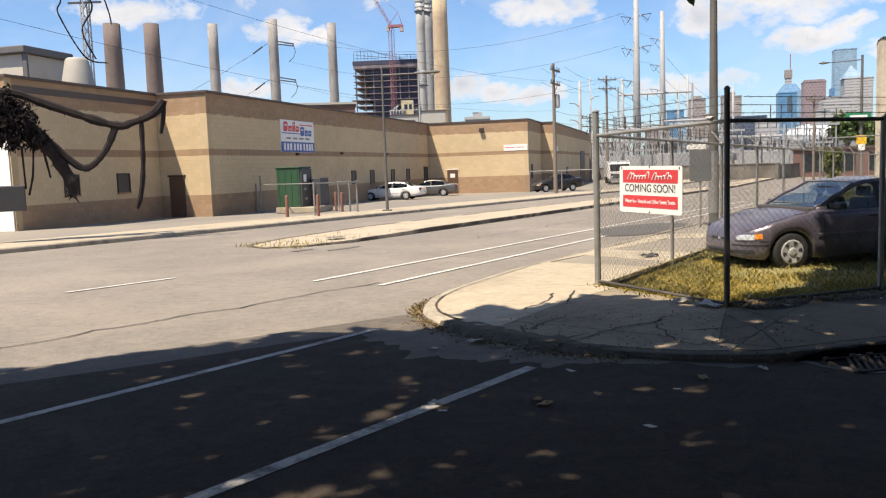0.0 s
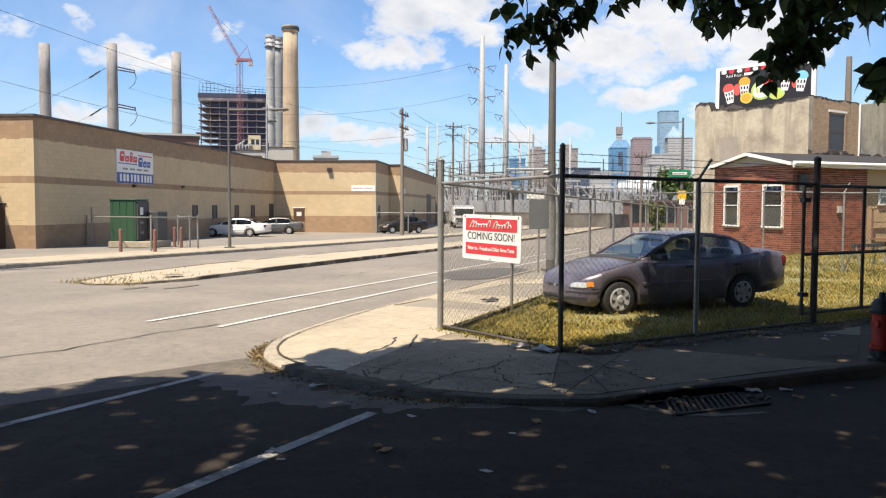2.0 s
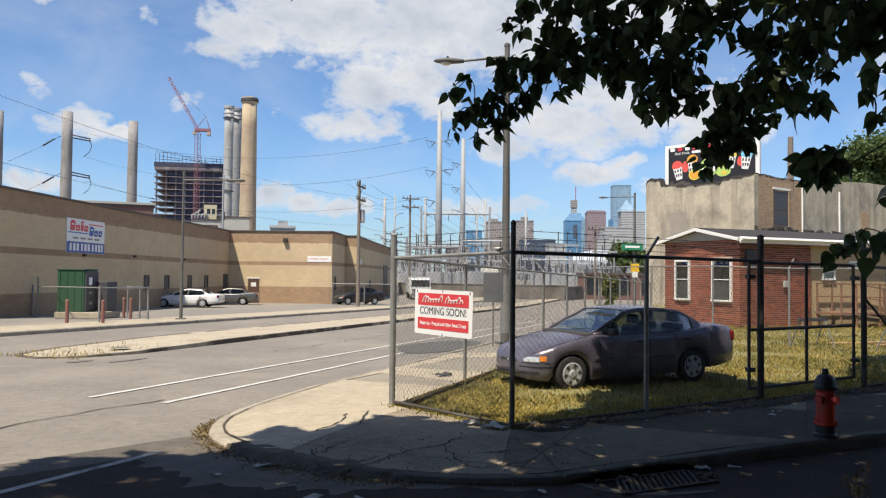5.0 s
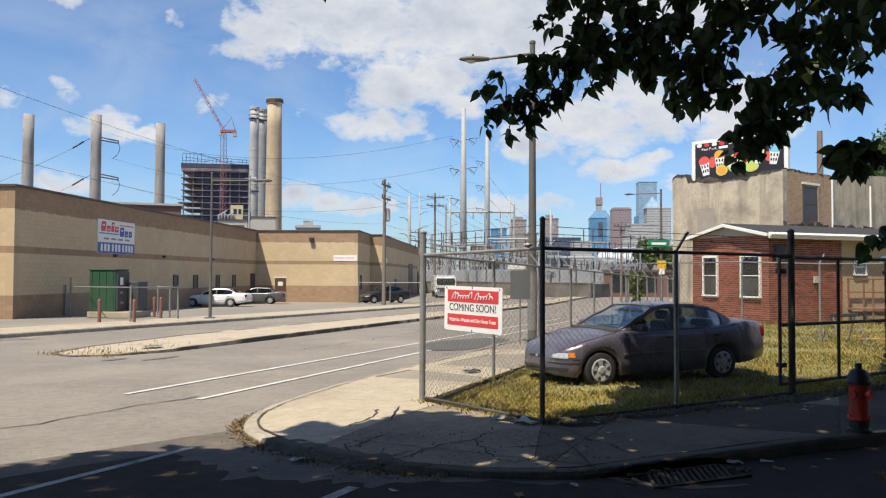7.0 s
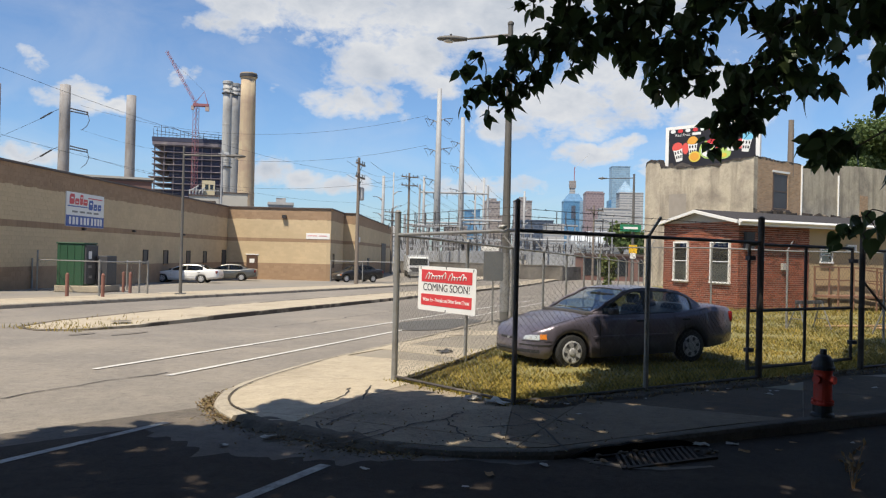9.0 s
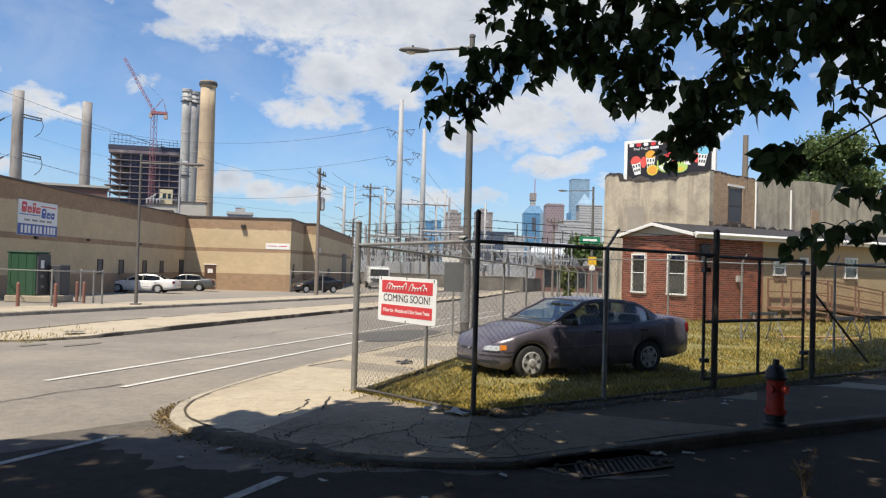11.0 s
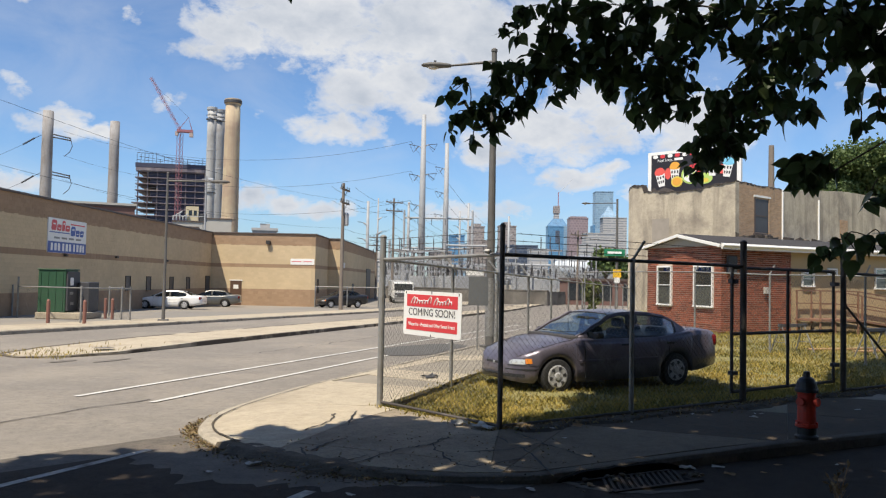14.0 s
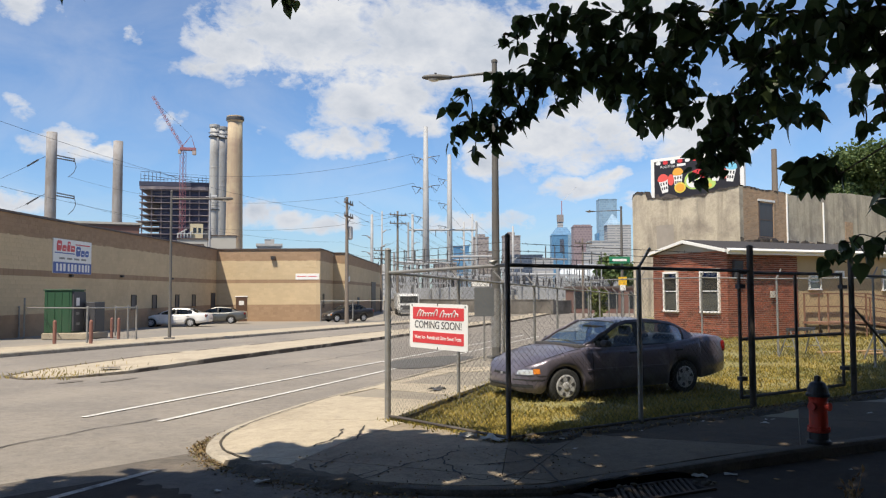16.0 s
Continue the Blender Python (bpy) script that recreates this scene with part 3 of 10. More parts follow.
PLAN = [(-15.4, 29.3), (-12.98, 37.76), (-10.48, 37.05), (-0.95, 70.5), (7.48, 68.1), (9.4, 74.8), (10.45, 74.5), (20.2, 108.8)]
BANDS = [(-1.2, 0.7, 0), (0.7, 2.5, 1), (2.5, 2.8, 0), (2.8, 4.4, 1), (4.35, ROOF - 0.1, 0)]
walls = []
for p, q in zip(PLAN, PLAN[1:]):
    m, length = wall_pose(p, q)
    for z0, z1, kind in BANDS:
        w = part("wall_band", boxed((0, 0.006, z0), (length, 0.35, z1)), TAN_MORTAR if kind else BROWN_MORTAR, warehouse, "tan split-block band" if kind else "brown split-block band")
        w.matrix_basis = m
    walls.append((w, length))
    c = part("coping", boxed((-0.06, -0.08, ROOF - 0.1), (length + 0.06, 0.45, ROOF)), COPING, warehouse, "dark brown metal coping")
    c.matrix_basis = m
bm = bmesh.new()
prism(bm, [(-15.3, 29.6), (-12.9, 38.0), (-10.5, 37.4), (-0.95, 70.9), (7.4, 68.5), (9.3, 75.2), (10.4, 74.9), (20.1, 109), (-30, 122), (-52, 40)], ROOF - 0.6, ROOF - 0.35)
bmesh.ops.recalc_face_normals(bm, faces=bm.faces)
part("roof", bm, COPING, warehouse)
bm = bmesh.new()
for p, q in (((20.2, 108.8), (-30, 122)), ((-30, 122), (-52, 40)), ((-52, 40), (-15.4, 29.3))):
    m, length = wall_pose(p, q)
    box(bm, (0, 0, -1.2), (length, 0.3, ROOF - 0.02), m)
part("rear_wall", bm, TAN_SIDING, warehouse)

# ---- brick annex house ----
HC, HL = Vector((16.91, 24.78)), Vector((16.25, 28.73))
HU = (HC - HL).normalized()                      # along the gable front, towards the near corner
HV = Vector((-HU.y, HU.x))                       # back along the side
house = thing("brick_house", "small red brick house with white trimmed gable", "house")
HM = Matrix(((HU.x, HV.x, 0, HL.x), (HU.y, HV.y, 0, HL.y), (0, 0, 1, 0), (0, 0, 0, 1)))
HW = (HC - HL).length
EAVE, RIDGE, HLEN = 3.12, 3.50, 4.6


def in_house(ob):
    ob.matrix_basis = HM
    return ob


bm = bmesh.new()
box(bm, (0, 0.012, -0.6), (HW - 0.012, 0.25, EAVE))
wall_front = in_house(part("wall", bm, HOUSE_MORTAR, house, "red brick gable wall"))
bm = bmesh.new()
box(bm, (HW - 0.25, 0.25, -0.6), (HW - 0.012, 3.4, EAVE))
wall_side = in_house(part("wall", bm, HOUSE_MORTAR, house, "red brick side wall"))
bm = bmesh.new()
box(bm, (0, 0.25, -0.6), (0.25, HLEN, EAVE))
in_house(part("wall", bm, HOUSE_BRICK, house))

# ---- stuccoed building with the billboard ----
SC, SL = Vector((28.83, 40.85)), Vector((25.77, 48.02))
SU = (SC - SL).normalized()
SV = Vector((-SU.y, SU.x))
SM = Matrix(((SU.x, SV.x, 0, SL.x), (SU.y, SV.y, 0, SL.y), (0, 0, 1, 0), (0, 0, 0, 1)))
SW = (SC - SL).length
stucco = thing("stucco_building", "old three-storey building with stained grey stucco walls", "building")


def in_stucco(ob):
    ob.matrix_basis = SM
    return ob


def ragged(profile, step, jitter):
    """Points along a broken edge, with small bites out of it."""
    out = []
    for (u0, z0), (u1, z1) in zip(profile, profile[1:]):
        n = max(1, int((u1 - u0) / step))
        for k in range(n):
            out.append((u0 + (u1 - u0) * k / n, z0 + (z1 - z0) * k / n + random.gauss(0, jitter)))
    return out + [profile[-1]]


def upright_wall(profile, y0, y1, along_y=False):
    """A wall from the ground to a top profile; along_y: the profile runs along y, the wall's faces at x = y0 and y1."""
    bm = bmesh.new()
    pts = [(profile[0][0], -1.2)] + list(profile) + [(profile[-1][0], -1.2)]
    rows = [[bm.verts.new((d, u, z) if along_y else (u, d, z)) for u, z in pts] for d in (y0, y1)]
    n = len(pts)
    for r in rows:
        bm.faces.new(r)
    for i in range(n):
        bm.faces.new((rows[0][i], rows[0][(i + 1) % n], rows[1][(i + 1) % n], rows[1][i]))
    bmesh.ops.triangulate(bm, faces=[f for f in bm.faces if len(f.verts) > 4])
    bmesh.ops.recalc_face_normals(bm, faces=bm.faces)
    return bm


random.seed(41)
TOP = ragged([(0.0, 7.75), (0.1, 8.02), (0.45, 8.16), (1.1, 8.12), (1.25, 7.72), (2.34, 7.62), (3.49, 7.52), (4.46, 7.53), (5.5, 7.58), (5.95, 7.72), (6.6, 7.75), (7.33, 7.79), (SW, 7.85)], 0.16, 0.022)
in_stucco(part("wall", upright_wall(TOP, 0.0, 0.4), STUCCO, stucco))
TOP_BRICK = ragged([(0.4, 7.82), (0.9, 7.88), (2.1, 7.82), (3.4, 7.80), (5.2, 7.78)], 0.2, 0.02)
in_stucco(part("wall", upright_wall(TOP_BRICK, SW - 0.4, SW, True), OLD_BRICK, stucco, "brown brick return wall"))
in_stucco(part("wall", upright_wall(ragged([(5.2, 7.75), (7.4, 8.0), (14.0, 8.4), (26.0, 8.5)], 0.4, 0.015), SW - 0.45, SW - 0.03, True), STUCCO, stucco))
bm = bmesh.new()
box(bm, (0.02, 0.42, 6.9), (SW - 0.42, 26, 7.1))
box(bm, (0, 0.42, -1.2), (0.3, 26, 7.1))
box(bm, (0.3, 25.7, -1.2), (SW - 0.46, 26, 7.1))
in_stucco(part("roof", bm, COPING, stucco))


# ---- chain-link fence ----
def chain_link(bm, a, b, z0a, z0b, h, pitch=0.06, r=0.0015):
    """Woven wire between two plan points: two families of slanting wires."""
    a, b = Vector(a), Vector(b)
    length = (b - a).length
    d = (b - a) / length
    n = Vector((-d.y, d.x))
    step = pitch * math.sqrt(2)
    count = int((length + h) / step)
    for sign in (1, -1):
        for i in range(count + 1):
            u0 = i * step - h if sign > 0 else i * step
            u1 = u0 + h * sign
            va, vb = 0.0, h
            if min(u0, u1) < 0:
                if u0 < 0:
                    va = -u0 * sign
                    u0 = 0
                else:
                    vb = u0
                    u1 = 0
            if max(u0, u1) > length:
                if u0 > length:
                    va = u0 - length
                    u0 = length
                else:
                    vb = h - (u1 - length)
                    u1 = length
            if vb - va < 0.02:
                continue
            ends = []
            for u, v in ((u0, va), (u1, vb)):
                p = a + d * u + n * (0.003 * sign + 0.012 * math.sin(u * 1.7) * math.sin(v * 1.5))
                z = z0a + (z0b - z0a) * u / length + v
                ends.append(Vector((p.x, p.y, z)))
            tube(bm, ends, r, 3, False)


def wires_part(a, b, z0a, z0b, h, parent, pitch=0.055):
    bm = bmesh.new()
    chain_link(bm, a, b, z0a, z0b, h, pitch)
    ob = part("chain_link_mesh", bm, WIRE, parent, "diamond wire mesh")
    ob["kind"] = "stuff"
    return ob


def fence_post(parent, p, z, h, r=0.03, mat=GALV, arm=None, name="post"):
    """A post with a domed cap; arm: plan direction of a slanting barbed-wire arm."""
    bm = bmesh.new()
    tube(bm, [(p.x, p.y, z - 0.1), (p.x, p.y, z + h - 0.02), (p.x, p.y, z + h), (p.x, p.y, z + h + 0.025)], [r, r, r * 1.15, r * 0.4], 10)
    ob = part(name, bm, mat, parent, smooth=False)
    if arm is not None:
        q = Vector((p.x, p.y, z + h))
        part("barbed_wire_arm", tubed([q, q + Vector((arm.x * 0.2, arm.y * 0.2, 0.24))], 0.018, 6), mat, parent)
    return ob


def rail(parent, a, b, za, zb, r=0.021, mat=GALV, name="rail"):
    return part(name, tubed([(a.x, a.y, za), (b.x, b.y, zb)], r, 8), mat, parent)


def strand(parent, pts, r=0.004, mat=GALV_DARK, name="barbed_wire"):
    bm = bmesh.new()
    tube(bm, pts, r, 4, False)
    for a, b in zip(pts, pts[1:]):
        a, b = Vector(a), Vector(b)
        n = int((b - a).length / 0.13)
        for i in range(n):
            c = a.lerp(b, (i + 0.5) / n)
            d = Vector((random.uniform(-1, 1), random.uniform(-1, 1), random.uniform(-1, 1))).normalized() * 0.022
            tube(bm, [c - d, c + d], 0.0025, 3, False)
    return part(name, bm, mat, parent)


def walk_z(p):
    return gz(p.x, p.y) + 0.13


# street side, cut corner and side-street runs are one lot fence
street_fence = thing("chain_link_fence", "tall grey galvanised chain-link fence with barbed wire along the street", "fence", "lot fence")
n_bays = 14
street_posts = [F1 + FDIR * (3.17 * k) for k in range(n_bays + 1)]
H0 = 1.93
for k, p in enumerate(street_posts):
    fence_post(street_fence, p, walk_z(p), H0 + (0.28 if k == 0 else 0.0), 0.042 if k == 0 else 0.03, GALV, None if k == 0 else Vector((-FDIR.y, FDIR.x)))
for a, b in zip(street_posts, street_posts[1:]):
    rail(street_fence, a, b, walk_z(a) + H0 - 0.02, walk_z(b) + H0 - 0.02)
    i = street_posts.index(a)
    if i < 5:
        wires_part(a, b, walk_z(a) + 0.04, walk_z(b) + 0.04, H0 - 0.07, street_fence, 0.06 if i < 3 else 0.12)
    for lift, off in ((0.1, 0.08), (0.17, 0.14), (0.24, 0.2)):
        d = Vector((-FDIR.y, FDIR.x)) * off
        bm_pts = [(a.x + d.x, a.y + d.y, walk_z(a) + H0 + lift), ((a.x + b.x) / 2 + d.x, (a.y + b.y) / 2 + d.y, (walk_z(a) + walk_z(b)) / 2 + H0 + lift - 0.02), (b.x + d.x, b.y + d.y, walk_z(b) + H0 + lift)]
        if i < 6:
            strand(street_fence, bm_pts)
corner_fence = thing("chain_link_fence", "chain-link fence panel cutting the corner, holding the shop sign", "fence", "lot fence")
ZC = walk_z(FC) - 0.02
fence_post(corner_fence, FC, ZC - 0.05, 2.33, 0.029, GALV_DARK)
rail(corner_fence, F1, FC, walk_z(F1) + H0 - 0.02, ZC + H0 + 0.02, 0.021)
rail(corner_fence, F1, FC, walk_z(F1) + 0.05, ZC + 0.05, 0.017, GALV_DARK)
wires_part(F1, FC, walk_z(F1) + 0.06, ZC + 0.06, H0 - 0.08, corner_fence)
for k in range(3):
    strand(corner_fence, [(F1.x, F1.y, walk_z(F1) + H0 + 0.08 + 0.08 * k), (FC.x, FC.y, ZC + H0 + 0.1 + 0.09 * k)])
# knot of torn plastic caught at the corner
bm = bmesh.new()
bmesh.ops.create_icosphere(bm, subdivisions=2, radius=0.036, matrix=Matrix.Translation((FC.x - 0.13, FC.y + 0.1, ZC + H0 + 0.06)) @ Matrix.Diagonal((1.5, 1.0, 0.6, 1)))
for v in bm.verts:
    v.co += Vector((noise.noise(v.co * 14), noise.noise(v.co * 14 + Vector((5, 0, 0))), noise.noise(v.co * 14 + Vector((0, 5, 0))))) * 0.03
tagged(part("plastic_scrap", bm, WHITE), "torn white plastic bag caught on the fence corner", "litter")

side_fence = thing("chain_link_fence", "dark weathered chain-link fence along the side street", "fence", "lot fence")
GP, GR = FC + SIDE * 4.46, FC + SIDE * 7.15
post_at = [FC + SIDE * 2.13, GP]
BOT = 0.045
fence_post(side_fence, post_at[0], walk_z(post_at[0]), H0 + 0.02, 0.03, GALV, Vector((0.5, -0.6)))
rail(side_fence, FC, GP, ZC + H0 + 0.02, walk_z(GP) + H0 + 0.02, 0.022, GALV_DARK)
rail(side_fence, FC, GP, ZC + BOT, walk_z(GP) + BOT, 0.02, GALV_DARK)
wires_part(FC, post_at[0], ZC + BOT, walk_z(post_at[0]) + BOT, H0 - 0.14, side_fence)
wires_part(post_at[0], GP, walk_z(post_at[0]) + BOT, walk_z(GP) + BOT, H0 - 0.14, side_fence)
for k, (p, h) in enumerate(((GP, 2.30), (GR, 2.32))):
    fence_post(side_fence, p, walk_z(p), h, 0.046, GALV_DARK, name="gate_post")
end = FC + SIDE * 7.15
for k in range(1, 3):
    p = end + SIDE * (2.8 * k)
    fence_post(side_fence, p, walk_z(p), H0, 0.03, GALV_DARK, Vector((0.5, -0.6)))
    a = end + SIDE * (2.8 * (k - 1))
    rail(side_fence, a, p, walk_z(a) + H0, walk_z(p) + H0, 0.022, GALV_DARK)
    rail(side_fence, a, p, walk_z(a) + BOT, walk_z(p) + BOT, 0.02, GALV_DARK)
    if k < 4:
        wires_part(a, p, walk_z(a) + BOT, walk_z(p) + BOT, H0 - 0.14, side_fence)
# brace of the run past the gate
part("brace", tubed([(GR.x, GR.y, walk_z(GR) + 1.45), (*(GR + SIDE * 1.9), walk_z(GR) + 0.2)], 0.02, 6), GALV_DARK, side_fence)
for k in range(3):
    pts = [(p.x + 0.06 * k, p.y - 0.07 * k, walk_z(p) + H0 + 0.08 + 0.075 * k) for p in (FC, post_at[0], GP)]
    strand(side_fence, pts)

# strip of leaf mould at the foot of the side fence
bm, last = bmesh.new(), None
for i in range(141):
    p = FC + SIDE * (0.1 + i * 0.1)
    nrm = Vector((SIDE.y, -SIDE.x))
    wd = 0.42 + 0.2 * noise.noise((i * 0.16, 0.7, 0)) + 0.08 * noise.noise((i * 0.7, 2.7, 0))
    row = []
    for k in range(6):
        q = p + nrm * (wd * k / 5 - 0.06)
        h = 0.03 * math.sin(math.pi * min(1.0, 0.15 + 0.85 * (1 - k / 5))) + 0.02 * noise.noise((q.x * 9, q.y * 9, 0))
        row.append(bm.verts.new((q.x, q.y, walk_z(q) + (h if k < 5 else -0.02))))
    if last:
        for k in range(5):
            bm.faces.new((last[k], row[k], row[k + 1], last[k + 1]))
    last = row
bmesh.ops.recalc_face_normals(bm, faces=bm.faces)
tagged(part("soil_strip", bm, SOIL), "dark leaf mould gathered along the fence foot", "soil", kind="structure")

gate = thing("metal_gate", "closed dark steel chain-link yard gate", "gate", "", "", 0, 0, 0)
ga, gb = GP + SIDE * 0.0 + Vector((-SIDE.y, SIDE.x)) * 0.09 - SIDE * 0.14, GR + Vector((-SIDE.y, SIDE.x)) * 0.09 - SIDE * 0.14
zg = walk_z(GP)
gm = ga.lerp(gb, 0.52)
for p in (ga, gm, gb):
    part("gate_upright", tubed([(p.x, p.y, zg + 0.14), (p.x, p.y, zg + 1.95)], 0.024, 8), GALV_DARK, gate)
for h in (0.16, 0.98, 1.93):
    part("gate_rail", tubed([(ga.x, ga.y, zg + h), (gb.x, gb.y, zg + h)], 0.024, 8), GALV_DARK, gate)
wires_part(ga, gb, zg + 0.17, zg + 0.17, 1.75, gate)
for p in (ga, gb):
    for h in (0.4, 1.7):
        part("hinge", boxed((p.x - 0.05, p.y - 0.08, zg + h), (p.x + 0.05, p.y + 0.02, zg + h + 0.06)), DARK_STEEL, gate)

# ---- sign on the corner fence ----
def text_mesh(name, body, size, mat, parent, m, label="", width=None, bold=0.0):
    cu = bpy.data.curves.new(name, "FONT")
    cu.offset = bold
    cu.body, cu.size, cu.align_x, cu.align_y, cu.extrude = body, size, "CENTER", "CENTER", 0.0015
    ob = bpy.data.objects.new(name, cu)
    scene.collection.objects.link(ob)
    deps = bpy.context.evaluated_depsgraph_get()
    me = bpy.data.meshes.new_from_object(ob.evaluated_get(deps))
    bpy.data.objects.remove(ob)
    if width:
        xs = [v.co.x for v in me.vertices]
        k = width / (max(xs) - min(xs))
        for v in me.vertices:
            v.co.x *= k
    me.materials.clear()
    me.materials.append(mat)
    out = new(name, me)
    out.parent, out.matrix_basis = parent, m
    if label:
        out["label"] = label
    return out


def facing(p, n, z, lean=0.0):
    """Pose whose x runs to the viewer's right along a wall, y up, z out along the plan direction n."""
    n = Vector((n[0], n[1], 0)).normalized()
    x = Vector((0, 0, 1)).cross(n)
    return Matrix(((x.x, 0, n.x, p[0]), (x.y, 0, n.y, p[1]), (0, 1, 0, z), (0, 0, 0, 1))) @ pose(0, 0, 0, 0, 0, lean)


def plate(name, w, h, d, mat, parent, m, at=(0, 0, 0), label="", bevel=0.0, r=0.0):
    """A flat board w by h, d thick, its back on the pose's plane, with corners rounded by r."""
    bm = bmesh.new()
    x, y, z = at
    if r:
        pts = []
        for cx, cy, a0 in ((w / 2 - r, h / 2 - r, 0), (-w / 2 + r, h / 2 - r, 90), (-w / 2 + r, -h / 2 + r, 180), (w / 2 - r, -h / 2 + r, 270)):
            pts += [(x + cx + r * math.cos(radians(a0 + k * 30)), y + cy + r * math.sin(radians(a0 + k * 30))) for k in range(4)]
        prism(bm, pts, z, z + d)
    else:
        box(bm, (x - w / 2, y - h / 2, z), (x + w / 2, y + h / 2, z + d), None, bevel)
    ob = part(name, bm, mat, parent, label)
    ob.matrix_basis = m
    return ob


SN = Vector((-(FC - F1).y, (FC - F1).x)).normalized() * -1      # outward from the cut corner
SIGN_AT = F1.lerp(FC, 0.475)
shop_sign = thing("shop_sign", "white and red corrugated plastic sign announcing a coming shop", "sign")
sm = facing(SIGN_AT + SN * 0.03, SN, 1.235, -0.8)
INK = material("dark_sign_ink", (0.05, 0.045, 0.05), 0.5, 0.1, 3.0, 0.0)
plate("board", 1.07, 0.55, 0.006, WHITE, shop_sign, sm, r=0.03)
plate("red_panel", 0.94, 0.15, 0.002, RED_SIGN, shop_sign, sm, (0, 0.155, 0.007), "red printed panel")
plate("red_panel", 0.94, 0.14, 0.002, RED_SIGN, shop_sign, sm, (0, -0.14, 0.007), "red printed panel")
text_mesh("lettering", "COMING SOON!", 0.128, INK, shop_sign, sm @ pose(0, 0.012, 0.0085), "dark capital lettering", 0.86, 0.0)
text_mesh("lettering", "Water Ice - Pretzels and Other Sweet Treats", 0.062, WHITE, shop_sign, sm @ pose(0, -0.14, 0.0095), "small white lettering", 0.86, 0.001)


def flourish(x0, x1, y, heights):
    """A brush name drawn as one plain looping stroke, a loop for each height."""
    pts, n = [], len(heights)
    for i, h in enumerate(heights):
        for k in range(12):
            a = math.tau * k / 12
            u = (i + k / 12) / n
            pts.append((x0 + (x1 - x0) * u - 0.013 * math.sin(a) + 0.35 * h * (1 - math.cos(a)) * 0.5, y - 0.03 + 0.012 * u + h * 0.42 * (1 - math.cos(a)), 0.0105))
    ob = part("name_mark", tubed(pts, 0.0075, 5), WHITE, shop_sign, "white brush name drawn as a plain stroke")
    ob.matrix_basis = sm


flourish(-0.38, -0.02, 0.145, (0.10, 0.085, 0.05, 0.045, 0.05, 0.045, 0.095))
flourish(0.05, 0.36, 0.145, (0.10, 0.05, 0.045, 0.05, 0.09, 0.045))
for x0, y0 in ((-0.49, 0.25), (0.0, 0.262), (0.49, 0.25), (0.0, -0.262)):
    plate("cable_tie", 0.012, 0.03, 0.004, BLACK, shop_sign, sm, (x0, y0, 0.006))

# ---- hydrant ----
HYD_RED = material("faded_red_paint", (0.50, 0.035, 0.015), 0.55, 0.2, 6.0, 0.2, 60.0, second=(0.25, 0.04, 0.03), second_scale=6.0)
hyd = thing("fire_hydrant", "red fire hydrant with a black bonnet on the pavement", "hydrant", "", "", 6.05, 7.36, gz(6.05, 7.36) + 0.13)


def lathe(profile, sides=20):
    bm = bmesh.new()
    tube(bm, [(0, 0, z) for _, z in profile], [max(r, 0.001) for r, _ in profile], sides)
    return bm


part("base_flange", lathe([(0.12, 0.0), (0.12, 0.03), (0.10, 0.05), (0.10, 0.12)]), BLACK, hyd, "black base flange")
part("barrel", lathe([(0.098, 0.12), (0.115, 0.13), (0.115, 0.16), (0.095, 0.17), (0.092, 0.47), (0.1, 0.5)]), HYD_RED, hyd, smooth=False)
part("bonnet", lathe([(0.118, 0.5), (0.12, 0.53), (0.11, 0.545), (0.1, 0.6), (0.075, 0.645), (0.035, 0.665), (0.033, 0.715), (0.028, 0.72)]), BLACK, hyd, "black domed bonnet")
for a in (200, 290, 20):
    d = Vector((math.cos(radians(a)), math.sin(radians(a)), 0))
    part("outlet_nozzle", tubed([d * 0.08 + Vector((0, 0, 0.40)), d * 0.115 + Vector((0, 0, 0.40)), d * 0.117 + Vector((0, 0, 0.40)), d * 0.135 + Vector((0, 0, 0.40))], [0.04, 0.04, 0.048, 0.044], 12), HYD_RED, hyd)
for k in range(6):
    a = k * math.pi / 3
    part("bolt", tubed([(0.107 * math.cos(a), 0.107 * math.sin(a), 0.155), (0.107 * math.cos(a), 0.107 * math.sin(a), 0.185)], 0.012, 6), HYD_RED, hyd)

# ---- street lamps ----
LAMP_POLE = material("grey_lamp_pole", (0.125, 0.117, 0.106), 0.65, 0.2, 3.0, 0.1, 60.0, metal=0.1, second=(0.09, 0.082, 0.073), second_scale=1.0)
LENS = material("lamp_lens", (0.6, 0.55, 0.48), 0.3, 0.1, 3.0, 0.0)


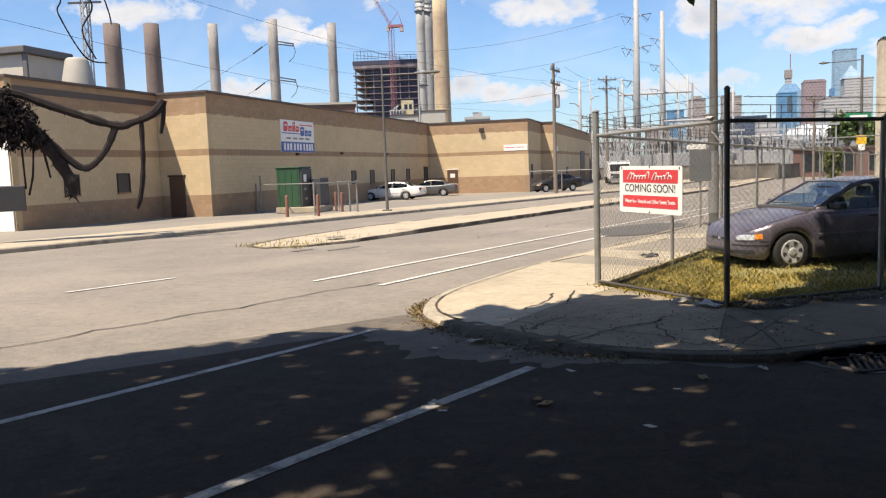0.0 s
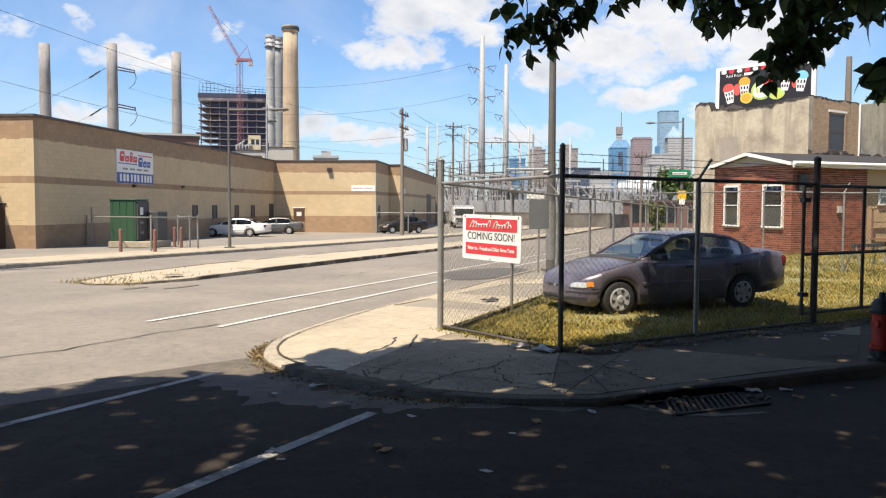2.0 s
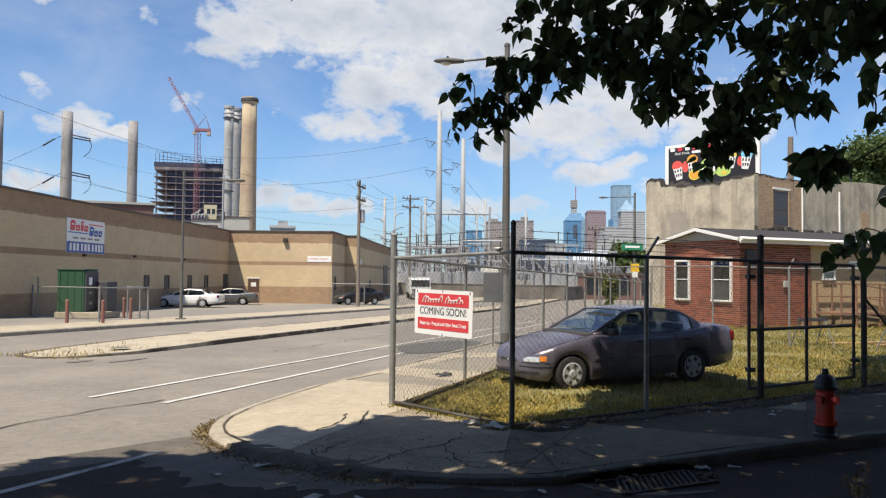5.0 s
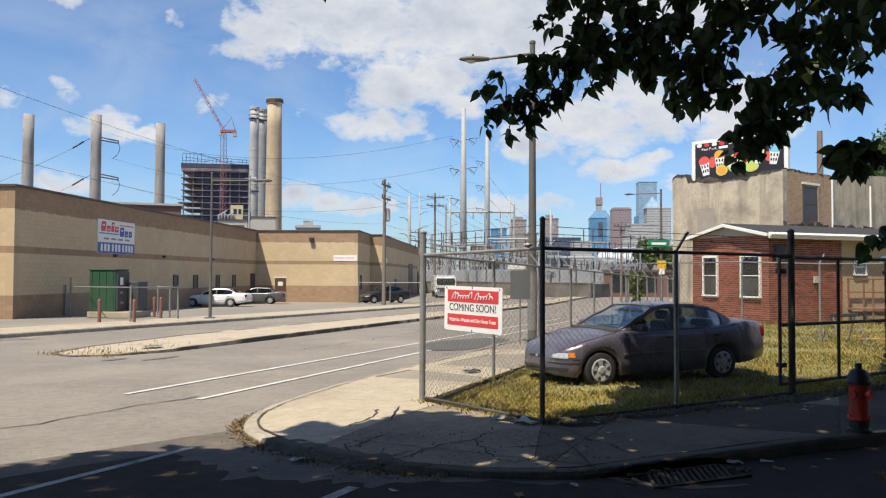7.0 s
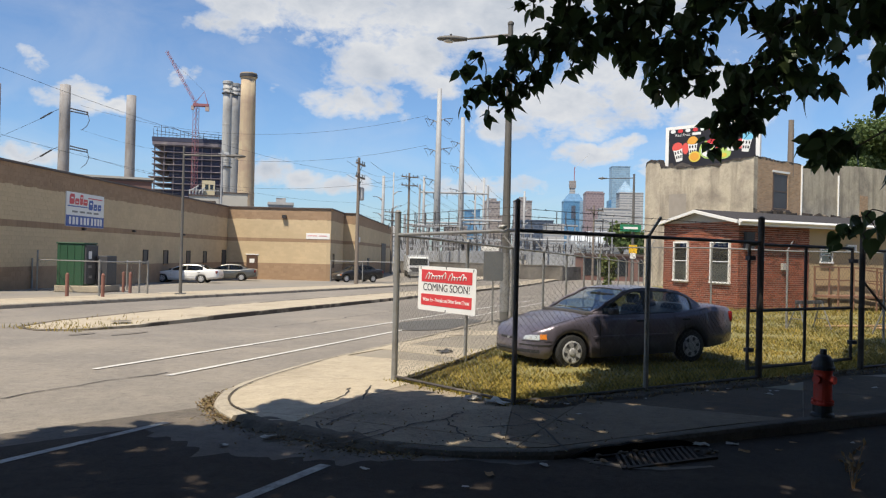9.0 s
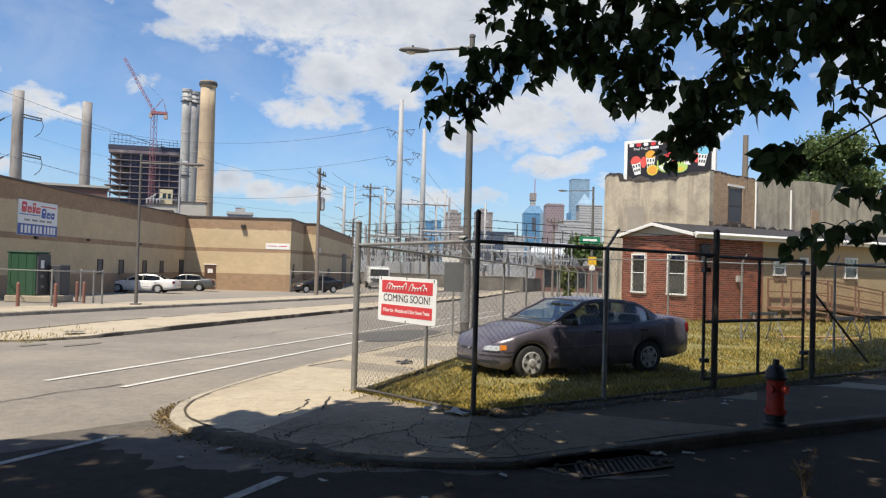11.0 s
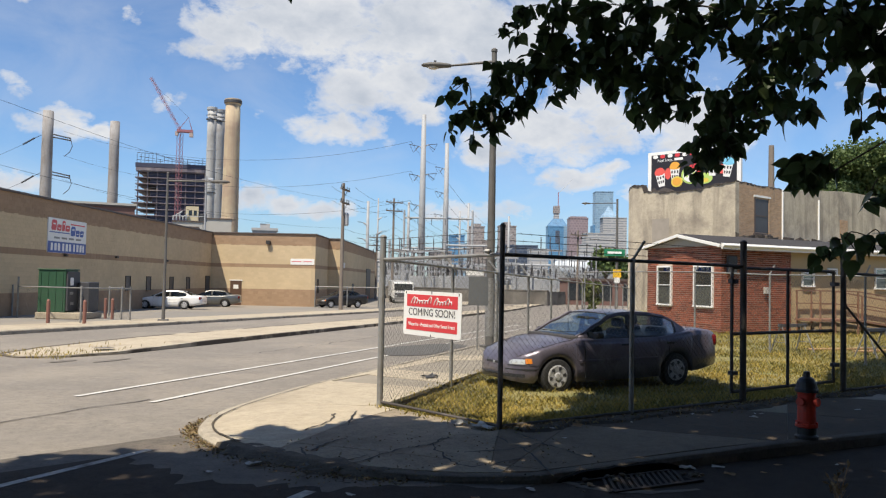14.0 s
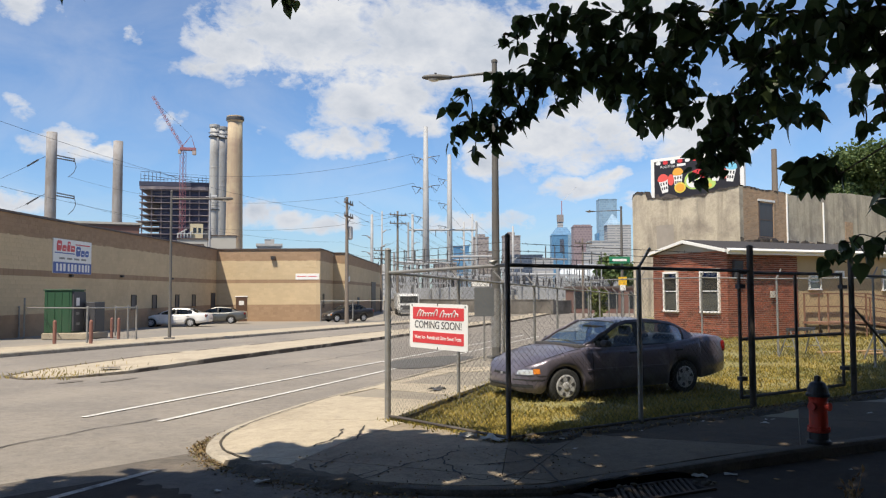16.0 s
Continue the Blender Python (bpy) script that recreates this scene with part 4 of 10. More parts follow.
def street_lamp(x, y, z, height, arm, arm_len, rise, label, r=0.11, foot=True):
    """A tapered pole with an arm and a cobra-head lantern; arm: plan direction."""
    ob = thing("street_lamp", label, "street lamp", "street lamps", "", x, y, z)
    part("pole", tubed([(0, 0, -0.05), (0, 0, height * 0.5), (0, 0, height)], [r, r * 0.8, r * 0.58], 12), LAMP_POLE, ob)
    if foot:
        part("base_plate", boxed((-0.22, -0.22, -0.03), (0.22, 0.22, 0.06), bevel=0.02), LAMP_POLE, ob)
    part("cap", tubed([(0, 0, height), (0, 0, height + 0.06), (0, 0, height + 0.1)], [r * 0.7, r * 0.7, r * 0.3], 10), LAMP_POLE, ob)
    a = Vector((*arm, 0)).normalized()
    zt = height - 0.28
    pts = [a * (arm_len * t) + Vector((0, 0, zt + rise * t)) for t in (0, 0.25, 0.5, 0.75, 1)]
    part("arm", tubed(pts, [0.045, 0.04, 0.036, 0.033, 0.03], 8), LAMP_POLE, ob)
    tip = pts[-1]
    side = Vector((-a.y, a.x, 0))
    bm = bmesh.new()
    prof = [(-0.05, 0.05, 0.05), (0.1, 0.09, 0.07), (0.3, 0.15, 0.085), (0.55, 0.16, 0.08), (0.72, 0.11, 0.05), (0.78, 0.03, 0.02)]
    last = None
    for d, w, h in prof:
        c = tip + a * d
        ring = [bm.verts.new(c + side * (w * math.cos(k * math.pi / 5)) + Vector((0, 0, (h if math.sin(k * math.pi / 5) > 0 else h * 0.9) * math.sin(k * math.pi / 5)))) for k in range(10)]
        if last:
            for k in range(10):
                bm.faces.new((last[k], last[(k + 1) % 10], ring[(k + 1) % 10], ring[k]))
        else:
            bm.faces.new(ring[::-1])
        last = ring
    bm.faces.new(last)
    head = part("lantern", bm, LAMP_POLE, ob, "grey cobra-head lantern", smooth=True)
    bm = bmesh.new()
    bmesh.ops.create_uvsphere(bm, u_segments=12, v_segments=6, radius=0.12, matrix=Matrix.Translation(tip + a * 0.45 + Vector((0, 0, -0.06))) @ Matrix.Diagonal((1.3, 1.0, 0.5, 1)))
    part("lens", bm, LENS, head)
    part("photocell", tubed([tip + a * 0.4 + Vector((0, 0, 0.07)), tip + a * 0.4 + Vector((0, 0, 0.13))], 0.035, 8), DARK_STEEL, head)
    return ob


RIGHT = Vector((0.972, -0.237))
lamp1 = street_lamp(7.08, 21.09, -0.145, 8.22, -RIGHT, 1.25, -0.15, "tall grey steel street lamp on the corner pavement", 0.125)
part("collar", tubed([(0, 0, 0.3), (0, 0, 1.9)], 0.135, 12), GALV, lamp1)
ZL = gz(-2.46, 36.8) + 0.13
lamp2 = street_lamp(-2.46, 36.8, ZL, 6.35, RIGHT, 1.9, 0.0, "slim grey street lamp across the street before the warehouse", 0.075)
# back of a traffic sign standing by the lamp
sign_back = thing("traffic_sign", "grey metal back of a traffic sign", "sign")
fm = facing((6.45, 20.2), (-0.237, -0.972), 1.4)
SIGN_BACK = material("dull_blue_grey_sheet", (0.11, 0.118, 0.125), 0.7, 0.15, 5.0, 0.05, 40.0, spec=0.2)
plate("sign_plate", 0.52, 0.76, 0.006, SIGN_BACK, sign_back, fm, r=0.03)
plate("small_plate", 0.46, 0.12, 0.006, WHITE, sign_back, fm, (-0.1, 0.47, 0.0), "small pale plate", r=0.01)
part("sign_post", tubed([(6.46, 20.24, -0.2), (6.46, 20.24, 1.75)], 0.025, 6), GALV, sign_back)

# rear fence of the lot
rear_fence = thing("chain_link_fence", "grey chain-link fence dividing the lot from the brick house", "fence", "lot fence")
ra, rb = Vector((14.93, 12.76)), Vector((12.6, 26.75))
stops = [ra.lerp(rb, k / 5) for k in range(6)]
for k, p in enumerate(stops):
    fence_post(rear_fence, p, lz(p.x, p.y), 2.1, 0.028, GALV, Vector((0.8, 0.1)))
for a, b in zip(stops, stops[1:]):
    rail(rear_fence, a, b, lz(a.x, a.y) + 2.08, lz(b.x, b.y) + 2.08, 0.02)
    wires_part(a, b, lz(a.x, a.y) + 0.05, lz(b.x, b.y) + 0.05, 2.0, rear_fence, 0.1)


# ---- cars ----
def thin_glass(name, tint, gloss=0.1, rough=0.02):
    m = bpy.data.materials.new(name)
    m.use_nodes = True
    m.node_tree.nodes.clear()
    n = Nodes(m.node_tree)
    t = n.add("ShaderNodeBsdfTransparent")
    t.inputs[0].default_value = (*tint, 1)
    g = n.add("ShaderNodeBsdfGlossy")
    g.inputs["Roughness"].default_value = rough
    lw = n.add("ShaderNodeLayerWeight")
    lw.inputs[0].default_value = 0.25
    mix = n.add("ShaderNodeMixShader")
    n.put(n.math("ADD", n.math("MULTIPLY", lw.outputs["Fresnel"], 0.35), gloss, clamp=True), mix.inputs[0])
    n.links.new(t.outputs[0], mix.inputs[1])
    n.links.new(g.outputs[0], mix.inputs[2])
    n.links.new(mix.outputs[0], n.add("ShaderNodeOutputMaterial").inputs[0])
    return m


CAR_GLASS = thin_glass("car_glass", (0.42, 0.47, 0.48), 0.03)
SCREEN_GLASS = thin_glass("windscreen_glass", (0.50, 0.66, 0.66), 0.40)
TYRE = material("tyre_rubber", (0.02, 0.02, 0.02), 0.85, 0.2, 20.0)
ALLOY = material("wheel_silver", (0.40, 0.40, 0.41), 0.35, 0.2, 10.0, 0.0, metal=0.0)
AMBER = material("amber_lens", (0.75, 0.25, 0.04), 0.2, 0.05, 5.0, 0.0, coat=0.5)
CLEAR = material("headlamp_lens", (0.62, 0.63, 0.62), 0.15, 0.1, 8.0, 0.0, metal=0.3, coat=0.6)
TAIL = material("tail_lamp_lens", (0.16, 0.012, 0.012), 0.2, 0.1, 5.0, 0.0, coat=0.5)
CABIN = material("dark_cabin_cloth", (0.045, 0.042, 0.042), 0.9, 0.2, 20.0)
TRIM = material("black_trim", (0.025, 0.025, 0.026), 0.6, 0.2, 10.0)


def interp(x, table):
    for (x0, v0), (x1, v1) in zip(table, table[1:]):
        if x0 <= x <= x1:
            t = (x - x0) / (x1 - x0)
            t = t * t * (3 - 2 * t) * 0.5 + t * 0.5
            return v0 + (v1 - v0) * t
    return table[0][1] if x < table[0][0] else table[-1][1]


def sedan(m, paint, label, k=1.0, long=1.0, detail=True):
    """A four-door saloon, nose along +x, ground at 0. k: height scale, long: length scale."""
    car = tagged(new("car"), label, "car", "parked cars")
    car.matrix_world = m
    half = 0.8475
    XF, XR, RW = 1.33, -1.135, 0.36
    deck = [(-2.21, 0.66), (-2.185, 0.86), (-2.13, 0.985), (-1.95, 1.025), (-1.6, 1.035), (-1.25, 0.985), (-0.9, 0.945), (0.0, 0.93), (0.85, 0.94), (1.2, 0.89), (1.55, 0.805), (1.8, 0.725), (1.93, 0.66), (2.0, 0.605), (2.04, 0.545), (2.06, 0.48)]
    wide = [(-2.21, 0.62), (-2.12, 0.75), (-1.9, 0.815), (-1.2, 0.845), (0, 0.8475), (1.2, 0.845), (1.65, 0.815), (1.84, 0.745), (1.95, 0.63), (2.02, 0.48), (2.06, 0.36)]
    low = [(-2.21, 0.44), (-2.1, 0.37), (-1.6, 0.28), (-1.2, 0.22), (0, 0.2), (1.75, 0.2), (1.97, 0.22), (2.06, 0.27)]

    def body_row(x):
        zb, zt, w = interp(x, low), interp(x, deck), interp(x, wide)
        arch = zb
        for xc in (XF, XR):
            if abs(x - xc) < RW:
                arch = max(arch, 0.29 + math.sqrt(RW * RW - (x - xc) ** 2))
        arch = min(arch, zt - 0.13)
        h = zt - arch
        return [(0.0, max(zb, min(arch, 0.3))), (w * 0.72, max(zb, min(arch, 0.3))), (w * 0.8, arch), (w * 0.985, arch + 0.004), (w, arch + h * 0.30), (w * 0.998, arch + h * 0.60), (w * 0.975, arch + h * 0.86), (w * 0.945, zt - h * 0.035), (w * 0.88, zt + 0.004), (w * 0.4, zt + 0.03), (0.0, zt + 0.035)]

    xs = sorted(set([-2.21, -2.19, -2.15, -2.08] + [round(-2.0 + 0.08 * i, 3) for i in range(49)] + [1.95, 1.98, 2.0, 2.02, 2.04, 2.05, 2.06] + [xc + RW * math.sin(a * math.pi / 16) for xc in (XF, XR) for a in range(-8, 9)]))
    bm, last = bmesh.new(), None
    for x in xs:
        half_row = body_row(x)
        pts = half_row + [(-y, z) for y, z in half_row[-2:0:-1]]
        row = [bm.verts.new((x * long, y, z * k)) for y, z in pts]
        if last:
            for i in range(len(row)):
                bm.faces.new((last[i], last[(i + 1) % len(row)], row[(i + 1) % len(row)], row[i]))
        else:
            bm.faces.new(row[::-1])
        last = row
    bm.faces.new(last)
    bmesh.ops.recalc_face_normals(bm, faces=bm.faces)
    part("body", bm, paint, car, smooth=True)
    # wheel-arch liners and floor
    bm = bmesh.new()
    box(bm, (-1.55 * long, -0.6, 0.24 * k), (1.85 * long, 0.6, 0.52 * k))
    box(bm, (-2.0 * long, -0.55, 0.42 * k), (-1.55 * long, 0.55, 0.55 * k))
    part("underbody", bm, TRIM, car)

    # cabin: base line, roof line, half-widths
    roof = [(-1.66, 0.95), (-1.42, 1.10), (-1.16, 1.255), (-0.98, 1.325), (-0.75, 1.365), (-0.35, 1.39), (-0.02, 1.378), (0.13, 1.335), (0.45, 1.18), (0.80, 1.0), (0.94, 0.925)]
    base = [(-1.66, 0.60), (-1.4, 0.71), (-0.95, 0.765), (0.45, 0.775), (0.75, 0.74), (0.94, 0.64)]

    def cabin(x):
        zt, wb = interp(x, roof), interp(x, base)
        zb = 0.93
        f = max(0.0, (zt - zb) / 0.455)
        return zb, zt, wb, wb * (1 - 0.255 * f)

    def shell(name, x0, x1, v0, v1, mat, steps=8, out=0.0, sides=(1, -1), label=""):
        """A strip of the cabin's side wall between two lengths and two heights (0 sill, 1 roof)."""
        obs = []
        for s in sides:
            bm, last = bmesh.new(), None
            for i in range(steps + 1):
                x = x0 + (x1 - x0) * i / steps
                zb, zt, wb, wt = cabin(x)
                row = []
                for v in (v0, (v0 + v1) / 2, v1):
                    vv = v
                    bulge = 0.018 * math.sin(math.pi * min(max(vv, 0), 1))
                    row.append(bm.verts.new((x * long, s * (wb + (wt - wb) * vv + bulge + out), (zb + (zt - zb) * vv) * k)))
                if last:
                    for j in range(2):
                        bm.faces.new((last[j], row[j], row[j + 1], last[j + 1]))
                last = row
            ob = part(name, bm, mat, car, label, smooth=True)
            obs.append(ob)
        return obs

    def top(name, x0, x1, mat, steps=10, lift=0.0, inset=0.0, label=""):
        bm, last = bmesh.new(), None
        for i in range(steps + 1):
            x = x0 + (x1 - x0) * i / steps
            zb, zt, wb, wt = cabin(x)
            w = wt - inset
            row = [bm.verts.new((x * long, y * w, (zt + lift + 0.03 * (1 - y * y) * min(1, (zt - zb) / 0.3)) * k)) for y in (-1, -0.8, -0.4, 0, 0.4, 0.8, 1)]
            if last:
                for j in range(6):
                    bm.faces.new((last[j], row[j], row[j + 1], last[j + 1]))
            last = row
        return part(name, bm, mat, car, label, smooth=True)

    top("roof_panel", -1.08, 0.12, paint, 14)
    top("windscreen", 0.11, 0.93, SCREEN_GLASS, 14, inset=0.03)
    top("rear_window", -1.62, -1.08, CAR_GLASS, inset=0.06)
    shell("door_window", -0.17, 0.69, 0.035, 0.87, CAR_GLASS, 10, out=-0.006)
    shell("door_window", -1.20, -0.25, 0.035, 0.86, CAR_GLASS, 10, out=-0.006)
    shell("window_seal", -1.22, 0.70, 0.855, 0.90, TRIM, 22, 0.002)
    shell("roof_rail", -1.6, 0.92, 0.90, 1.005, paint, 26, 0.004)
    shell("window_sill", -1.24, 0.74, -0.01, 0.04, TRIM, 16, 0.006)
    shell("door_top", -1.6, 0.9, -0.12, 0.0, paint, 16, 0.008)
    shell("centre_pillar", -0.26, -0.16, 0.0, 0.95, TRIM, 2, 0.004)
    shell("quarter_seal", -1.23, -1.19, 0.0, 0.9, TRIM, 2, 0.004)
    shell("rear_pillar", -1.64, -1.22, 0.0, 1.0, paint, 8, 0.002)
    shell("front_pillar", 0.69, 0.92, 0.0, 1.0, paint, 6, 0.001)
    for s in (1, -1):
        bm = bmesh.new()
        edge = [cabin(0.10 + 0.82 * i / 10) + (0.10 + 0.82 * i / 10,) for i in range(11)]
        tube(bm, [(x * long, s * (wt - 0.008), (zt + 0.008) * k) for zb, zt, wb, wt, x in edge], 0.022, 6)
        part("screen_pillar", bm, paint, car, smooth=True)
    part("wiper", tubed([(0.93 * long, 0.45, 0.952 * k), (0.90 * long, 0.1, 0.975 * k), (0.93 * long, -0.25, 0.962 * k)], 0.009, 4), TRIM, car)
    part("roof_strip", tubed([(0.12 * long, -0.5, 1.352 * k), (0.145 * long, 0.0, 1.372 * k), (0.12 * long, 0.5, 1.352 * k)], 0.008, 4), TRIM, car)
    # wheels
    for xc in (XF, XR):
        for s in (1, -1):
            wheel = tagged(new("wheel"))
            wheel.parent = car
            wheel.matrix_basis = Matrix.Translation((xc * long, s * 0.735, 0.292)) @ pose(0, 0, 0, -90 if s > 0 else 90, 0, 0)
            prof = [(0.17, -0.085), (0.25, -0.092), (0.283, -0.075), (0.292, -0.03), (0.292, 0.03), (0.283, 0.075), (0.255, 0.088), (0.215, 0.082), (0.208, 0.05)]
            part("tyre", lathe(prof, 24), TYRE, wheel, smooth=True)
            bm = bmesh.new()
            tube(bm, [(0, 0, 0.03), (0, 0, 0.05)], 0.208, 24)
            part("rim_well", bm, DARK_STEEL, wheel)
            cover = part("hubcap", lathe([(0.188, 0.07), (0.188, 0.088), (0.168, 0.096), (0.07, 0.09), (0.055, 0.104), (0.03, 0.108)], 24), ALLOY, wheel, "silver six-spoke hubcap", smooth=False)
            for a in range(6):
                bm = bmesh.new()
                outline = [(0.10, -0.012), (0.155, -0.036), (0.166, 0.0), (0.155, 0.036), (0.10, 0.012)]
                prism(bm, outline, 0.085, 0.0985)
                slot = part("slot", bm, DARK_STEEL, wheel)
                slot.matrix_basis = pose(0, 0, 0, 0, 0, 60 * a + 10)
    # lamps and trim
    def on_nose(name, x, y, z, w, h, d, mat, label="", turn=0.0):
        for s in (1, -1):
            bm = boxed((-d / 2, -w / 2, -h / 2), (d / 2, w / 2, h / 2), bevel=min(w, h, d) * 0.3)
            ob = part(name, bm, mat, car, label, smooth=True)
            ob.matrix_basis = Matrix.Translation((x * long, s * y, z * k)) @ pose(0, 0, 0, 0, 0, s * turn)

    def patch(name, x0, x1, z0, z1, mat, label, lift=0.006):
        """A lens that follows the body's skin between two lengths and two heights."""
        for s in (1, -1):
            bm, last = bmesh.new(), None
            for i in range(9):
                x = x0 + (x1 - x0) * i / 8
                sec = body_row(x)[3:9]
                top_z = min(z1, sec[-1][1] - 0.012)
                row = []
                for jv in range(5):
                    z = z0 + (top_z - z0) * jv / 4
                    y = sec[-1][0]
                    for (ya, za), (yb, zb) in zip(sec, sec[1:]):
                        if za <= z <= zb:
                            y = ya + (yb - ya) * (z - za) / max(zb - za, 1e-6)
                    row.append(bm.verts.new(((x + lift * 0.7) * long, s * (y + lift), (z + lift * 0.3) * k)))
                if last:
                    for jv in range(4):
                        bm.faces.new((last[jv], row[jv], row[jv + 1], last[jv + 1]))
                last = row
            part(name, bm, mat, car, label, smooth=True)

    patch("headlamp", 1.875, 2.025, 0.525, 0.612, CLEAR, "clear headlamp")
    patch("indicator", 1.775, 1.87, 0.54, 0.625, AMBER, "amber corner indicator")
    patch("bumper_strip", 1.66, 2.055, 0.425, 0.448, TRIM, "dark bumper strip")
    patch("bumper_slot", 1.88, 2.055, 0.305, 0.36, TRIM, "dark slot in the bumper")
    on_nose("tail_lamp", -2.10, 0.67, 0.83, 0.22, 0.2, 0.12, TAIL, "red tail lamp", -25)
    part("grille", boxed((1.95 * long, -0.27, 0.49 * k), (2.062 * long, 0.27, 0.55 * k), bevel=0.02), TRIM, car)
    part("lower_intake", boxed((2.0 * long, -0.38, 0.305 * k), (2.07 * long, 0.38, 0.36 * k), bevel=0.02), TRIM, car)
    part("badge", boxed((2.055 * long, -0.035, 0.50 * k), (2.068 * long, 0.035, 0.54 * k), bevel=0.01), ALLOY, car)
    for s in (1, -1):
        bm = bmesh.new()
        last = None
        for i in range(17):
            x = -0.70 + i * 1.62 / 16
            w = interp(x, wide)
            row = [bm.verts.new((x * long, s * (w + o), z * k)) for o, z in ((0.002, 0.52), (0.014, 0.53), (0.014, 0.57), (0.0, 0.58))]
            if last:
                for j in range(3):
                    bm.faces.new((last[j], row[j], row[j + 1], last[j + 1]))
            last = row
        part("side_moulding", bm, paint, car)
        part("door_mirror", boxed((0.50 * long, s * 0.79, 0.95 * k), (0.63 * long, s * 0.965, 1.06 * k), bevel=0.03), TRIM, car, smooth=True)
        for x in (-0.02, -1.0):
            part("door_handle", boxed((x * long - 0.08, s * (0.838), 0.80 * k), (x * long + 0.08, s * 0.862, 0.835 * k), bevel=0.008), TRIM, car)
        for x in (0.80, -0.21, -0.97):
            bm = bmesh.new()
            pts = []
            for i in range(9):
                z = 0.24 + i * 0.083
                row = body_row(x if x != -0.97 else x + 0.16 * max(0, (0.6 - z)) )
                w = interp(x, wide) * (1.0 if z < 0.75 else 1.0 - (z - 0.75) * 0.35)
                pts.append((x * long, s * (w + 0.0015), z * k))
            tube(bm, pts, 0.005, 4)
            part("door_gap", bm, TRIM, car)
        for z in (0.505,):
            bm = bmesh.new()
            tube(bm, [(x * long, s * (interp(x, wide) + 0.001), z * k) for x in (1.66, 1.74, 1.82, 1.9, 1.96, 2.0, 2.04)], 0.006, 4)
            part("bumper_gap", bm, TRIM, car)
        bm = bmesh.new()
        tube(bm, [(x * long, s * interp(x, wide) * 0.885, (interp(x, deck) + 0.006) * k) for x in (0.98, 1.2, 1.4, 1.6, 1.75, 1.88, 1.95)], 0.005, 4)
        part("bonnet_gap", bm, TRIM, car)
    # seats and dashboard
    for x, w in ((-0.08, 1), (-0.95, 1)):
        for s in (1, -1):
            bm = bmesh.new()
            box(bm, (x - 0.08, s * 0.36 - 0.24, 0.45), (x + 0.5, s * 0.36 + 0.24, 0.62), bevel=0.05)
            box(bm, (x - 0.2, s * 0.36 - 0.24, 0.5), (x - 0.04, s * 0.36 + 0.24, 1.02), bevel=0.06)
            box(bm, (x - 0.2, s * 0.36 - 0.13, 1.04), (x - 0.08, s * 0.36 + 0.13, 1.2), bevel=0.04)
            part("seat", bm, CABIN, car)
    part("dashboard", boxed((0.62, -0.7, 0.7), (1.0, 0.7, 0.93), bevel=0.04), CABIN, car)
    bm = bmesh.new()
    tube(bm, [(0.52, 0.36 + 0.18 * math.cos(a * math.pi / 8), 0.86 + 0.18 * math.sin(a * math.pi / 8)) for a in range(17)], 0.015, 6)
    part("steering_wheel", bm, TRIM, car)
    return car


def car_paint(name, base, rough=0.35, fade=None, metal=0.3, coat=0.6):
    return material(name, base, rough, 0.1, 2.0, 0.03, 40.0, metal=metal, second=fade, second_scale=1.6, second_at=(0.55, 0.62), coat=coat)


GREY_PAINT = car_paint("faded_grey_paint", (0.122, 0.108, 0.135), 0.36, (0.165, 0.15, 0.178), 0.35, 0.45)
FW, RWH = Vector((5.235, 12.26)), Vector((7.665, 12.68))
fwd = (FW - RWH).normalized()
left = Vector((-fwd.y, fwd.x))
mid = (FW + RWH) / 2 - left * 0.74 - fwd * 0.0975
sedan(pose(mid.x, mid.y, lz(mid.x, mid.y) - 0.02, 0, 1.0, math.degrees(math.atan2(fwd.y, fwd.x))), GREY_PAINT, "faded grey four-door sedan parked on the grass lot", 0.945)
WHITE_PAINT = car_paint("white_car_paint", (0.72, 0.72, 0.71), 0.25, None, 0.0, 0.7)
DGREY_PAINT = car_paint("dark_silver_paint", (0.13, 0.13, 0.12), 0.3, None, 0.5, 0.7)

# ---- grass ----
def blades(name, spots, label, mat, parent=None):
    verts, faces = [], []
    for x, y, z, h, lean in spots:
        a = random.uniform(0, 6.28)
        w = 0.006 + 0.006 * random.random()
        dx, dy = math.cos(a) * w, math.sin(a) * w
        b = random.uniform(0, 6.28)
        ox, oy = math.cos(b) * lean * h, math.sin(b) * lean * h
        i = len(verts)
        verts += [(x - dx, y - dy, z), (x + dx, y + dy, z), (x + ox * 0.4 + dx * 0.8, y + oy * 0.4 + dy * 0.8, z + h * 0.6), (x + ox * 0.4 - dx * 0.8, y + oy * 0.4 - dy * 0.8, z + h * 0.6), (x + ox, y + oy, z + h)]
        faces += [(i, i + 1, i + 2, i + 3), (i + 3, i + 2, i + 4)]
    me = bpy.data.meshes.new(name)
    me.from_pydata(verts, [], faces)
    me.materials.append(mat)
    ob = new(name, me)
    return tagged(ob, label, "grass", kind="stuff")


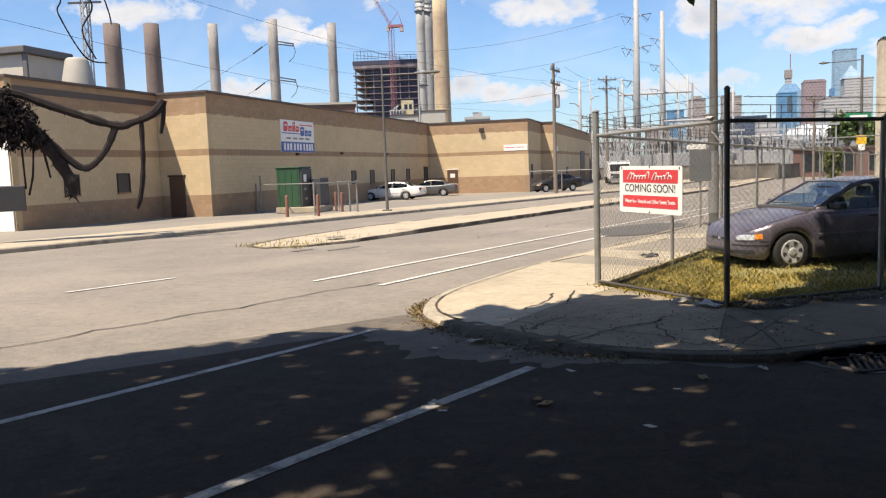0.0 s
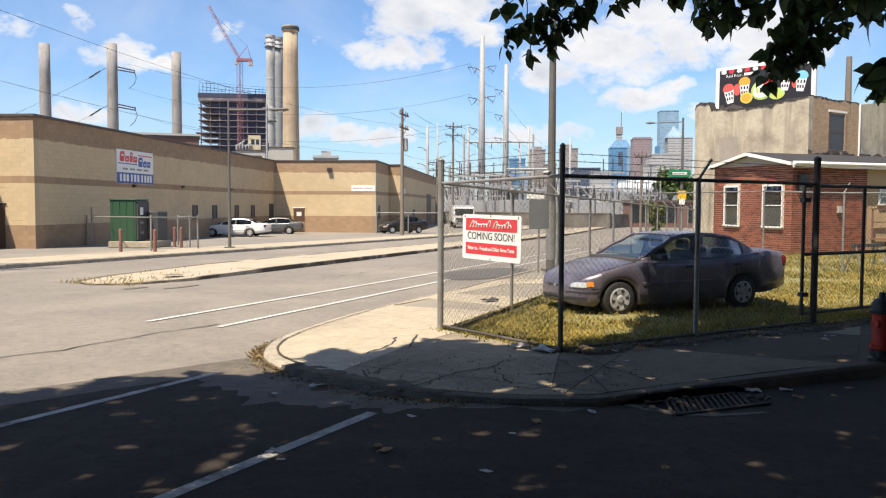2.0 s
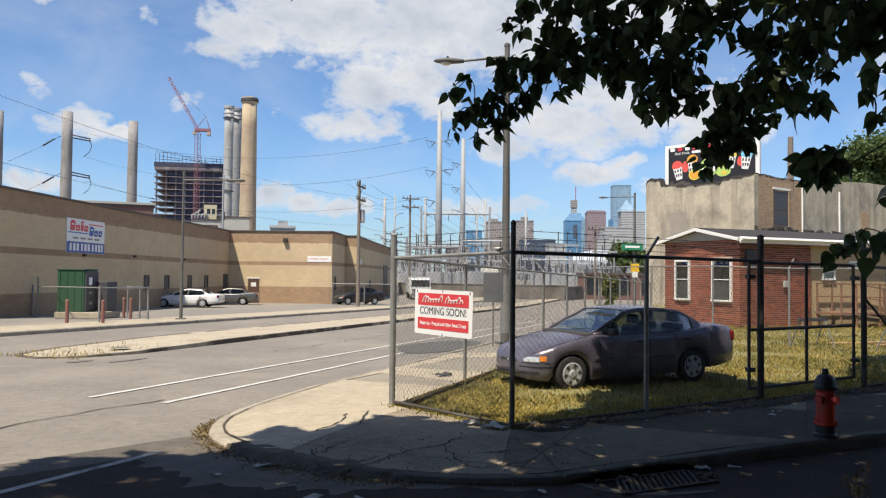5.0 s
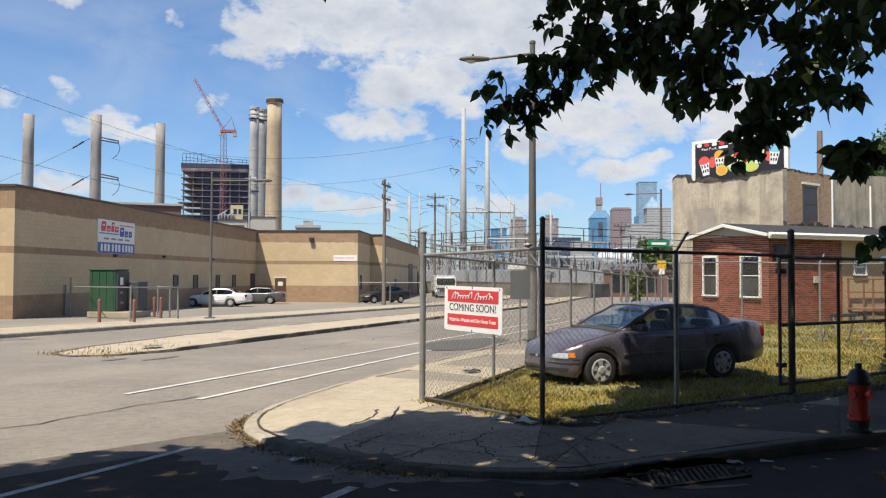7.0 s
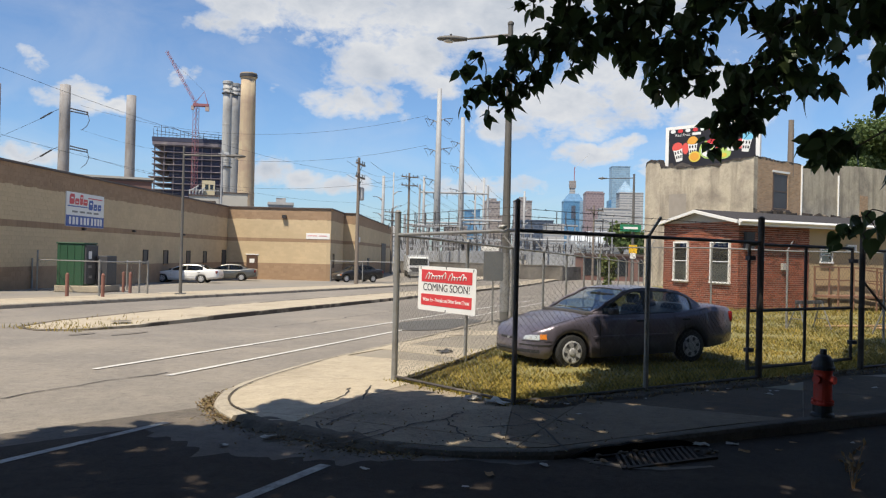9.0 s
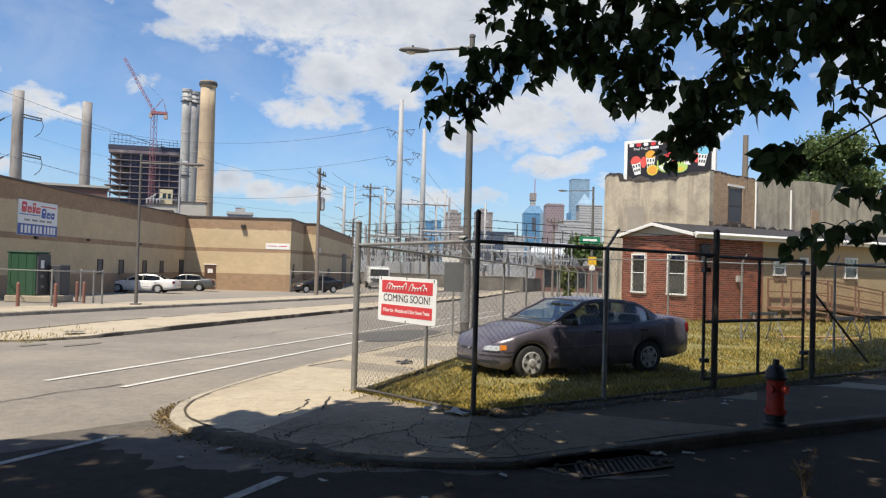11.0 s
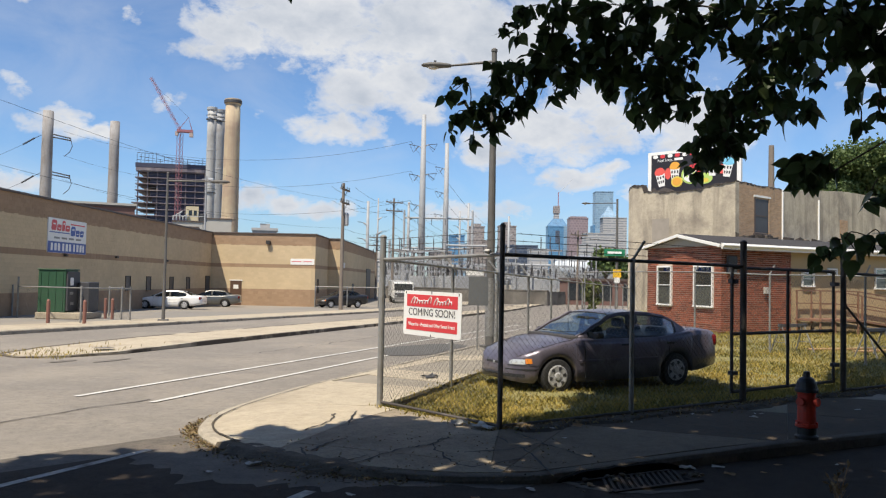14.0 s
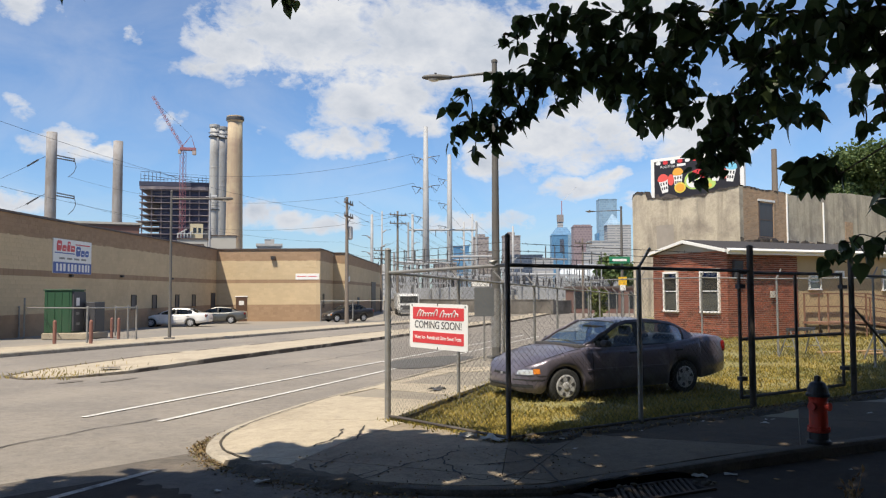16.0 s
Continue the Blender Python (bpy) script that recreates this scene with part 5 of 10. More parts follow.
def island_material(name, stops, rough=0.8, trans=0.0, patch=None):
    """Colour that changes from piece to piece of a joined mesh."""
    m = material(name, (0.5, 0.5, 0.5), rough, 0.1, 3.0, 0.0)
    n = Nodes(m.node_tree)
    b = m.node_tree.nodes[m["bsdf"]]
    geo = n.add("ShaderNodeNewGeometry")
    r = geo.outputs["Random Per Island"]
    if patch:
        r = n.math("ADD", n.math("MULTIPLY", r, 0.5), n.math("MULTIPLY", n.ramp(n.noise(geo.outputs["Position"], patch, 4.0), (0.3, 0.0), (0.7, 1.0)), 0.5))
    col = n.ramp(r, *stops)
    n.links.new(col, b.inputs["Base Color"])
    if trans:
        t = n.add("ShaderNodeBsdfTranslucent")
        n.links.new(col, t.inputs[0])
        mix = n.add("ShaderNodeMixShader")
        mix.inputs[0].default_value = trans
        n.links.new(b.outputs[0], mix.inputs[1])
        n.links.new(t.outputs[0], mix.inputs[2])
        out = [x for x in m.node_tree.nodes if x.type == "OUTPUT_MATERIAL"][0]
        n.links.new(mix.outputs[0], out.inputs[0])
    return m


GRASS = island_material("dry_grass", ((0.0, (0.07, 0.072, 0.02)), (0.35, (0.17, 0.15, 0.035)), (0.65, (0.37, 0.275, 0.06)), (1.0, (0.50, 0.38, 0.12))), 0.9, 0.25, 0.7)


def in_lot(p, margin=0.05):
    return all((p - a).dot(Vector((-(b - a).y, (b - a).x)).normalized()) > margin for a, b in ((F1 + FDIR * 60, F1), (F1, FC), (FC, FC + SIDE * 40)))


spots = []
while len(spots) < 70000:
    d = 7.5 + 30 * random.random() ** 2.2
    a = radians(random.uniform(5, 52))
    p = Vector((math.sin(a) * d, math.cos(a) * d))
    if not in_lot(p):
        continue
    clump = noise.noise((p.x * 0.8, p.y * 0.8, 0))
    if clump < random.uniform(-0.7, 0.15):
        continue
    far_k = 1 + max(0, d - 14) * 0.04
    spots.append((p.x, p.y, lz(p.x, p.y) + 0.03 * noise.noise((p.x * 0.5, p.y * 0.5, 0)) - 0.01, random.uniform(0.03, 0.085) * far_k, random.uniform(0.3, 1.3)))
blades("grass", spots, "dry yellow-green grass of the fenced lot", GRASS)
# weeds: along the fence foot, the kerb corner and the median tip
spots = []
for i in range(1500):
    u = random.random()
    base, spread = random.choice([(F1.lerp(FC, u), 0.10), (FC + SIDE * (u * 9), 0.10), (F1 + FDIR * (u * 14), 0.07)])
    p = base + Vector((random.gauss(0, spread), random.gauss(0, spread)))
    spots.append((p.x, p.y, walk_z(p) - 0.02, random.uniform(0.02, 0.07), random.uniform(0.3, 1.2)))
for i in range(380):
    s, o = 14.2 + abs(random.gauss(0, 1.3)), random.uniform(-15.1, -12.9)
    p = Vector(st(s, o))
    spots.append((p.x, p.y, gz(p.x, p.y) + 0.1 - worn_tip(p.x, p.y), random.uniform(0.03, 0.11), random.uniform(0.3, 1.0)))
blades("weeds", spots, "straggly dry weeds along the fence and kerb", GRASS)
STRAW = island_material("dead_straw", ((0.0, (0.06, 0.042, 0.022)), (0.5, (0.16, 0.105, 0.05)), (0.85, (0.30, 0.21, 0.10)), (1.0, (0.16, 0.17, 0.05))), 0.9, 0.1)
spots = []
for i in range(650):
    q = kerb_line[int(min(66, max(46, random.gauss(59, 3.5))))].lerp(kerb_line[60], 0.3)
    p = q + Vector((random.gauss(-0.07, 0.05), random.gauss(-0.03, 0.1)))
    spots.append((p.x, p.y, gz(p.x, p.y), random.uniform(0.008, 0.03), random.uniform(0.8, 2.2)))
blades("dead_grass", spots, "dead straw and leaf debris against the kerb corner", STRAW)
# leaf litter on the soil strip
spots = []
for i in range(1700):
    k = random.randint(K_DARK - 3, K_DARK + 9)
    q = kerb_line[k].lerp(kerb_line[k + 1], random.random())
    t = (kerb_line[k + 1] - kerb_line[k]).normalized()
    p = q - Vector((-t.y, t.x)) * (0.015 + abs(random.gauss(0, 0.16)) * random.random())
    spots.append((p.x, p.y, gz(p.x, p.y), random.uniform(0.006, 0.022), random.uniform(0.8, 2.5)))
for i in range(420):
    p = Vector((random.uniform(0.3, 3.4), random.uniform(6.2, 8.4)))
    spots.append((p.x, p.y, pave_z(p.x, p.y) + 0.003, random.uniform(0.005, 0.016), random.uniform(1.0, 2.5)))
for i in range(2600):
    p = FC + SIDE * random.uniform(0.0, 13) + Vector((SIDE.y, -SIDE.x)) * (0.02 + abs(random.gauss(0.1, 0.16)))
    spots.append((p.x, p.y, walk_z(p) + 0.02, random.uniform(0.008, 0.035), random.uniform(0.6, 2.5)))
blades("leaf_litter", spots, "dry leaf litter along the fence foot", STRAW)

# ---- the street tree over the viewer ----
LEAF = island_material("leaf_green", ((0.0, (0.05, 0.08, 0.03)), (0.6, (0.08, 0.12, 0.045)), (1.0, (0.12, 0.165, 0.065))), 0.42, 0.45)
LEAF.node_tree.nodes[LEAF["bsdf"]].inputs["Specular IOR Level"].default_value = 0.5
BARK = material("bark", (0.10, 0.08, 0.062), 0.95, 0.3, 8.0, 0.8, 25.0)


def leaf_shape(length, fold=0.25, curl=0.25, wide=1.0):
    """A heart-shaped leaf from its stem at the origin along +x."""
    prof = [(x, y * wide) for x, y in ((0.0, 0.0), (-0.02, 0.17), (0.1, 0.30), (0.32, 0.35), (0.56, 0.26), (0.78, 0.11), (1.0, 0.0))]
    mids = [(0.0, 0), (0.08, 0), (0.3, 0), (0.55, 0), (0.78, 0), (1.0, 0)]
    zc = lambda x: -curl * x * x
    verts = [Vector((x, 0, zc(x))) * length for x, _ in mids]
    faces = []
    for s in (1, -1):
        i = len(verts)
        verts += [Vector((x, s * y, zc(x) + fold * y * 0.6)) * length for x, y in prof[1:6]]
        faces += [(0, i, 1), (1, i, i + 1), (1, i + 1, 2), (2, i + 1, i + 2), (2, i + 2, 3), (3, i + 2, i + 3), (3, i + 3, 4), (4, i + 3, i + 4), (4, i + 4, 5)]
    return verts, faces


# sprays of leaves on the low boughs: place and radius of each clump, from the limb outwards
OUTER_SPRAY = [(1.87, 4.68, 3.01, 0.117), (1.93, 4.6, 3.07, 0.127), (1.99, 4.58, 2.94, 0.108), (2.03, 4.5, 3.01, 0.126), (2.04, 4.44, 3.13, 0.143), (1.88, 4.59, 3.2, 0.128), (1.81, 4.77, 2.93, 0.111), (1.8, 4.71, 3.12, 0.081), (1.76, 4.85, 2.83, 0.111), (1.73, 4.82, 3.02, 0.104), (1.65, 4.92, 2.93, 0.112), (1.62, 4.9, 3.05, 0.075), (1.69, 4.93, 2.75, 0.101), (1.58, 5.01, 2.82, 0.113), (1.61, 5.02, 2.68, 0.098), (1.49, 5.09, 2.78, 0.107), (1.44, 5.07, 2.99, 0.05), (1.37, 5.15, 2.9, 0.069), (1.41, 5.16, 2.75, 0.061), (1.39, 5.2, 2.65, 0.046), (1.52, 5.11, 2.59, 0.053), (1.92, 4.68, 2.84, 0.058), (1.7, 4.75, 3.26, 0.067), (1.63, 4.82, 3.28, 0.041)]
MIDDLE_SPRAY = [(2.4, 3.98, 3.05, 0.153), (2.36, 4.09, 2.95, 0.155), (2.25, 4.21, 3.05, 0.157), (2.15, 4.36, 3.01, 0.159), (2.13, 4.33, 3.14, 0.142), (2.18, 4.39, 2.85, 0.085), (2.27, 4.25, 2.88, 0.14), (2.36, 4.15, 2.81, 0.145), (2.29, 4.29, 2.72, 0.077), (2.32, 4.28, 2.63, 0.031), (2.37, 4.18, 2.68, 0.086), (2.45, 4.08, 2.64, 0.048), (2.45, 4.03, 2.78, 0.119), (2.45, 3.97, 2.9, 0.051), (2.49, 3.98, 2.7, 0.047), (2.13, 4.43, 2.91, 0.071)]
INNER_SPRAY = [(2.7, 3.47, 2.89, 0.128), (2.74, 3.37, 2.88, 0.111), (2.64, 3.62, 2.87, 0.114), (2.57, 3.71, 2.98, 0.125), (2.46, 3.86, 3.08, 0.118), (2.62, 3.69, 2.81, 0.079), (2.7, 3.53, 2.78, 0.096), (2.75, 3.42, 2.77, 0.089), (2.7, 3.57, 2.69, 0.11), (2.66, 3.65, 2.72, 0.117), (2.61, 3.77, 2.72, 0.119), (2.56, 3.86, 2.7, 0.087), (2.56, 3.9, 2.63, 0.06), (2.61, 3.81, 2.62, 0.086), (2.67, 3.69, 2.6, 0.085), (2.73, 3.56, 2.61, 0.103), (2.77, 3.45, 2.59, 0.089), (2.79, 3.42, 2.54, 0.051), (2.75, 3.53, 2.53, 0.038), (2.7, 3.66, 2.53, 0.039)]
HANGING_SPRAY = [(2.57, 3.88, 2.58, 0.086), (2.56, 3.92, 2.54, 0.087), (2.62, 3.8, 2.53, 0.072), (2.66, 3.73, 2.47, 0.042), (2.61, 3.84, 2.45, 0.089), (2.55, 3.96, 2.47, 0.094), (2.5, 4.04, 2.45, 0.057), (2.55, 3.98, 2.39, 0.08), (2.52, 4.04, 2.35, 0.044), (2.53, 4.03, 2.29, 0.024), (2.59, 3.9, 2.37, 0.07), (2.63, 3.82, 2.39, 0.049)]
NEAR_SPRAY = [(2.76, 3.09, 2.89, 0.139), (2.85, 3.04, 2.81, 0.117), (2.93, 2.95, 2.85, 0.139), (2.71, 3.16, 2.91, 0.087), (2.75, 3.19, 2.76, 0.047), (2.77, 3.12, 2.78, 0.068), (2.94, 2.99, 2.69, 0.117), (2.88, 3.07, 2.64, 0.08), (2.73, 3.29, 2.67, 0.035), (2.91, 3.07, 2.54, 0.043), (2.97, 3.02, 2.51, 0.049), (3.0, 2.98, 2.55, 0.08), (2.92, 3.08, 2.47, 0.04), (2.86, 3.14, 2.43, 0.022), (2.81, 3.16, 2.55, 0.022), (3.03, 3.02, 2.28, 0.04), (2.99, 3.07, 2.22, 0.034), (2.92, 3.16, 2.07, 0.062), (2.98, 3.1, 2.07, 0.074), (3.04, 3.05, 2.04, 0.068), (3.0, 2.89, 2.79, 0.139), (3.06, 2.91, 2.56, 0.108), (3.11, 2.98, 2.07, 0.093)]
LOW_SPRAY = [(2.84, 3.31, 2.22, 0.041), (2.82, 3.35, 2.29, 0.069), (2.78, 3.45, 2.31, 0.083), (2.81, 3.39, 2.25, 0.089), (2.76, 3.51, 2.27, 0.058), (2.78, 3.48, 2.19, 0.048), (2.81, 3.41, 2.17, 0.051), (2.74, 3.55, 2.26, 0.026)]
LOWEST_SPRAY = [(3.11, 2.98, 1.93, 0.08), (3.07, 3.03, 1.93, 0.046), (3.02, 3.09, 1.9, 0.046), (2.97, 3.13, 1.9, 0.046), (2.92, 3.17, 1.9, 0.062), (2.86, 3.25, 1.88, 0.062), (2.84, 3.3, 1.83, 0.075), (2.89, 3.21, 1.83, 0.071), (2.82, 3.38, 1.79, 0.047), (3.06, 3.05, 1.8, 0.028), (3.0, 3.1, 1.83, 0.031)]
UPPER_SPRAY = [(2.95, 3.0, 2.95, 0.139), (2.82, 3.12, 2.95, 0.139), (2.72, 3.31, 3.01, 0.142), (2.63, 3.52, 3.07, 0.146), (2.51, 3.73, 3.14, 0.149), (2.38, 3.94, 3.19, 0.153), (2.22, 4.16, 3.25, 0.157), (2.04, 4.37, 3.29, 0.161), (1.87, 4.55, 3.34, 0.128), (1.71, 4.7, 3.37, 0.089)]
HIGH = [[(-0.11, 5.51, 3.97), (0.16, 5.59, 3.80), (0.35, 5.62, 3.70)], [(-1.28, 5.48, 3.74), (-1.13, 5.56, 3.62)], [(0.73, 5.47, 3.95), (0.62, 5.55, 3.82)]]

tree = thing("street_tree", "leafy street tree reaching over the side street", "tree", "", "", 6.6, -1.6, gz(6.6, -1.6) + 0.1)
to_tree = tree.matrix_world.inverted()


def tree_part(name, bm, mat, label="", smooth=True):
    bmesh.ops.transform(bm, matrix=to_tree, verts=bm.verts)
    return part(name, bm, mat, tree, label, smooth)


bm = bmesh.new()
tube(bm, [(6.6, -1.6, -0.2), (6.58, -1.58, 0.3), (6.5, -1.5, 2.2), (6.4, -1.3, 3.6), (6.1, -1.0, 5.2)], [0.34, 0.25, 0.21, 0.19, 0.15], 12)
tree_part("trunk", bm, BARK)
BOUGHS = [[(6.4, -1.3, 3.6), (5.4, 0.8, 4.3), (4.5, 2.6, 4.0), (3.9, 3.5, 3.6), (3.7, 3.8, 3.45)],
         [(6.1, -1.0, 5.2), (3.5, 0.5, 6.2), (0.5, 2.5, 6.4), (-2.5, 4.0, 6.2)],
         [(6.1, -1.0, 5.2), (5.2, 2.5, 6.6), (3.8, 5.5, 7.2), (2.0, 7.0, 7.2)],
         [(6.1, -1.0, 5.2), (7.2, 2.2, 6.8), (7.8, 5.0, 7.4)],
         [(6.1, -1.0, 5.2), (5.0, -3.0, 7.0), (1.5, -3.5, 7.4), (-2.0, -2.5, 7.2)],
         [(3.5, 0.5, 6.2), (1.5, 3.5, 5.2), (0.2, 5.0, 4.3), (-0.11, 5.51, 3.97)], [(0.2, 5.0, 4.3), (0.55, 5.3, 4.1), (0.73, 5.47, 3.95)], [(0.5, 2.5, 6.4), (-0.8, 4.6, 4.6), (-1.28, 5.48, 3.74)]]
for i, pts in enumerate(BOUGHS):
    r0 = 0.11 if i in (1, 2, 3, 4) else 0.055 if i == 0 else 0.014
    smooth3 = smooth_line(pts, 4)
    tree_part("limb", tubed(smooth3, [r0 * (1 - 0.75 * k / len(smooth3)) for k in range(len(smooth3))], 7), BARK)
bm = bmesh.new()
hung = []


def hang(bm, p, r, count, sizes):
    """Leaves on short stalks all through a clump of radius r."""
    for _ in range(count):
        v = Vector((random.gauss(0, 1), random.gauss(0, 1), random.gauss(0, 1))).normalized() * (r * random.random() ** 0.45)
        q = p + v
        if random.random() < 0.35:
            tube(bm, [p + v * 0.3, q], 0.0022, 3, False)
        hung.append((q, random.uniform(*sizes)))


LIMB_END = Vector((3.7, 3.8, 3.45))
for spray in (UPPER_SPRAY, INNER_SPRAY, MIDDLE_SPRAY, OUTER_SPRAY, HANGING_SPRAY, NEAR_SPRAY, LOW_SPRAY, LOWEST_SPRAY):
    done = [(LIMB_END, 0.016)]
    if spray in (MIDDLE_SPRAY, OUTER_SPRAY, HANGING_SPRAY):
        done = [(Vector(c[:3]), 0.012) for c in (UPPER_SPRAY[2:] if spray is not HANGING_SPRAY else INNER_SPRAY)]
    elif spray in (LOW_SPRAY, LOWEST_SPRAY):
        done = [(Vector((3.52, 2.62, 2.75)), 0.006), (Vector((3.9, 3.0, 3.3)), 0.008)]
        tube(bm, smooth_line([LIMB_END, Vector((3.9, 3.0, 3.3)), Vector((3.52, 2.62, 2.75))], 4), 0.007, 5)
    for x, y, z, r in spray:
        p = Vector((x, y, z))
        root, thick = min(done, key=lambda w: (w[0] - p).length)
        thin = max(0.003, thick * 0.82)
        mid_way = root.lerp(p, 0.5) + Vector((random.gauss(0, 0.02), random.gauss(0, 0.02), 0.03))
        tube(bm, smooth_line([root, mid_way, p], 3), [thick + (thin - thick) * k / 6 for k in range(7)], 5)
        done.append((p, thin))
        hang(bm, p, r * 0.86, max(3, int((1750 if spray in (MIDDLE_SPRAY, OUTER_SPRAY, HANGING_SPRAY, LOW_SPRAY) else 1550 if z > 2.74 else 950) * r * r)) + 2, (0.068, 0.112) if r > 0.06 else (0.065, 0.092))
for tw in HIGH:
    pts = smooth_line(tw, 6)
    tube(bm, pts, [0.009 * (1 - 0.6 * k / len(pts)) + 0.002 for k in range(len(pts))], 5)
    for p in pts[2::2]:
        hang(bm, p, 0.07, 4, (0.08, 0.12))
tree_part("twig", bm, BARK)["kind"] = "stuff"


def leaf_pose(p, droop=0.85):
    d = Vector((random.gauss(0, 1), random.gauss(0, 1), -abs(random.gauss(droop, 0.5)) * 1.3)).normalized()
    q = d.to_track_quat("X", "Z").to_matrix().to_4x4()
    return Matrix.Translation(p) @ q @ pose(0, 0, 0, random.uniform(-60, 60), 0, 0)


shapes = []
for L, fo, cu in ((0.08, 0.4, 0.2), (0.092, 0.15, 0.3), (0.105, 0.5, 0.1), (0.118, 0.3, 0.25)):
    v, f = leaf_shape(L, fo, cu, 1.15)
    me = bpy.data.meshes.new("leaf")
    me.from_pydata([tuple(x) for x in v], [], f)
    me.materials.append(LEAF)
    shapes.append(me)
random.shuffle(hung)
for p, size in hung[:300]:
    ob = new("leaf", random.choice(shapes))
    ob.parent, ob.matrix_basis = tree, to_tree @ leaf_pose(p)


def joined_leaves(name, items, droop=0.85, parent=tree, plain=False):
    verts, faces = [], []
    for p, size in items:
        v, f = leaf_shape(size, random.uniform(0.0, 0.5), random.uniform(0.0, 0.3), random.uniform(0.95, 1.35))
        if plain:
            v, f = [Vector(c) * size for c in ((0, 0, 0), (0.35, 0.4, 0.06), (1, 0, -0.1), (0.35, -0.4, 0.06))], [(0, 1, 2), (0, 2, 3)]
        m, i = to_tree @ leaf_pose(p, droop), len(verts)
        verts += [tuple(m @ x) for x in v]
        faces += [tuple(i + k for k in q) for q in f]
    me = bpy.data.meshes.new(name)
    me.from_pydata(verts, [], faces)
    me.materials.append(LEAF)
    ob = new(name, me)
    ob.parent = parent
    ob["kind"] = "stuff"
    return ob


joined_leaves("foliage", hung[300:])
# crown above the view: clumps of leaves whose shade falls on the crossing
crown = []
EDGE = [(-9, 3.3), (-6.3, 4.6), (-5.7, 5.15), (-5.0, 5.6), (-4.2, 5.9), (-3.5, 5.95), (-2.67, 6.1), (-2.1, 6.9), (-1.75, 6.35), (-1.45, 6.5), (-0.9, 7.1), (-0.5, 6.9), (-0.17, 6.4), (0.3, 6.3), (0.9, 6.6), (1.44, 7.05), (2.17, 8.1), (2.6, 9.0), (3.0, 9.5), (5.9, 9.9), (6.3, 8.5), (14, 8.1)]
while len(crown) < 64000:
    x, y = random.uniform(-10, 14), random.uniform(-11, 11.5)
    # behind the viewer the unseen leaves hang lower, added to block sky light
    z = (5.6 if y > -1 else 4.3) + 2.8 * random.random()
    gx, gy = x + 0.40 * z - 2.6, y + 0.36 * z - 2.34
    if gy > interp(gx, EDGE) + 0.22 * noise.noise((gx * 1.8, 2.0, 0)) + 0.28 * noise.noise((gx * 6.5, gy * 3.0, 4.0)):
        continue
    if noise.noise((x * 1.3, y * 1.3, z * 0.5)) < (-0.27 if gx < 3 and gy < 5.2 else -0.43) + 0.2 * random.random():
        continue
    if math.hypot(x, y) * 0.42 + 1.75 > z and y > 0:
        continue
    crown.append((Vector((x, y, z)), random.uniform(0.27, 0.42)))
for _ in range(1700):
    v = Vector((random.gauss(0, 1), random.gauss(0, 1), random.gauss(0, 1))).normalized() * random.random() ** 0.4
    crown.append((Vector((4.35 + 1.6 * v.x, 9.35 + 1.05 * v.y, 7.7 + 0.7 * v.z)), random.uniform(0.24, 0.36)))
# the far side of the crown, shading the yard behind the gate
FAR_EDGE = [(8.2, 12.0), (10.8, 12.2), (11.6, 13.6), (14.5, 16.2), (20, 19.3), (24, 20)]
while len(crown) < 76000:
    z, gx, gy = random.uniform(11, 13), random.uniform(8.2, 23), random.uniform(9.5, 20)
    if gy < interp(gx, FAR_EDGE) + 0.25 * noise.noise((gx * 1.8, 4.0, 0)):
        crown.append((Vector((gx - 0.40 * z, gy - 0.36 * z, z)), random.uniform(0.27, 0.42)))
joined_leaves("crown", crown, 0.35, plain=True)


# ---- warehouse details ----
def on_wall(i, u, v, w, h, d, mat, name, parent, label="", out=0.0):
    """A board on the face of wall i: u metres along it, v up, standing out by d."""
    p, q = PLAN[i], PLAN[i + 1]
    m, _ = wall_pose(p, q)
    ob = part(name, boxed((u - w / 2, -d - out, v - h / 2), (u + w / 2, 0.006 - out, v + h / 2), bevel=min(0.01, d * 0.2)), mat, parent, label)
    ob.matrix_basis = m
    return ob


DOOR_BROWN = material("brown_door_paint", (0.10, 0.055, 0.035), 0.5, 0.15, 3.0)
FRAME_DARK = material("dark_bronze_frame", (0.035, 0.03, 0.028), 0.5, 0.2, 5.0)


def slit_window(i, u, v, w, h):
    win = thing("window_unit", "", "")
    win.parent = warehouse
    m, _ = wall_pose(PLAN[i], PLAN[i + 1])
    win.matrix_basis = m @ Matrix.Translation((u, 0, v))
    win.name = "window"
    for name, lo, hi, mat in (("pane", (-w / 2, -0.012, -h / 2), (w / 2, 0.0, h / 2), DARK_FILL), ("sill", (-w / 2 - 0.06, -0.09, -h / 2 - 0.07), (w / 2 + 0.06, 0.0, -h / 2), BLOCK_BROWN),
                              ("jamb", (-w / 2 - 0.05, -0.05, -h / 2), (-w / 2, 0.0, h / 2), FRAME_DARK), ("jamb", (w / 2, -0.05, -h / 2), (w / 2 + 0.05, 0.0, h / 2), FRAME_DARK), ("lintel", (-w / 2 - 0.05, -0.05, h / 2), (w / 2 + 0.05, 0.0, h / 2 + 0.06), FRAME_DARK)):
        part(name, boxed(lo, hi), mat, win)


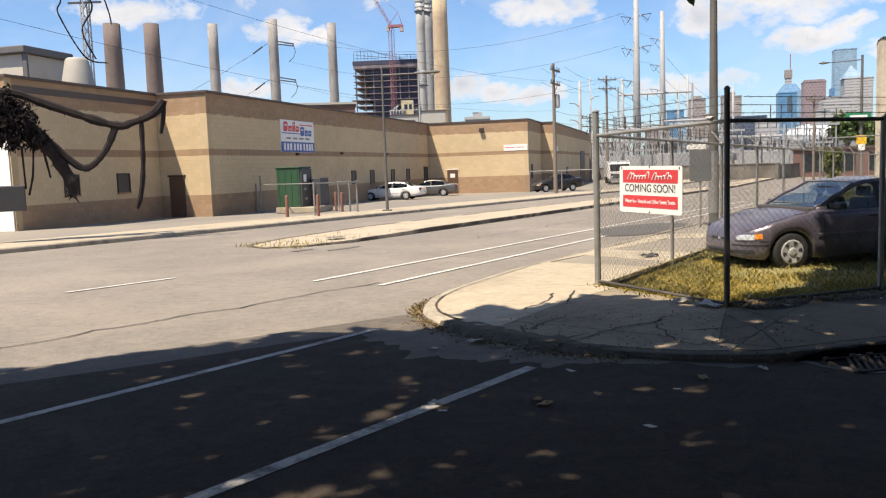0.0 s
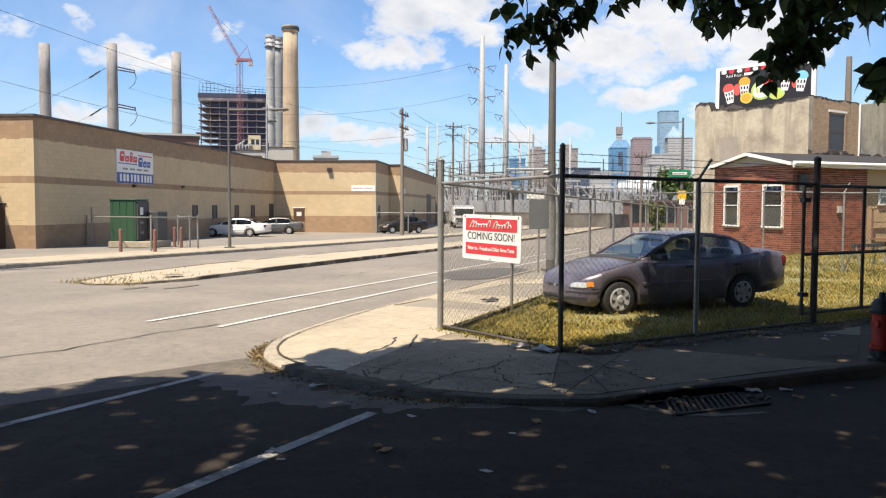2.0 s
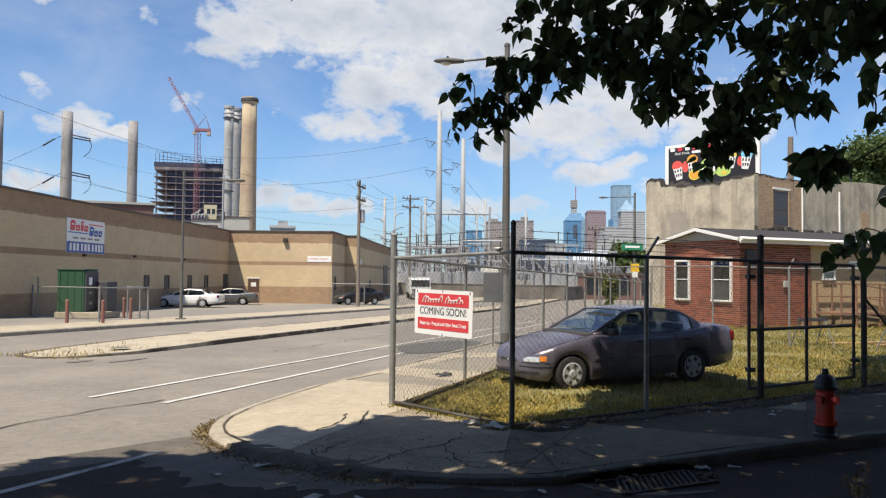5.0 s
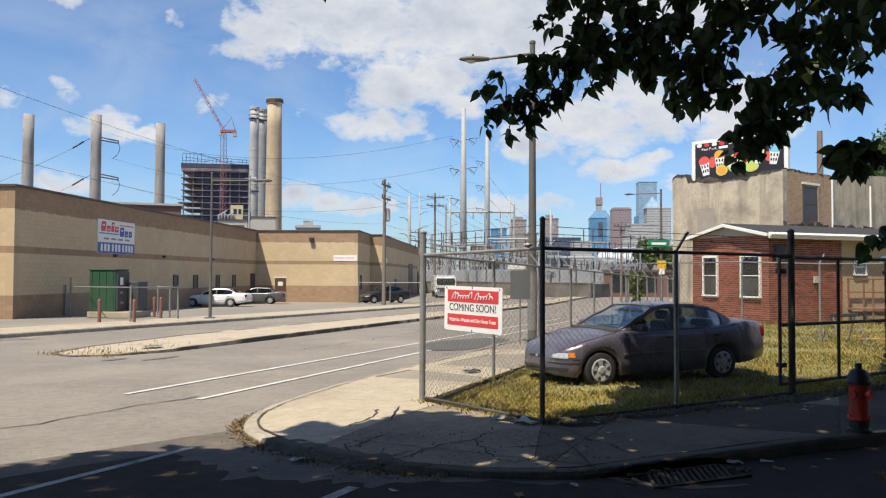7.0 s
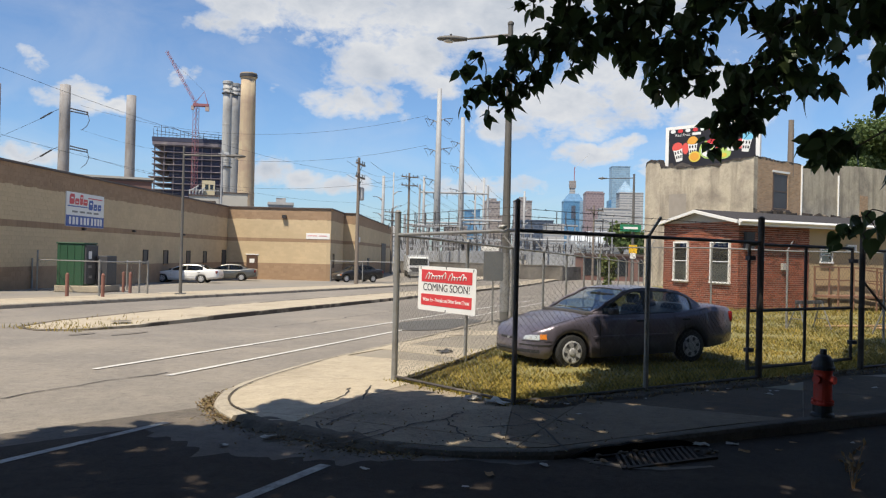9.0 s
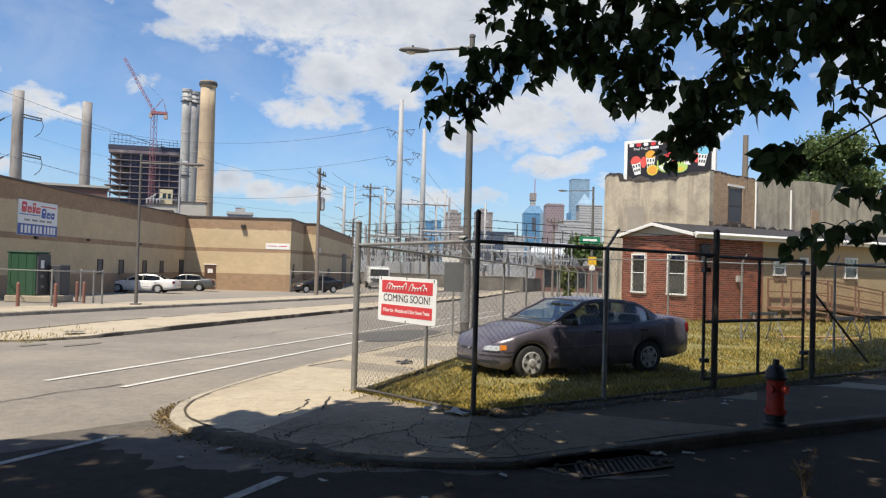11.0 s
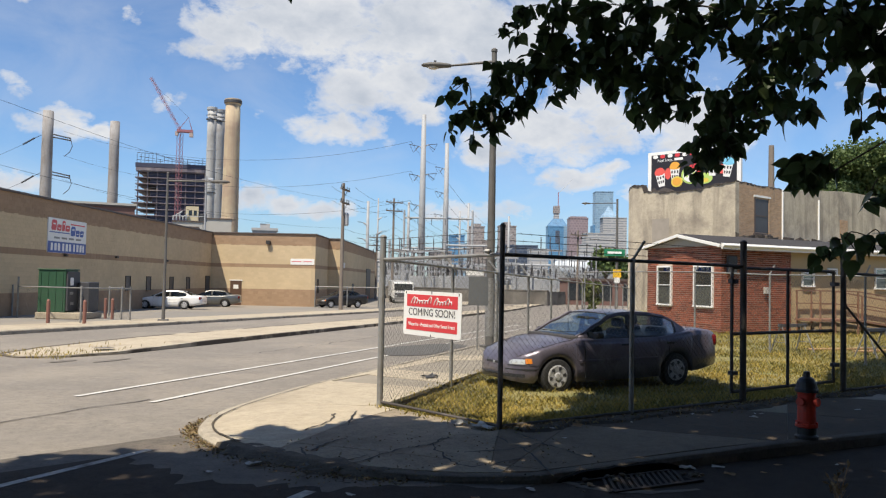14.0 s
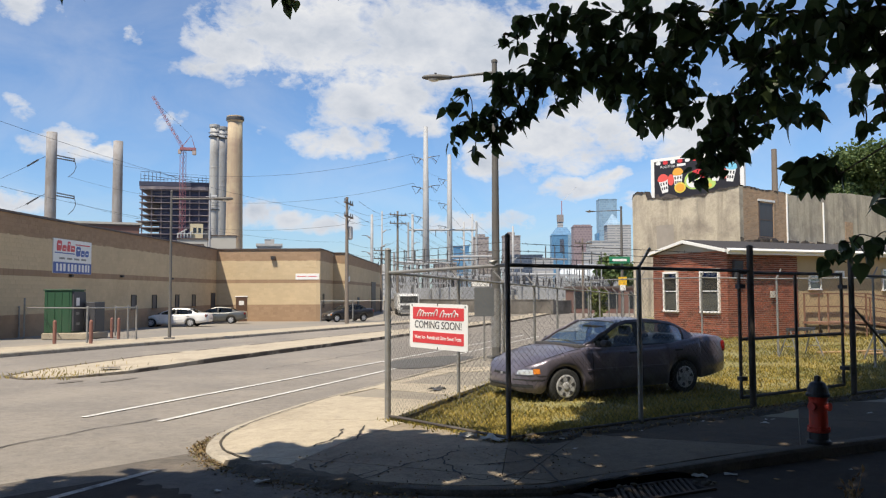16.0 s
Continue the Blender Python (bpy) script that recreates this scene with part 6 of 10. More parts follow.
for u in (17.36, 20.8, 25.2, 28.9):
    slit_window(2, u, 1.1, 0.7, 0.85)
slit_window(2, 33.8, 0.9, 1.0, 1.5)
for u in (2.95, 6.1):
    slit_window(0, u, 1.37, 0.75, 0.75)
for i, u, w, h in ((1, 0.85, 0.8, 1.95), (3, 2.14, 0.95, 2.05)):
    on_wall(i, u, h / 2 - 0.68 + (0.32 if i == 1 else 0), w, h, 0.03, DOOR_BROWN, "door", warehouse, "brown steel personnel door")
    on_wall(i, u, h - 0.66 + (0.32 if i == 1 else 0), w + 0.14, 0.08, 0.05, WHITE if i == 3 else FRAME_DARK, "door_frame", warehouse)
on_wall(3, 2.14, 0.85, 0.42, 0.34, 0.012, WHITE, "door_notice", warehouse, "white paper notice", 0.03)
on_wall(3, 7.68, 3.04, 2.0, 0.5, 0.03, WHITE, "wall_board", warehouse, "white lettered board")
for k, (u, w) in enumerate(((7.2, 0.8), (8.1, 0.7))):
    on_wall(3, u, 3.06, w, 0.05, 0.008, RED_SIGN, "small_print_bar", warehouse, "", 0.03)
on_wall(3, 4.8, 4.62, 0.35, 0.3, 0.3, FRAME_DARK, "floodlight", warehouse, "dark wall floodlight")
on_wall(4, 1.6, 1.0, 0.8, 1.2, 0.03, GLASS_DARK, "window", warehouse)
on_wall(6, 10.3, 0.3, 1.6, 1.8, 0.05, FRAME_DARK, "loading_door", warehouse, "dark loading door")
on_wall(6, 26.0, 1.1, 5.0, 3.8, 0.05, FRAME_DARK, "loading_door", warehouse, "dark loading door")
on_wall(6, 3.0, 3.0, 0.9, 0.5, 0.03, WHITE, "wall_board", warehouse)
for u, v in ((9.0, 2.6), (15.4, 2.7), (24, 2.7)):
    on_wall(2, u, v, 0.22, 0.12, 0.16, FRAME_DARK, "wall_lamp", warehouse)

# company board on the long wall
board = thing("company_sign", "white company sign board with red, blue and number panel", "sign")
bmx, _ = wall_pose(PLAN[2], PLAN[3])
BU = 9.2


def on_board(name, u0, u1, v0, v1, mat, depth=0.008, label=""):
    ob = part(name, boxed((BU + u0 * 1.4, -0.05 - depth, 3.57 + v0 * 1.05), (BU + u1 * 1.4, -0.05, 3.57 + v1 * 1.05)), mat, board, label)
    ob.matrix_basis = bmx


part_panel = part("panel", boxed((BU - 2.1, -0.05, 2.70), (BU + 2.1, -0.002, 4.46)), WHITE, board, "white sign panel")
part_panel.matrix_basis = bmx


def mark(u0, u1, v0, v1, mat, lean, slot, label):
    """One leaning block of a name mark, with a pale slot through its middle."""
    bm = bmesh.new()
    x0, x1, z0, z1 = BU + u0 * 1.4, BU + u1 * 1.4, 3.57 + v0 * 1.05, 3.57 + v1 * 1.05
    c = 0.16 * min(x1 - x0, z1 - z0)
    outline = [(x0 + c, z0), (x1 - c, z0), (x1, z0 + c), (x1, z1 - c), (x1 - c, z1), (x0 + c, z1), (x0, z1 - c), (x0, z0 + c)]
    rows = [[bm.verts.new((x + lean * (z - z0), y, z)) for x, z in outline] for y in (-0.058, -0.05)]
    bm.faces.new(rows[0])
    for i in range(8):
        bm.faces.new((rows[0][i], rows[1][i], rows[1][(i + 1) % 8], rows[0][(i + 1) % 8]))
    bmesh.ops.recalc_face_normals(bm, faces=bm.faces)
    part("name_mark", bm, mat, board, label).matrix_basis = bmx
    zc = z0 + (z1 - z0) * slot
    xm = (x0 + x1) / 2 + lean * (zc - z0)
    part("mark_slot", boxed((xm - 0.24 * (x1 - x0), -0.061, zc - 0.07 * (z1 - z0)), (xm + 0.24 * (x1 - x0), -0.0585, zc + 0.07 * (z1 - z0))), WHITE, board).matrix_basis = bmx


on_board("blue_band", -1.5, 1.5, -0.82, -0.28, BLUE_SIGN, 0.006, "dark blue band")
for u0, u1, v1, slot in ((-1.28, -0.92, 0.76, 0.62), (-0.86, -0.55, 0.56, 0.4), (-0.49, -0.27, 0.76, 0.72), (-0.22, 0.10, 0.56, 0.55)):
    mark(u0, u1, 0.26, v1, RED_SIGN, 0.12, slot, "red name mark drawn as leaning blocks")
for u0, u1, v1, slot in ((0.2, 0.55, 0.55, 0.66), (0.61, 0.9, 0.38, 0.4), (0.96, 1.24, 0.38, 0.5)):
    mark(u0, u1, 0.06, v1, BLUE_SIGN, 0.12, slot, "blue name mark drawn as leaning blocks")
on_board("name_stripe", 0.18, 1.36, 0.61, 0.665, RED_SIGN, 0.008)
on_board("name_stripe", -1.4, 0.12, 0.14, 0.19, BLUE_SIGN, 0.008)
for u in (-0.85, -0.28, 0.28, 0.85):
    on_board("small_print_bar", u - 0.2, u + 0.2, -0.14, -0.05, GALV, 0.008)
for k, u0 in enumerate((-1.28, -1.02, -0.76, -0.42, -0.16, 0.10, 0.44, 0.70, 0.96, 1.20)):
    on_board("number_bar", u0, u0 + (0.17 if k % 3 else 0.14), -0.72, -0.36, WHITE, 0.01, "white number drawn as a bar")

# long low brick building and plant on the roof line behind
def block_house(name, cx, cy, w, d, z0, z1, turn, mat, label, cat="building"):
    ob = thing(name, label, cat, "", "", cx, cy, 0, turn)
    part("wall", boxed((-w / 2, -d / 2, z0), (w / 2, d / 2, z1 - 0.3)), mat, ob)
    part("roof", boxed((-w / 2 - 0.2, -d / 2 - 0.2, z1 - 0.3), (w / 2 + 0.2, d / 2 + 0.2, z1)), COPING, ob)
    return ob


# white painted neighbour beyond the warehouse
neighbour = thing("white_building", "white painted building beside the warehouse", "building")
m, length = wall_pose((-30, 33.6), (-15.45, 29.35))
w = part("wall", boxed((0, -0.08, -1), (length, -0.01, 4.9)), WHITE, neighbour)
w.matrix_basis = m
w = part("blue_sign", boxed((length - 2.6, -0.12, 3.0), (length - 0.5, -0.08, 3.6)), BLUE_SIGN, neighbour, "blue and white sign")
w.matrix_basis = m
# rooftop units over the left wing
PALE_PANEL = material("pale_sheet_metal", (0.50, 0.465, 0.40), 0.6, 0.1, 1.0, 0.1, 20.0, second=(0.44, 0.40, 0.34), second_scale=0.5)
DARK_FLUE_PAINT = material("grey_tank_paint", (0.36, 0.34, 0.30), 0.7, 0.15, 1.0, 0.1, 20.0)
HOOD_GREY = material("weathered_grey_hood", (0.12, 0.115, 0.115), 0.6, 0.2, 2.0)
unit = thing("rooftop_unit", "pale sheet-metal rooftop plant with a dark hood", "rooftop plant", "", "", -23.3, 40.5, ROOF - 0.75, -14)
for k in range(3):
    part("casing", boxed((-5 + 2.9 * k, 0, 0), (-2.2 + 2.9 * k, 3, 3.05), bevel=0.04), PALE_PANEL, unit)
part("hood", boxed((-5.2, -0.3, 3.05), (3.9, 3.2, 3.4), bevel=0.05), HOOD_GREY, unit, "dark grey hood")
for k in range(4):
    part("rib", boxed((-5.1 + 2.9 * k, -0.12, 0), (-4.85 + 2.9 * k, 0.0, 3.05)), HOOD_GREY, unit)
part("flange", boxed((-5, -0.06, 1.9), (3.6, 0.0, 2.0)), HOOD_GREY, unit)
bm = bmesh.new()
tube(bm, [(5.3, 1.6, 0), (5.3, 1.6, 1.2), (5.3, 1.6, 2.75), (5.3, 1.6, 2.9)], [0.9, 0.88, 0.55, 0.45], 28)
part("tank", bm, DARK_FLUE_PAINT, unit, "grey round tank", smooth=True)

# ---- power station ----
def chimney(x, y, z0, top_z, r0, r1, mat, label, rings=0, lip=True):
    ob = thing("chimney", label, "chimney", "power station chimneys", "", x, y, z0)
    h = top_z - z0
    part("shaft", tubed([(0, 0, h * k / 6) for k in range(7)], [r0 + (r1 - r0) * k / 6 for k in range(7)], 24), mat, ob, smooth=True)
    if lip:
        part("lip", lathe([(r1 * 1.02, h - r1 * 0.9), (r1 * 1.16, h - r1 * 0.6), (r1 * 1.16, h - 0.1), (r1 * 1.0, h + 0.02), (r1 * 0.8, h + 0.02)], 24), DARK_STEEL if lip == 2 else mat, ob, "crown of the chimney")
    for k in range(rings):
        zz = h * (0.35 + 0.6 * k / max(1, rings - 1))
        rr = r0 + (r1 - r0) * zz / h
        part("band", lathe([(rr * 1.0, zz), (rr * 1.03, zz + 0.1), (rr * 1.03, zz + 0.5), (rr, zz + 0.6)], 24), mat, ob)
    return ob


def lattice(bm, a, b, w, step, r):
    a, b = Vector(a), Vector(b)
    d = (b - a).normalized()
    s = d.orthogonal().normalized()
    u = d.cross(s)
    corners = [(s + u) * w, (s - u) * w, (-s - u) * w, (-s + u) * w]
    for c in corners:
        tube(bm, [a + c, b + c], r, 4, False)
    n = max(1, int((b - a).length / step))
    for i in range(n):
        p, q = a.lerp(b, i / n), a.lerp(b, (i + 1) / n)
        for j in range(4):
            tube(bm, [p + corners[j], q + corners[(j + 1) % 4]], r * 0.7, 3, False)


def galleried(ob, r, h):
    """A gallery with a rail round a chimney."""
    part("gallery", lathe([(r, h - 0.3), (r + 0.45, h - 0.25), (r + 0.45, h), (r, h)], 20), DARK_STEEL, ob)
    part("gallery_rail", tubed([((r + 0.45) * math.cos(a * math.pi / 10), (r + 0.45) * math.sin(a * math.pi / 10), h + 1.1) for a in range(21)], 0.06, 4), DARK_STEEL, ob)


GREY_STACK = streak(material("stained_grey_stack", (0.29, 0.28, 0.275), 0.85, 0.25, 0.4, 0.2, 5.0, second=(0.20, 0.17, 0.155), second_scale=0.25, second_at=(0.45, 0.7)), (0.16, 0.14, 0.13), 0.7, 0.8, 0.05)
BROWN_STACK = streak(material("sooty_brown_stack", (0.15, 0.115, 0.105), 0.85, 0.25, 0.4, 0.2, 5.0, second=(0.09, 0.072, 0.072), second_scale=0.2), (0.20, 0.16, 0.145), 0.5, 0.9, 0.03)
FLUE_GREY = streak(material("dull_grey_flue", (0.36, 0.365, 0.365), 0.6, 0.18, 0.5, 0.1, 8.0, second=(0.25, 0.245, 0.24), second_scale=0.25), (0.2, 0.19, 0.18), 0.5, 0.9, 0.04)
DARK_FLUE = material("dull_dark_flue", (0.26, 0.27, 0.285), 0.6, 0.15, 0.6, 0.1, 10.0, second=(0.19, 0.18, 0.18), second_scale=0.3)
streak(STACK_TAN, (0.27, 0.20, 0.16), 0.6, 0.7, 0.03)
c = chimney(1.82, 259.99, -1, 57.45, 2.8, 2.25, STACK_TAN, "tall tan brick power station chimney", 1, True)
part("dark_rim", lathe([(2.4, 56.9), (2.75, 57.1), (2.75, 57.9), (2.5, 58.2)], 24), DARK_STEEL, c, "sooty dark rim")
c = chimney(-4.57, 271.96, -1, 56.87, 1.55, 1.45, FLUE_GREY, "slim pale steel chimney with a gallery", 4)
galleried(c, 1.45, 54)
galleried(c, 1.45, 30)
c = chimney(-2.11, 279.99, -1, 57.87, 1.75, 1.6, DARK_FLUE, "slim dull steel chimney with a gallery", 3)
galleried(c, 1.6, 55)
for q in (Vector((-31.64, 253.03, 46.71)), Vector((-46.22, 235.51, 45.25)), Vector((-62.34, 231.76, 43.86))):
    chimney(q.x, q.y, -1, q.z, 1.55, 1.35, GREY_STACK, "stained grey steel power station chimney", 0, False)
for q in (Vector((-61.67, 179.83, 34.82)), Vector((-63.73, 163.11, 31.99))):
    chimney(q.x, q.y, -1, q.z, 2.0, 1.6, BROWN_STACK, "sooty dark brown power station chimney", 0, False)
c = thing("lattice_mast", "slim lattice mast with crossbars", "mast", "", "", -46.61, 110.70, -1)
bm = bmesh.new()
lattice(bm, (0, 0, 0), (0, 0, 36), 0.42, 1.6, 0.09)
part("mast", bm, POLE_STEEL, c)
for z in (26, 29, 32):
    part("crossbar", boxed((-2.2, -0.12, z), (2.2, 0.12, z + 0.25)), DARK_STEEL, c)

# long brick plant buildings that show over the roof
BEIGE = material("beige_cab_paint", (0.52, 0.45, 0.30), 0.6, 0.1, 1.0)
PLANT_BRICK = material("dull_red_plant_brick", (0.17, 0.095, 0.08), 0.9, 0.15, 0.5, 0.2, 5.0)
PLANT_PALE = material("pale_plant_cladding", (0.42, 0.40, 0.36), 0.8, 0.15, 0.2, 0.1, 4.0, second=(0.27, 0.25, 0.23), second_scale=0.1)
q = Vector((-23.2, 148.2, 13.1))
ob = block_house("plant_building", q.x, q.y, 16.0, 14, -1, q.z, 8, PLANT_BRICK, "dull red brick power station building")
part("parapet", boxed((-8.3, -7.3, q.z), (8.3, -6.8, q.z + 0.35)), PLANT_PALE, ob, "pale parapet edge")
q = Vector((-1.88, 234.99, 17.6))
block_house("plant_building", q.x, q.y, 8, 14, -1, q.z, 0, PLANT_PALE, "pale clad power station building")
q = Vector((-8.42, 209.83, 15.2))
ob = block_house("plant_building", q.x, q.y, 7.0, 8, -1, q.z, 0, PLANT_PALE, "beige clad boiler house with rooftop cab")
part("cab", boxed((-0.6, -3.2, q.z), (2.4, -0.4, q.z + 3.6)), BEIGE, ob, "beige rooftop cab")
part("cab_window", boxed((0.1, -3.26, q.z + 1.4), (0.9, -3.2, q.z + 2.6)), GLASS_DARK, ob)
part("cab_window", boxed((1.3, -3.26, q.z + 1.4), (2.0, -3.2, q.z + 2.6)), GLASS_DARK, ob)
part("tank", boxed((2.7, -3.0, q.z), (4.4, -1.0, q.z + 1.9), bevel=0.1), DARK_STEEL, ob, "dark rooftop tank")
for k in range(5):
    part("duct", tubed([(-3.4 + 0.75 * k, -3.6, q.z - 0.2), (-3.4 + 0.75 * k, -3.6, q.z + 0.9 + 0.5 * (k % 3)), (-2.9 + 0.75 * k, -3.6, q.z + 1.2 + 0.5 * (k % 3))], 0.22, 6), POLE_STEEL, ob)
part("walkway_rail", tubed([(-3.6, -4.1, q.z + 1.1), (3.6, -4.1, q.z + 1.1)], 0.09, 4), STEEL_PALE, ob)
q = Vector((-11.39, 189.66, 12.6))
block_house("plant_building", q.x, q.y, 12, 8, -1, q.z, 0, PLANT_PALE, "low pale roofed plant building")
# slim lamp mast rising behind the warehouse roof
mast = thing("lamp_mast", "slim grey steel mast with a small floodlight", "street lamp", "", "", -2.13, 98.0, -0.9)
part("pole", tubed([(0, 0, 0), (0, 0, 14.3)], [0.16, 0.10], 8), POLE_STEEL, mast)
part("floodlight", boxed((0.2, -0.3, 13.75), (0.8, 0.1, 14.05), bevel=0.05), STEEL_PALE, mast)
part("bracket", tubed([(-0.5, 0, 13.9), (0.6, 0, 13.9)], 0.05, 6), POLE_STEEL, mast)

# ---- tower under construction with its crane ----
SLAB = material("raw_concrete_slab", (0.38, 0.31, 0.29), 0.9, 0.2, 0.3, 0.1, 3.0)
NETTING = material("dark_scaffold_netting", (0.045, 0.05, 0.085), 0.9, 0.4, 0.6, 0.2, 4.0)
RUST = material("red_crane_paint", (0.28, 0.11, 0.13), 0.6, 0.2, 1.0)
FLOOR_EDGE = material("raw_dark_floor_edge", (0.14, 0.122, 0.145), 0.9, 0.3, 0.5, 0.1, 4.0, second=(0.28, 0.245, 0.24), second_scale=0.15)
tower = thing("unfinished_tower", "concrete tower under construction with open floors", "building", "", "", -23.6, 419.25, -4.4, -4)
TW, TD = 15.9, 14.0
for k in range(17):
    z = 7.2 + 3.02 * k
    left = -TW - (random.uniform(0.0, 1.0) if k != 11 else 2.0)
    pale = k < 7
    part("floor_slab", boxed((left, -TD, z), (TW, TD, z + 0.40)), FLOOR_EDGE if not pale else SLAB, tower)
    for c in range(8):
        x = -TW + 0.6 + c * (2 * TW - 1.2) / 7
        part("column", boxed((x - 0.28, -TD + 0.7, z + 0.40), (x + 0.28, -TD + 1.2, z + 3.02)), SLAB if pale else FLOOR_EDGE, tower)
    # the open west end lets the sky through; the rest is curtained
    if not pale:
        part("safety_net", boxed((-TW + random.uniform(4.0, 10.0), -TD + 1.4, z + 0.40), (TW - 0.4, -TD + 1.6, z + 3.02)), NETTING, tower, "dark navy safety net")
    else:
        part("core_wall", boxed((-TW + 12, -TD + 6.0, z + 0.40), (TW - 2, TD - 4, z + 3.02)), FLOOR_EDGE, tower)
    part("slab_rail", tubed([(left, -TD, z + 1.5), (-TW + 12, -TD, z + 1.5)], 0.09, 4), DARK_STEEL, tower)
part("podium", boxed((-TW, -TD, -0.2), (TW, TD, 7.21)), SLAB, tower)
part("screen", boxed((-TW - 0.6, -TD - 0.6, 57.6), (TW + 0.4, TD, 59.6)), NETTING, tower, "dark safety screen")
part("screen_lower", boxed((-TW - 0.4, -TD - 0.5, 56.0), (TW + 0.2, -TD, 57.5)), FLOOR_EDGE, tower, "dusty lower screen")
for k in range(19):
    x = -TW + k * (2 * TW / 18)
    if random.random() < 0.8:
        top = (64.4 if x < -6 else 62.6) + random.uniform(-1.0, 0.5)
        part("upright", tubed([(x, -TD, 59), (x, -TD, top)], 0.13, 4), DARK_STEEL, tower)
for x0, z0, x1, z1 in ((-TW, 64.4, -7.0, 64.1), (-TW + 1, 62.6, TW * 0.55, 59.9), (-7.0, 64.1, 2.0, 61.4), (-3.0, 62.9, TW, 61.6), (-TW, 61.0, -4.0, 60.6), (4.0, 61.0, TW, 60.5)):
    part("rail", tubed([(x0, -TD, z0), (x1, -TD, z1)], 0.14, 4), DARK_STEEL, tower)
crane = thing("tower_crane", "red and white luffing tower crane", "crane", "", "", -21.0, 399.5, -3.6, -4)
CW = 1.1


bm = bmesh.new()
lattice(bm, (0, 0, 0), (0, 0, 74.3), CW * 0.9, 2.6, 0.11)
part("mast", bm, RUST, crane)
bm = bmesh.new()
lattice(bm, (0, 0, 74.3), (-14.1, 0, 98.8), 0.5, 2.2, 0.085)
part("jib", bm, RUST, crane)
part("machine_deck", boxed((-1.4, -1.4, 73.4), (5.8, 1.4, 74.6)), RUST, crane)
part("counterweight", boxed((4.3, -1.3, 71.4), (5.9, 1.3, 73.6)), SLAB, crane)
part("a_frame", tubed([(-1, 0, 74.4), (3.6, 0, 80.6), (5.4, 0, 74.4)], 0.2, 4), RUST, crane)
part("luffing_rope", tubed([(3.6, 0, 80.6), (-12.0, 0, 95.2)], 0.06, 4, False), DARK_STEEL, crane)
part("cab", boxed((-2.2, -1.1, 71.7), (-0.8, 0.5, 73.6)), SLAB, crane)

# ---- skyline ----
def facade_material(name, glass, frame_col, w, h, gap, rough=0.25):
    m = block_material(name, glass, frame_col, w, h, rough, gap, 0.1, 0.15)
    m.node_tree.nodes[m["bsdf"]].inputs["Roughness"].default_value = rough
    for l in list(m.node_tree.links):
        if l.to_socket.name == "Roughness":
            m.node_tree.links.remove(l)
    return m


BLUE_GLASS = facade_material("blue_tower_glass", (0.075, 0.20, 0.36), (0.11, 0.25, 0.41), 4.0, 4.0, 0.4, 0.45)
PALE_GLASS = facade_material("pale_tower_glass", (0.20, 0.32, 0.44), (0.27, 0.38, 0.48), 6.0, 4.0, 0.4, 0.45)
# pink granite greyed towards blue, with distance haze put into the colour
RED_TOWER = facade_material("pink_granite_tower", (0.19, 0.15, 0.17), (0.26, 0.205, 0.22), 5.0, 4.0, 1.2, 0.6)
PALE_TOWER = facade_material("pale_concrete_tower", (0.20, 0.22, 0.25), (0.38, 0.38, 0.38), 40.0, 4.0, 1.6, 0.6)
BROWN_TOWER = facade_material("brown_tower_block", (0.15, 0.14, 0.15), (0.28, 0.25, 0.24), 5.0, 3.5, 1.4, 0.6)
DARK_TOWER = facade_material("dark_glass_block", (0.05, 0.07, 0.11), (0.10, 0.12, 0.16), 5.0, 3.5, 0.7, 0.4)


def tower_block(x, y, top, w, d, mat, label, turn=-20, crown=(), bands=True):
    """A distant office tower; crown: extra tiers of (width share, rise)."""
    ob = thing("office_tower", label, "office tower", "city skyline", "", x, y, -1, turn)
    part("shaft", boxed((-w / 2, -d / 2, 0), (w / 2, d / 2, top + 1)), mat, ob)
    z = top + 1
    for share, rise in crown:
        part("tier", boxed((-w / 2 * share, -d / 2 * share, z), (w / 2 * share, d / 2 * share, z + rise)), mat, ob)
        z += rise
    part("parapet", boxed((-w / 2 - 0.5, -d / 2 - 0.5, top + 0.2), (w / 2 + 0.5, d / 2 + 0.5, top + 1.6)), mat, ob)
    return ob


t = tower_block(669.59, 1342.26, 170.16, 32, 30, PALE_GLASS, "tall blue glass skyscraper with a notch", -16, ())
part("side_face", boxed((4, -15.4, 0), (16.4, -15, 128)), BLUE_GLASS, t)
part("notch", boxed((6, -15.9, 84), (16.8, -15.4, 118)), DARK_TOWER, t, "dark notch in the facade")
part("lower_tier", boxed((-20, -14, 0), (-12, 14, 110)), BLUE_GLASS, t)
t = tower_block(554.56, 1285.48, 99.29, 34, 30, BLUE_GLASS, "blue glass skyscraper with a chamfered crown", -16, ())
bm = bmesh.new()
za = 99.29 + 1.6
lo = [bm.verts.new((x, y, za)) for x, y in ((-17, -15), (17, -15), (17, 15), (-17, 15))]
hi = [bm.verts.new((x, y, za + 13)) for x, y in ((-7, -9), (9, -9), (9, 9), (-7, 9))]
bm.faces.new(hi)
for i in range(4):
    bm.faces.new((lo[i], lo[(i + 1) % 4], hi[(i + 1) % 4], hi[i]))
part("crown", bm, BLUE_GLASS, t)
part("dark_bay", boxed((-4, -15.5, za - 30), (3, -15, za - 8)), DARK_TOWER, t, "dark glazed bay")
part("light_fin", boxed((10, -15.6, 0), (17.2, -15, za)), PALE_GLASS, t)
t = tower_block(544.81, 1180.33, 105.44, 29, 28, RED_TOWER, "square pinkish granite tower in the city", -16, ((0.9, 3),))
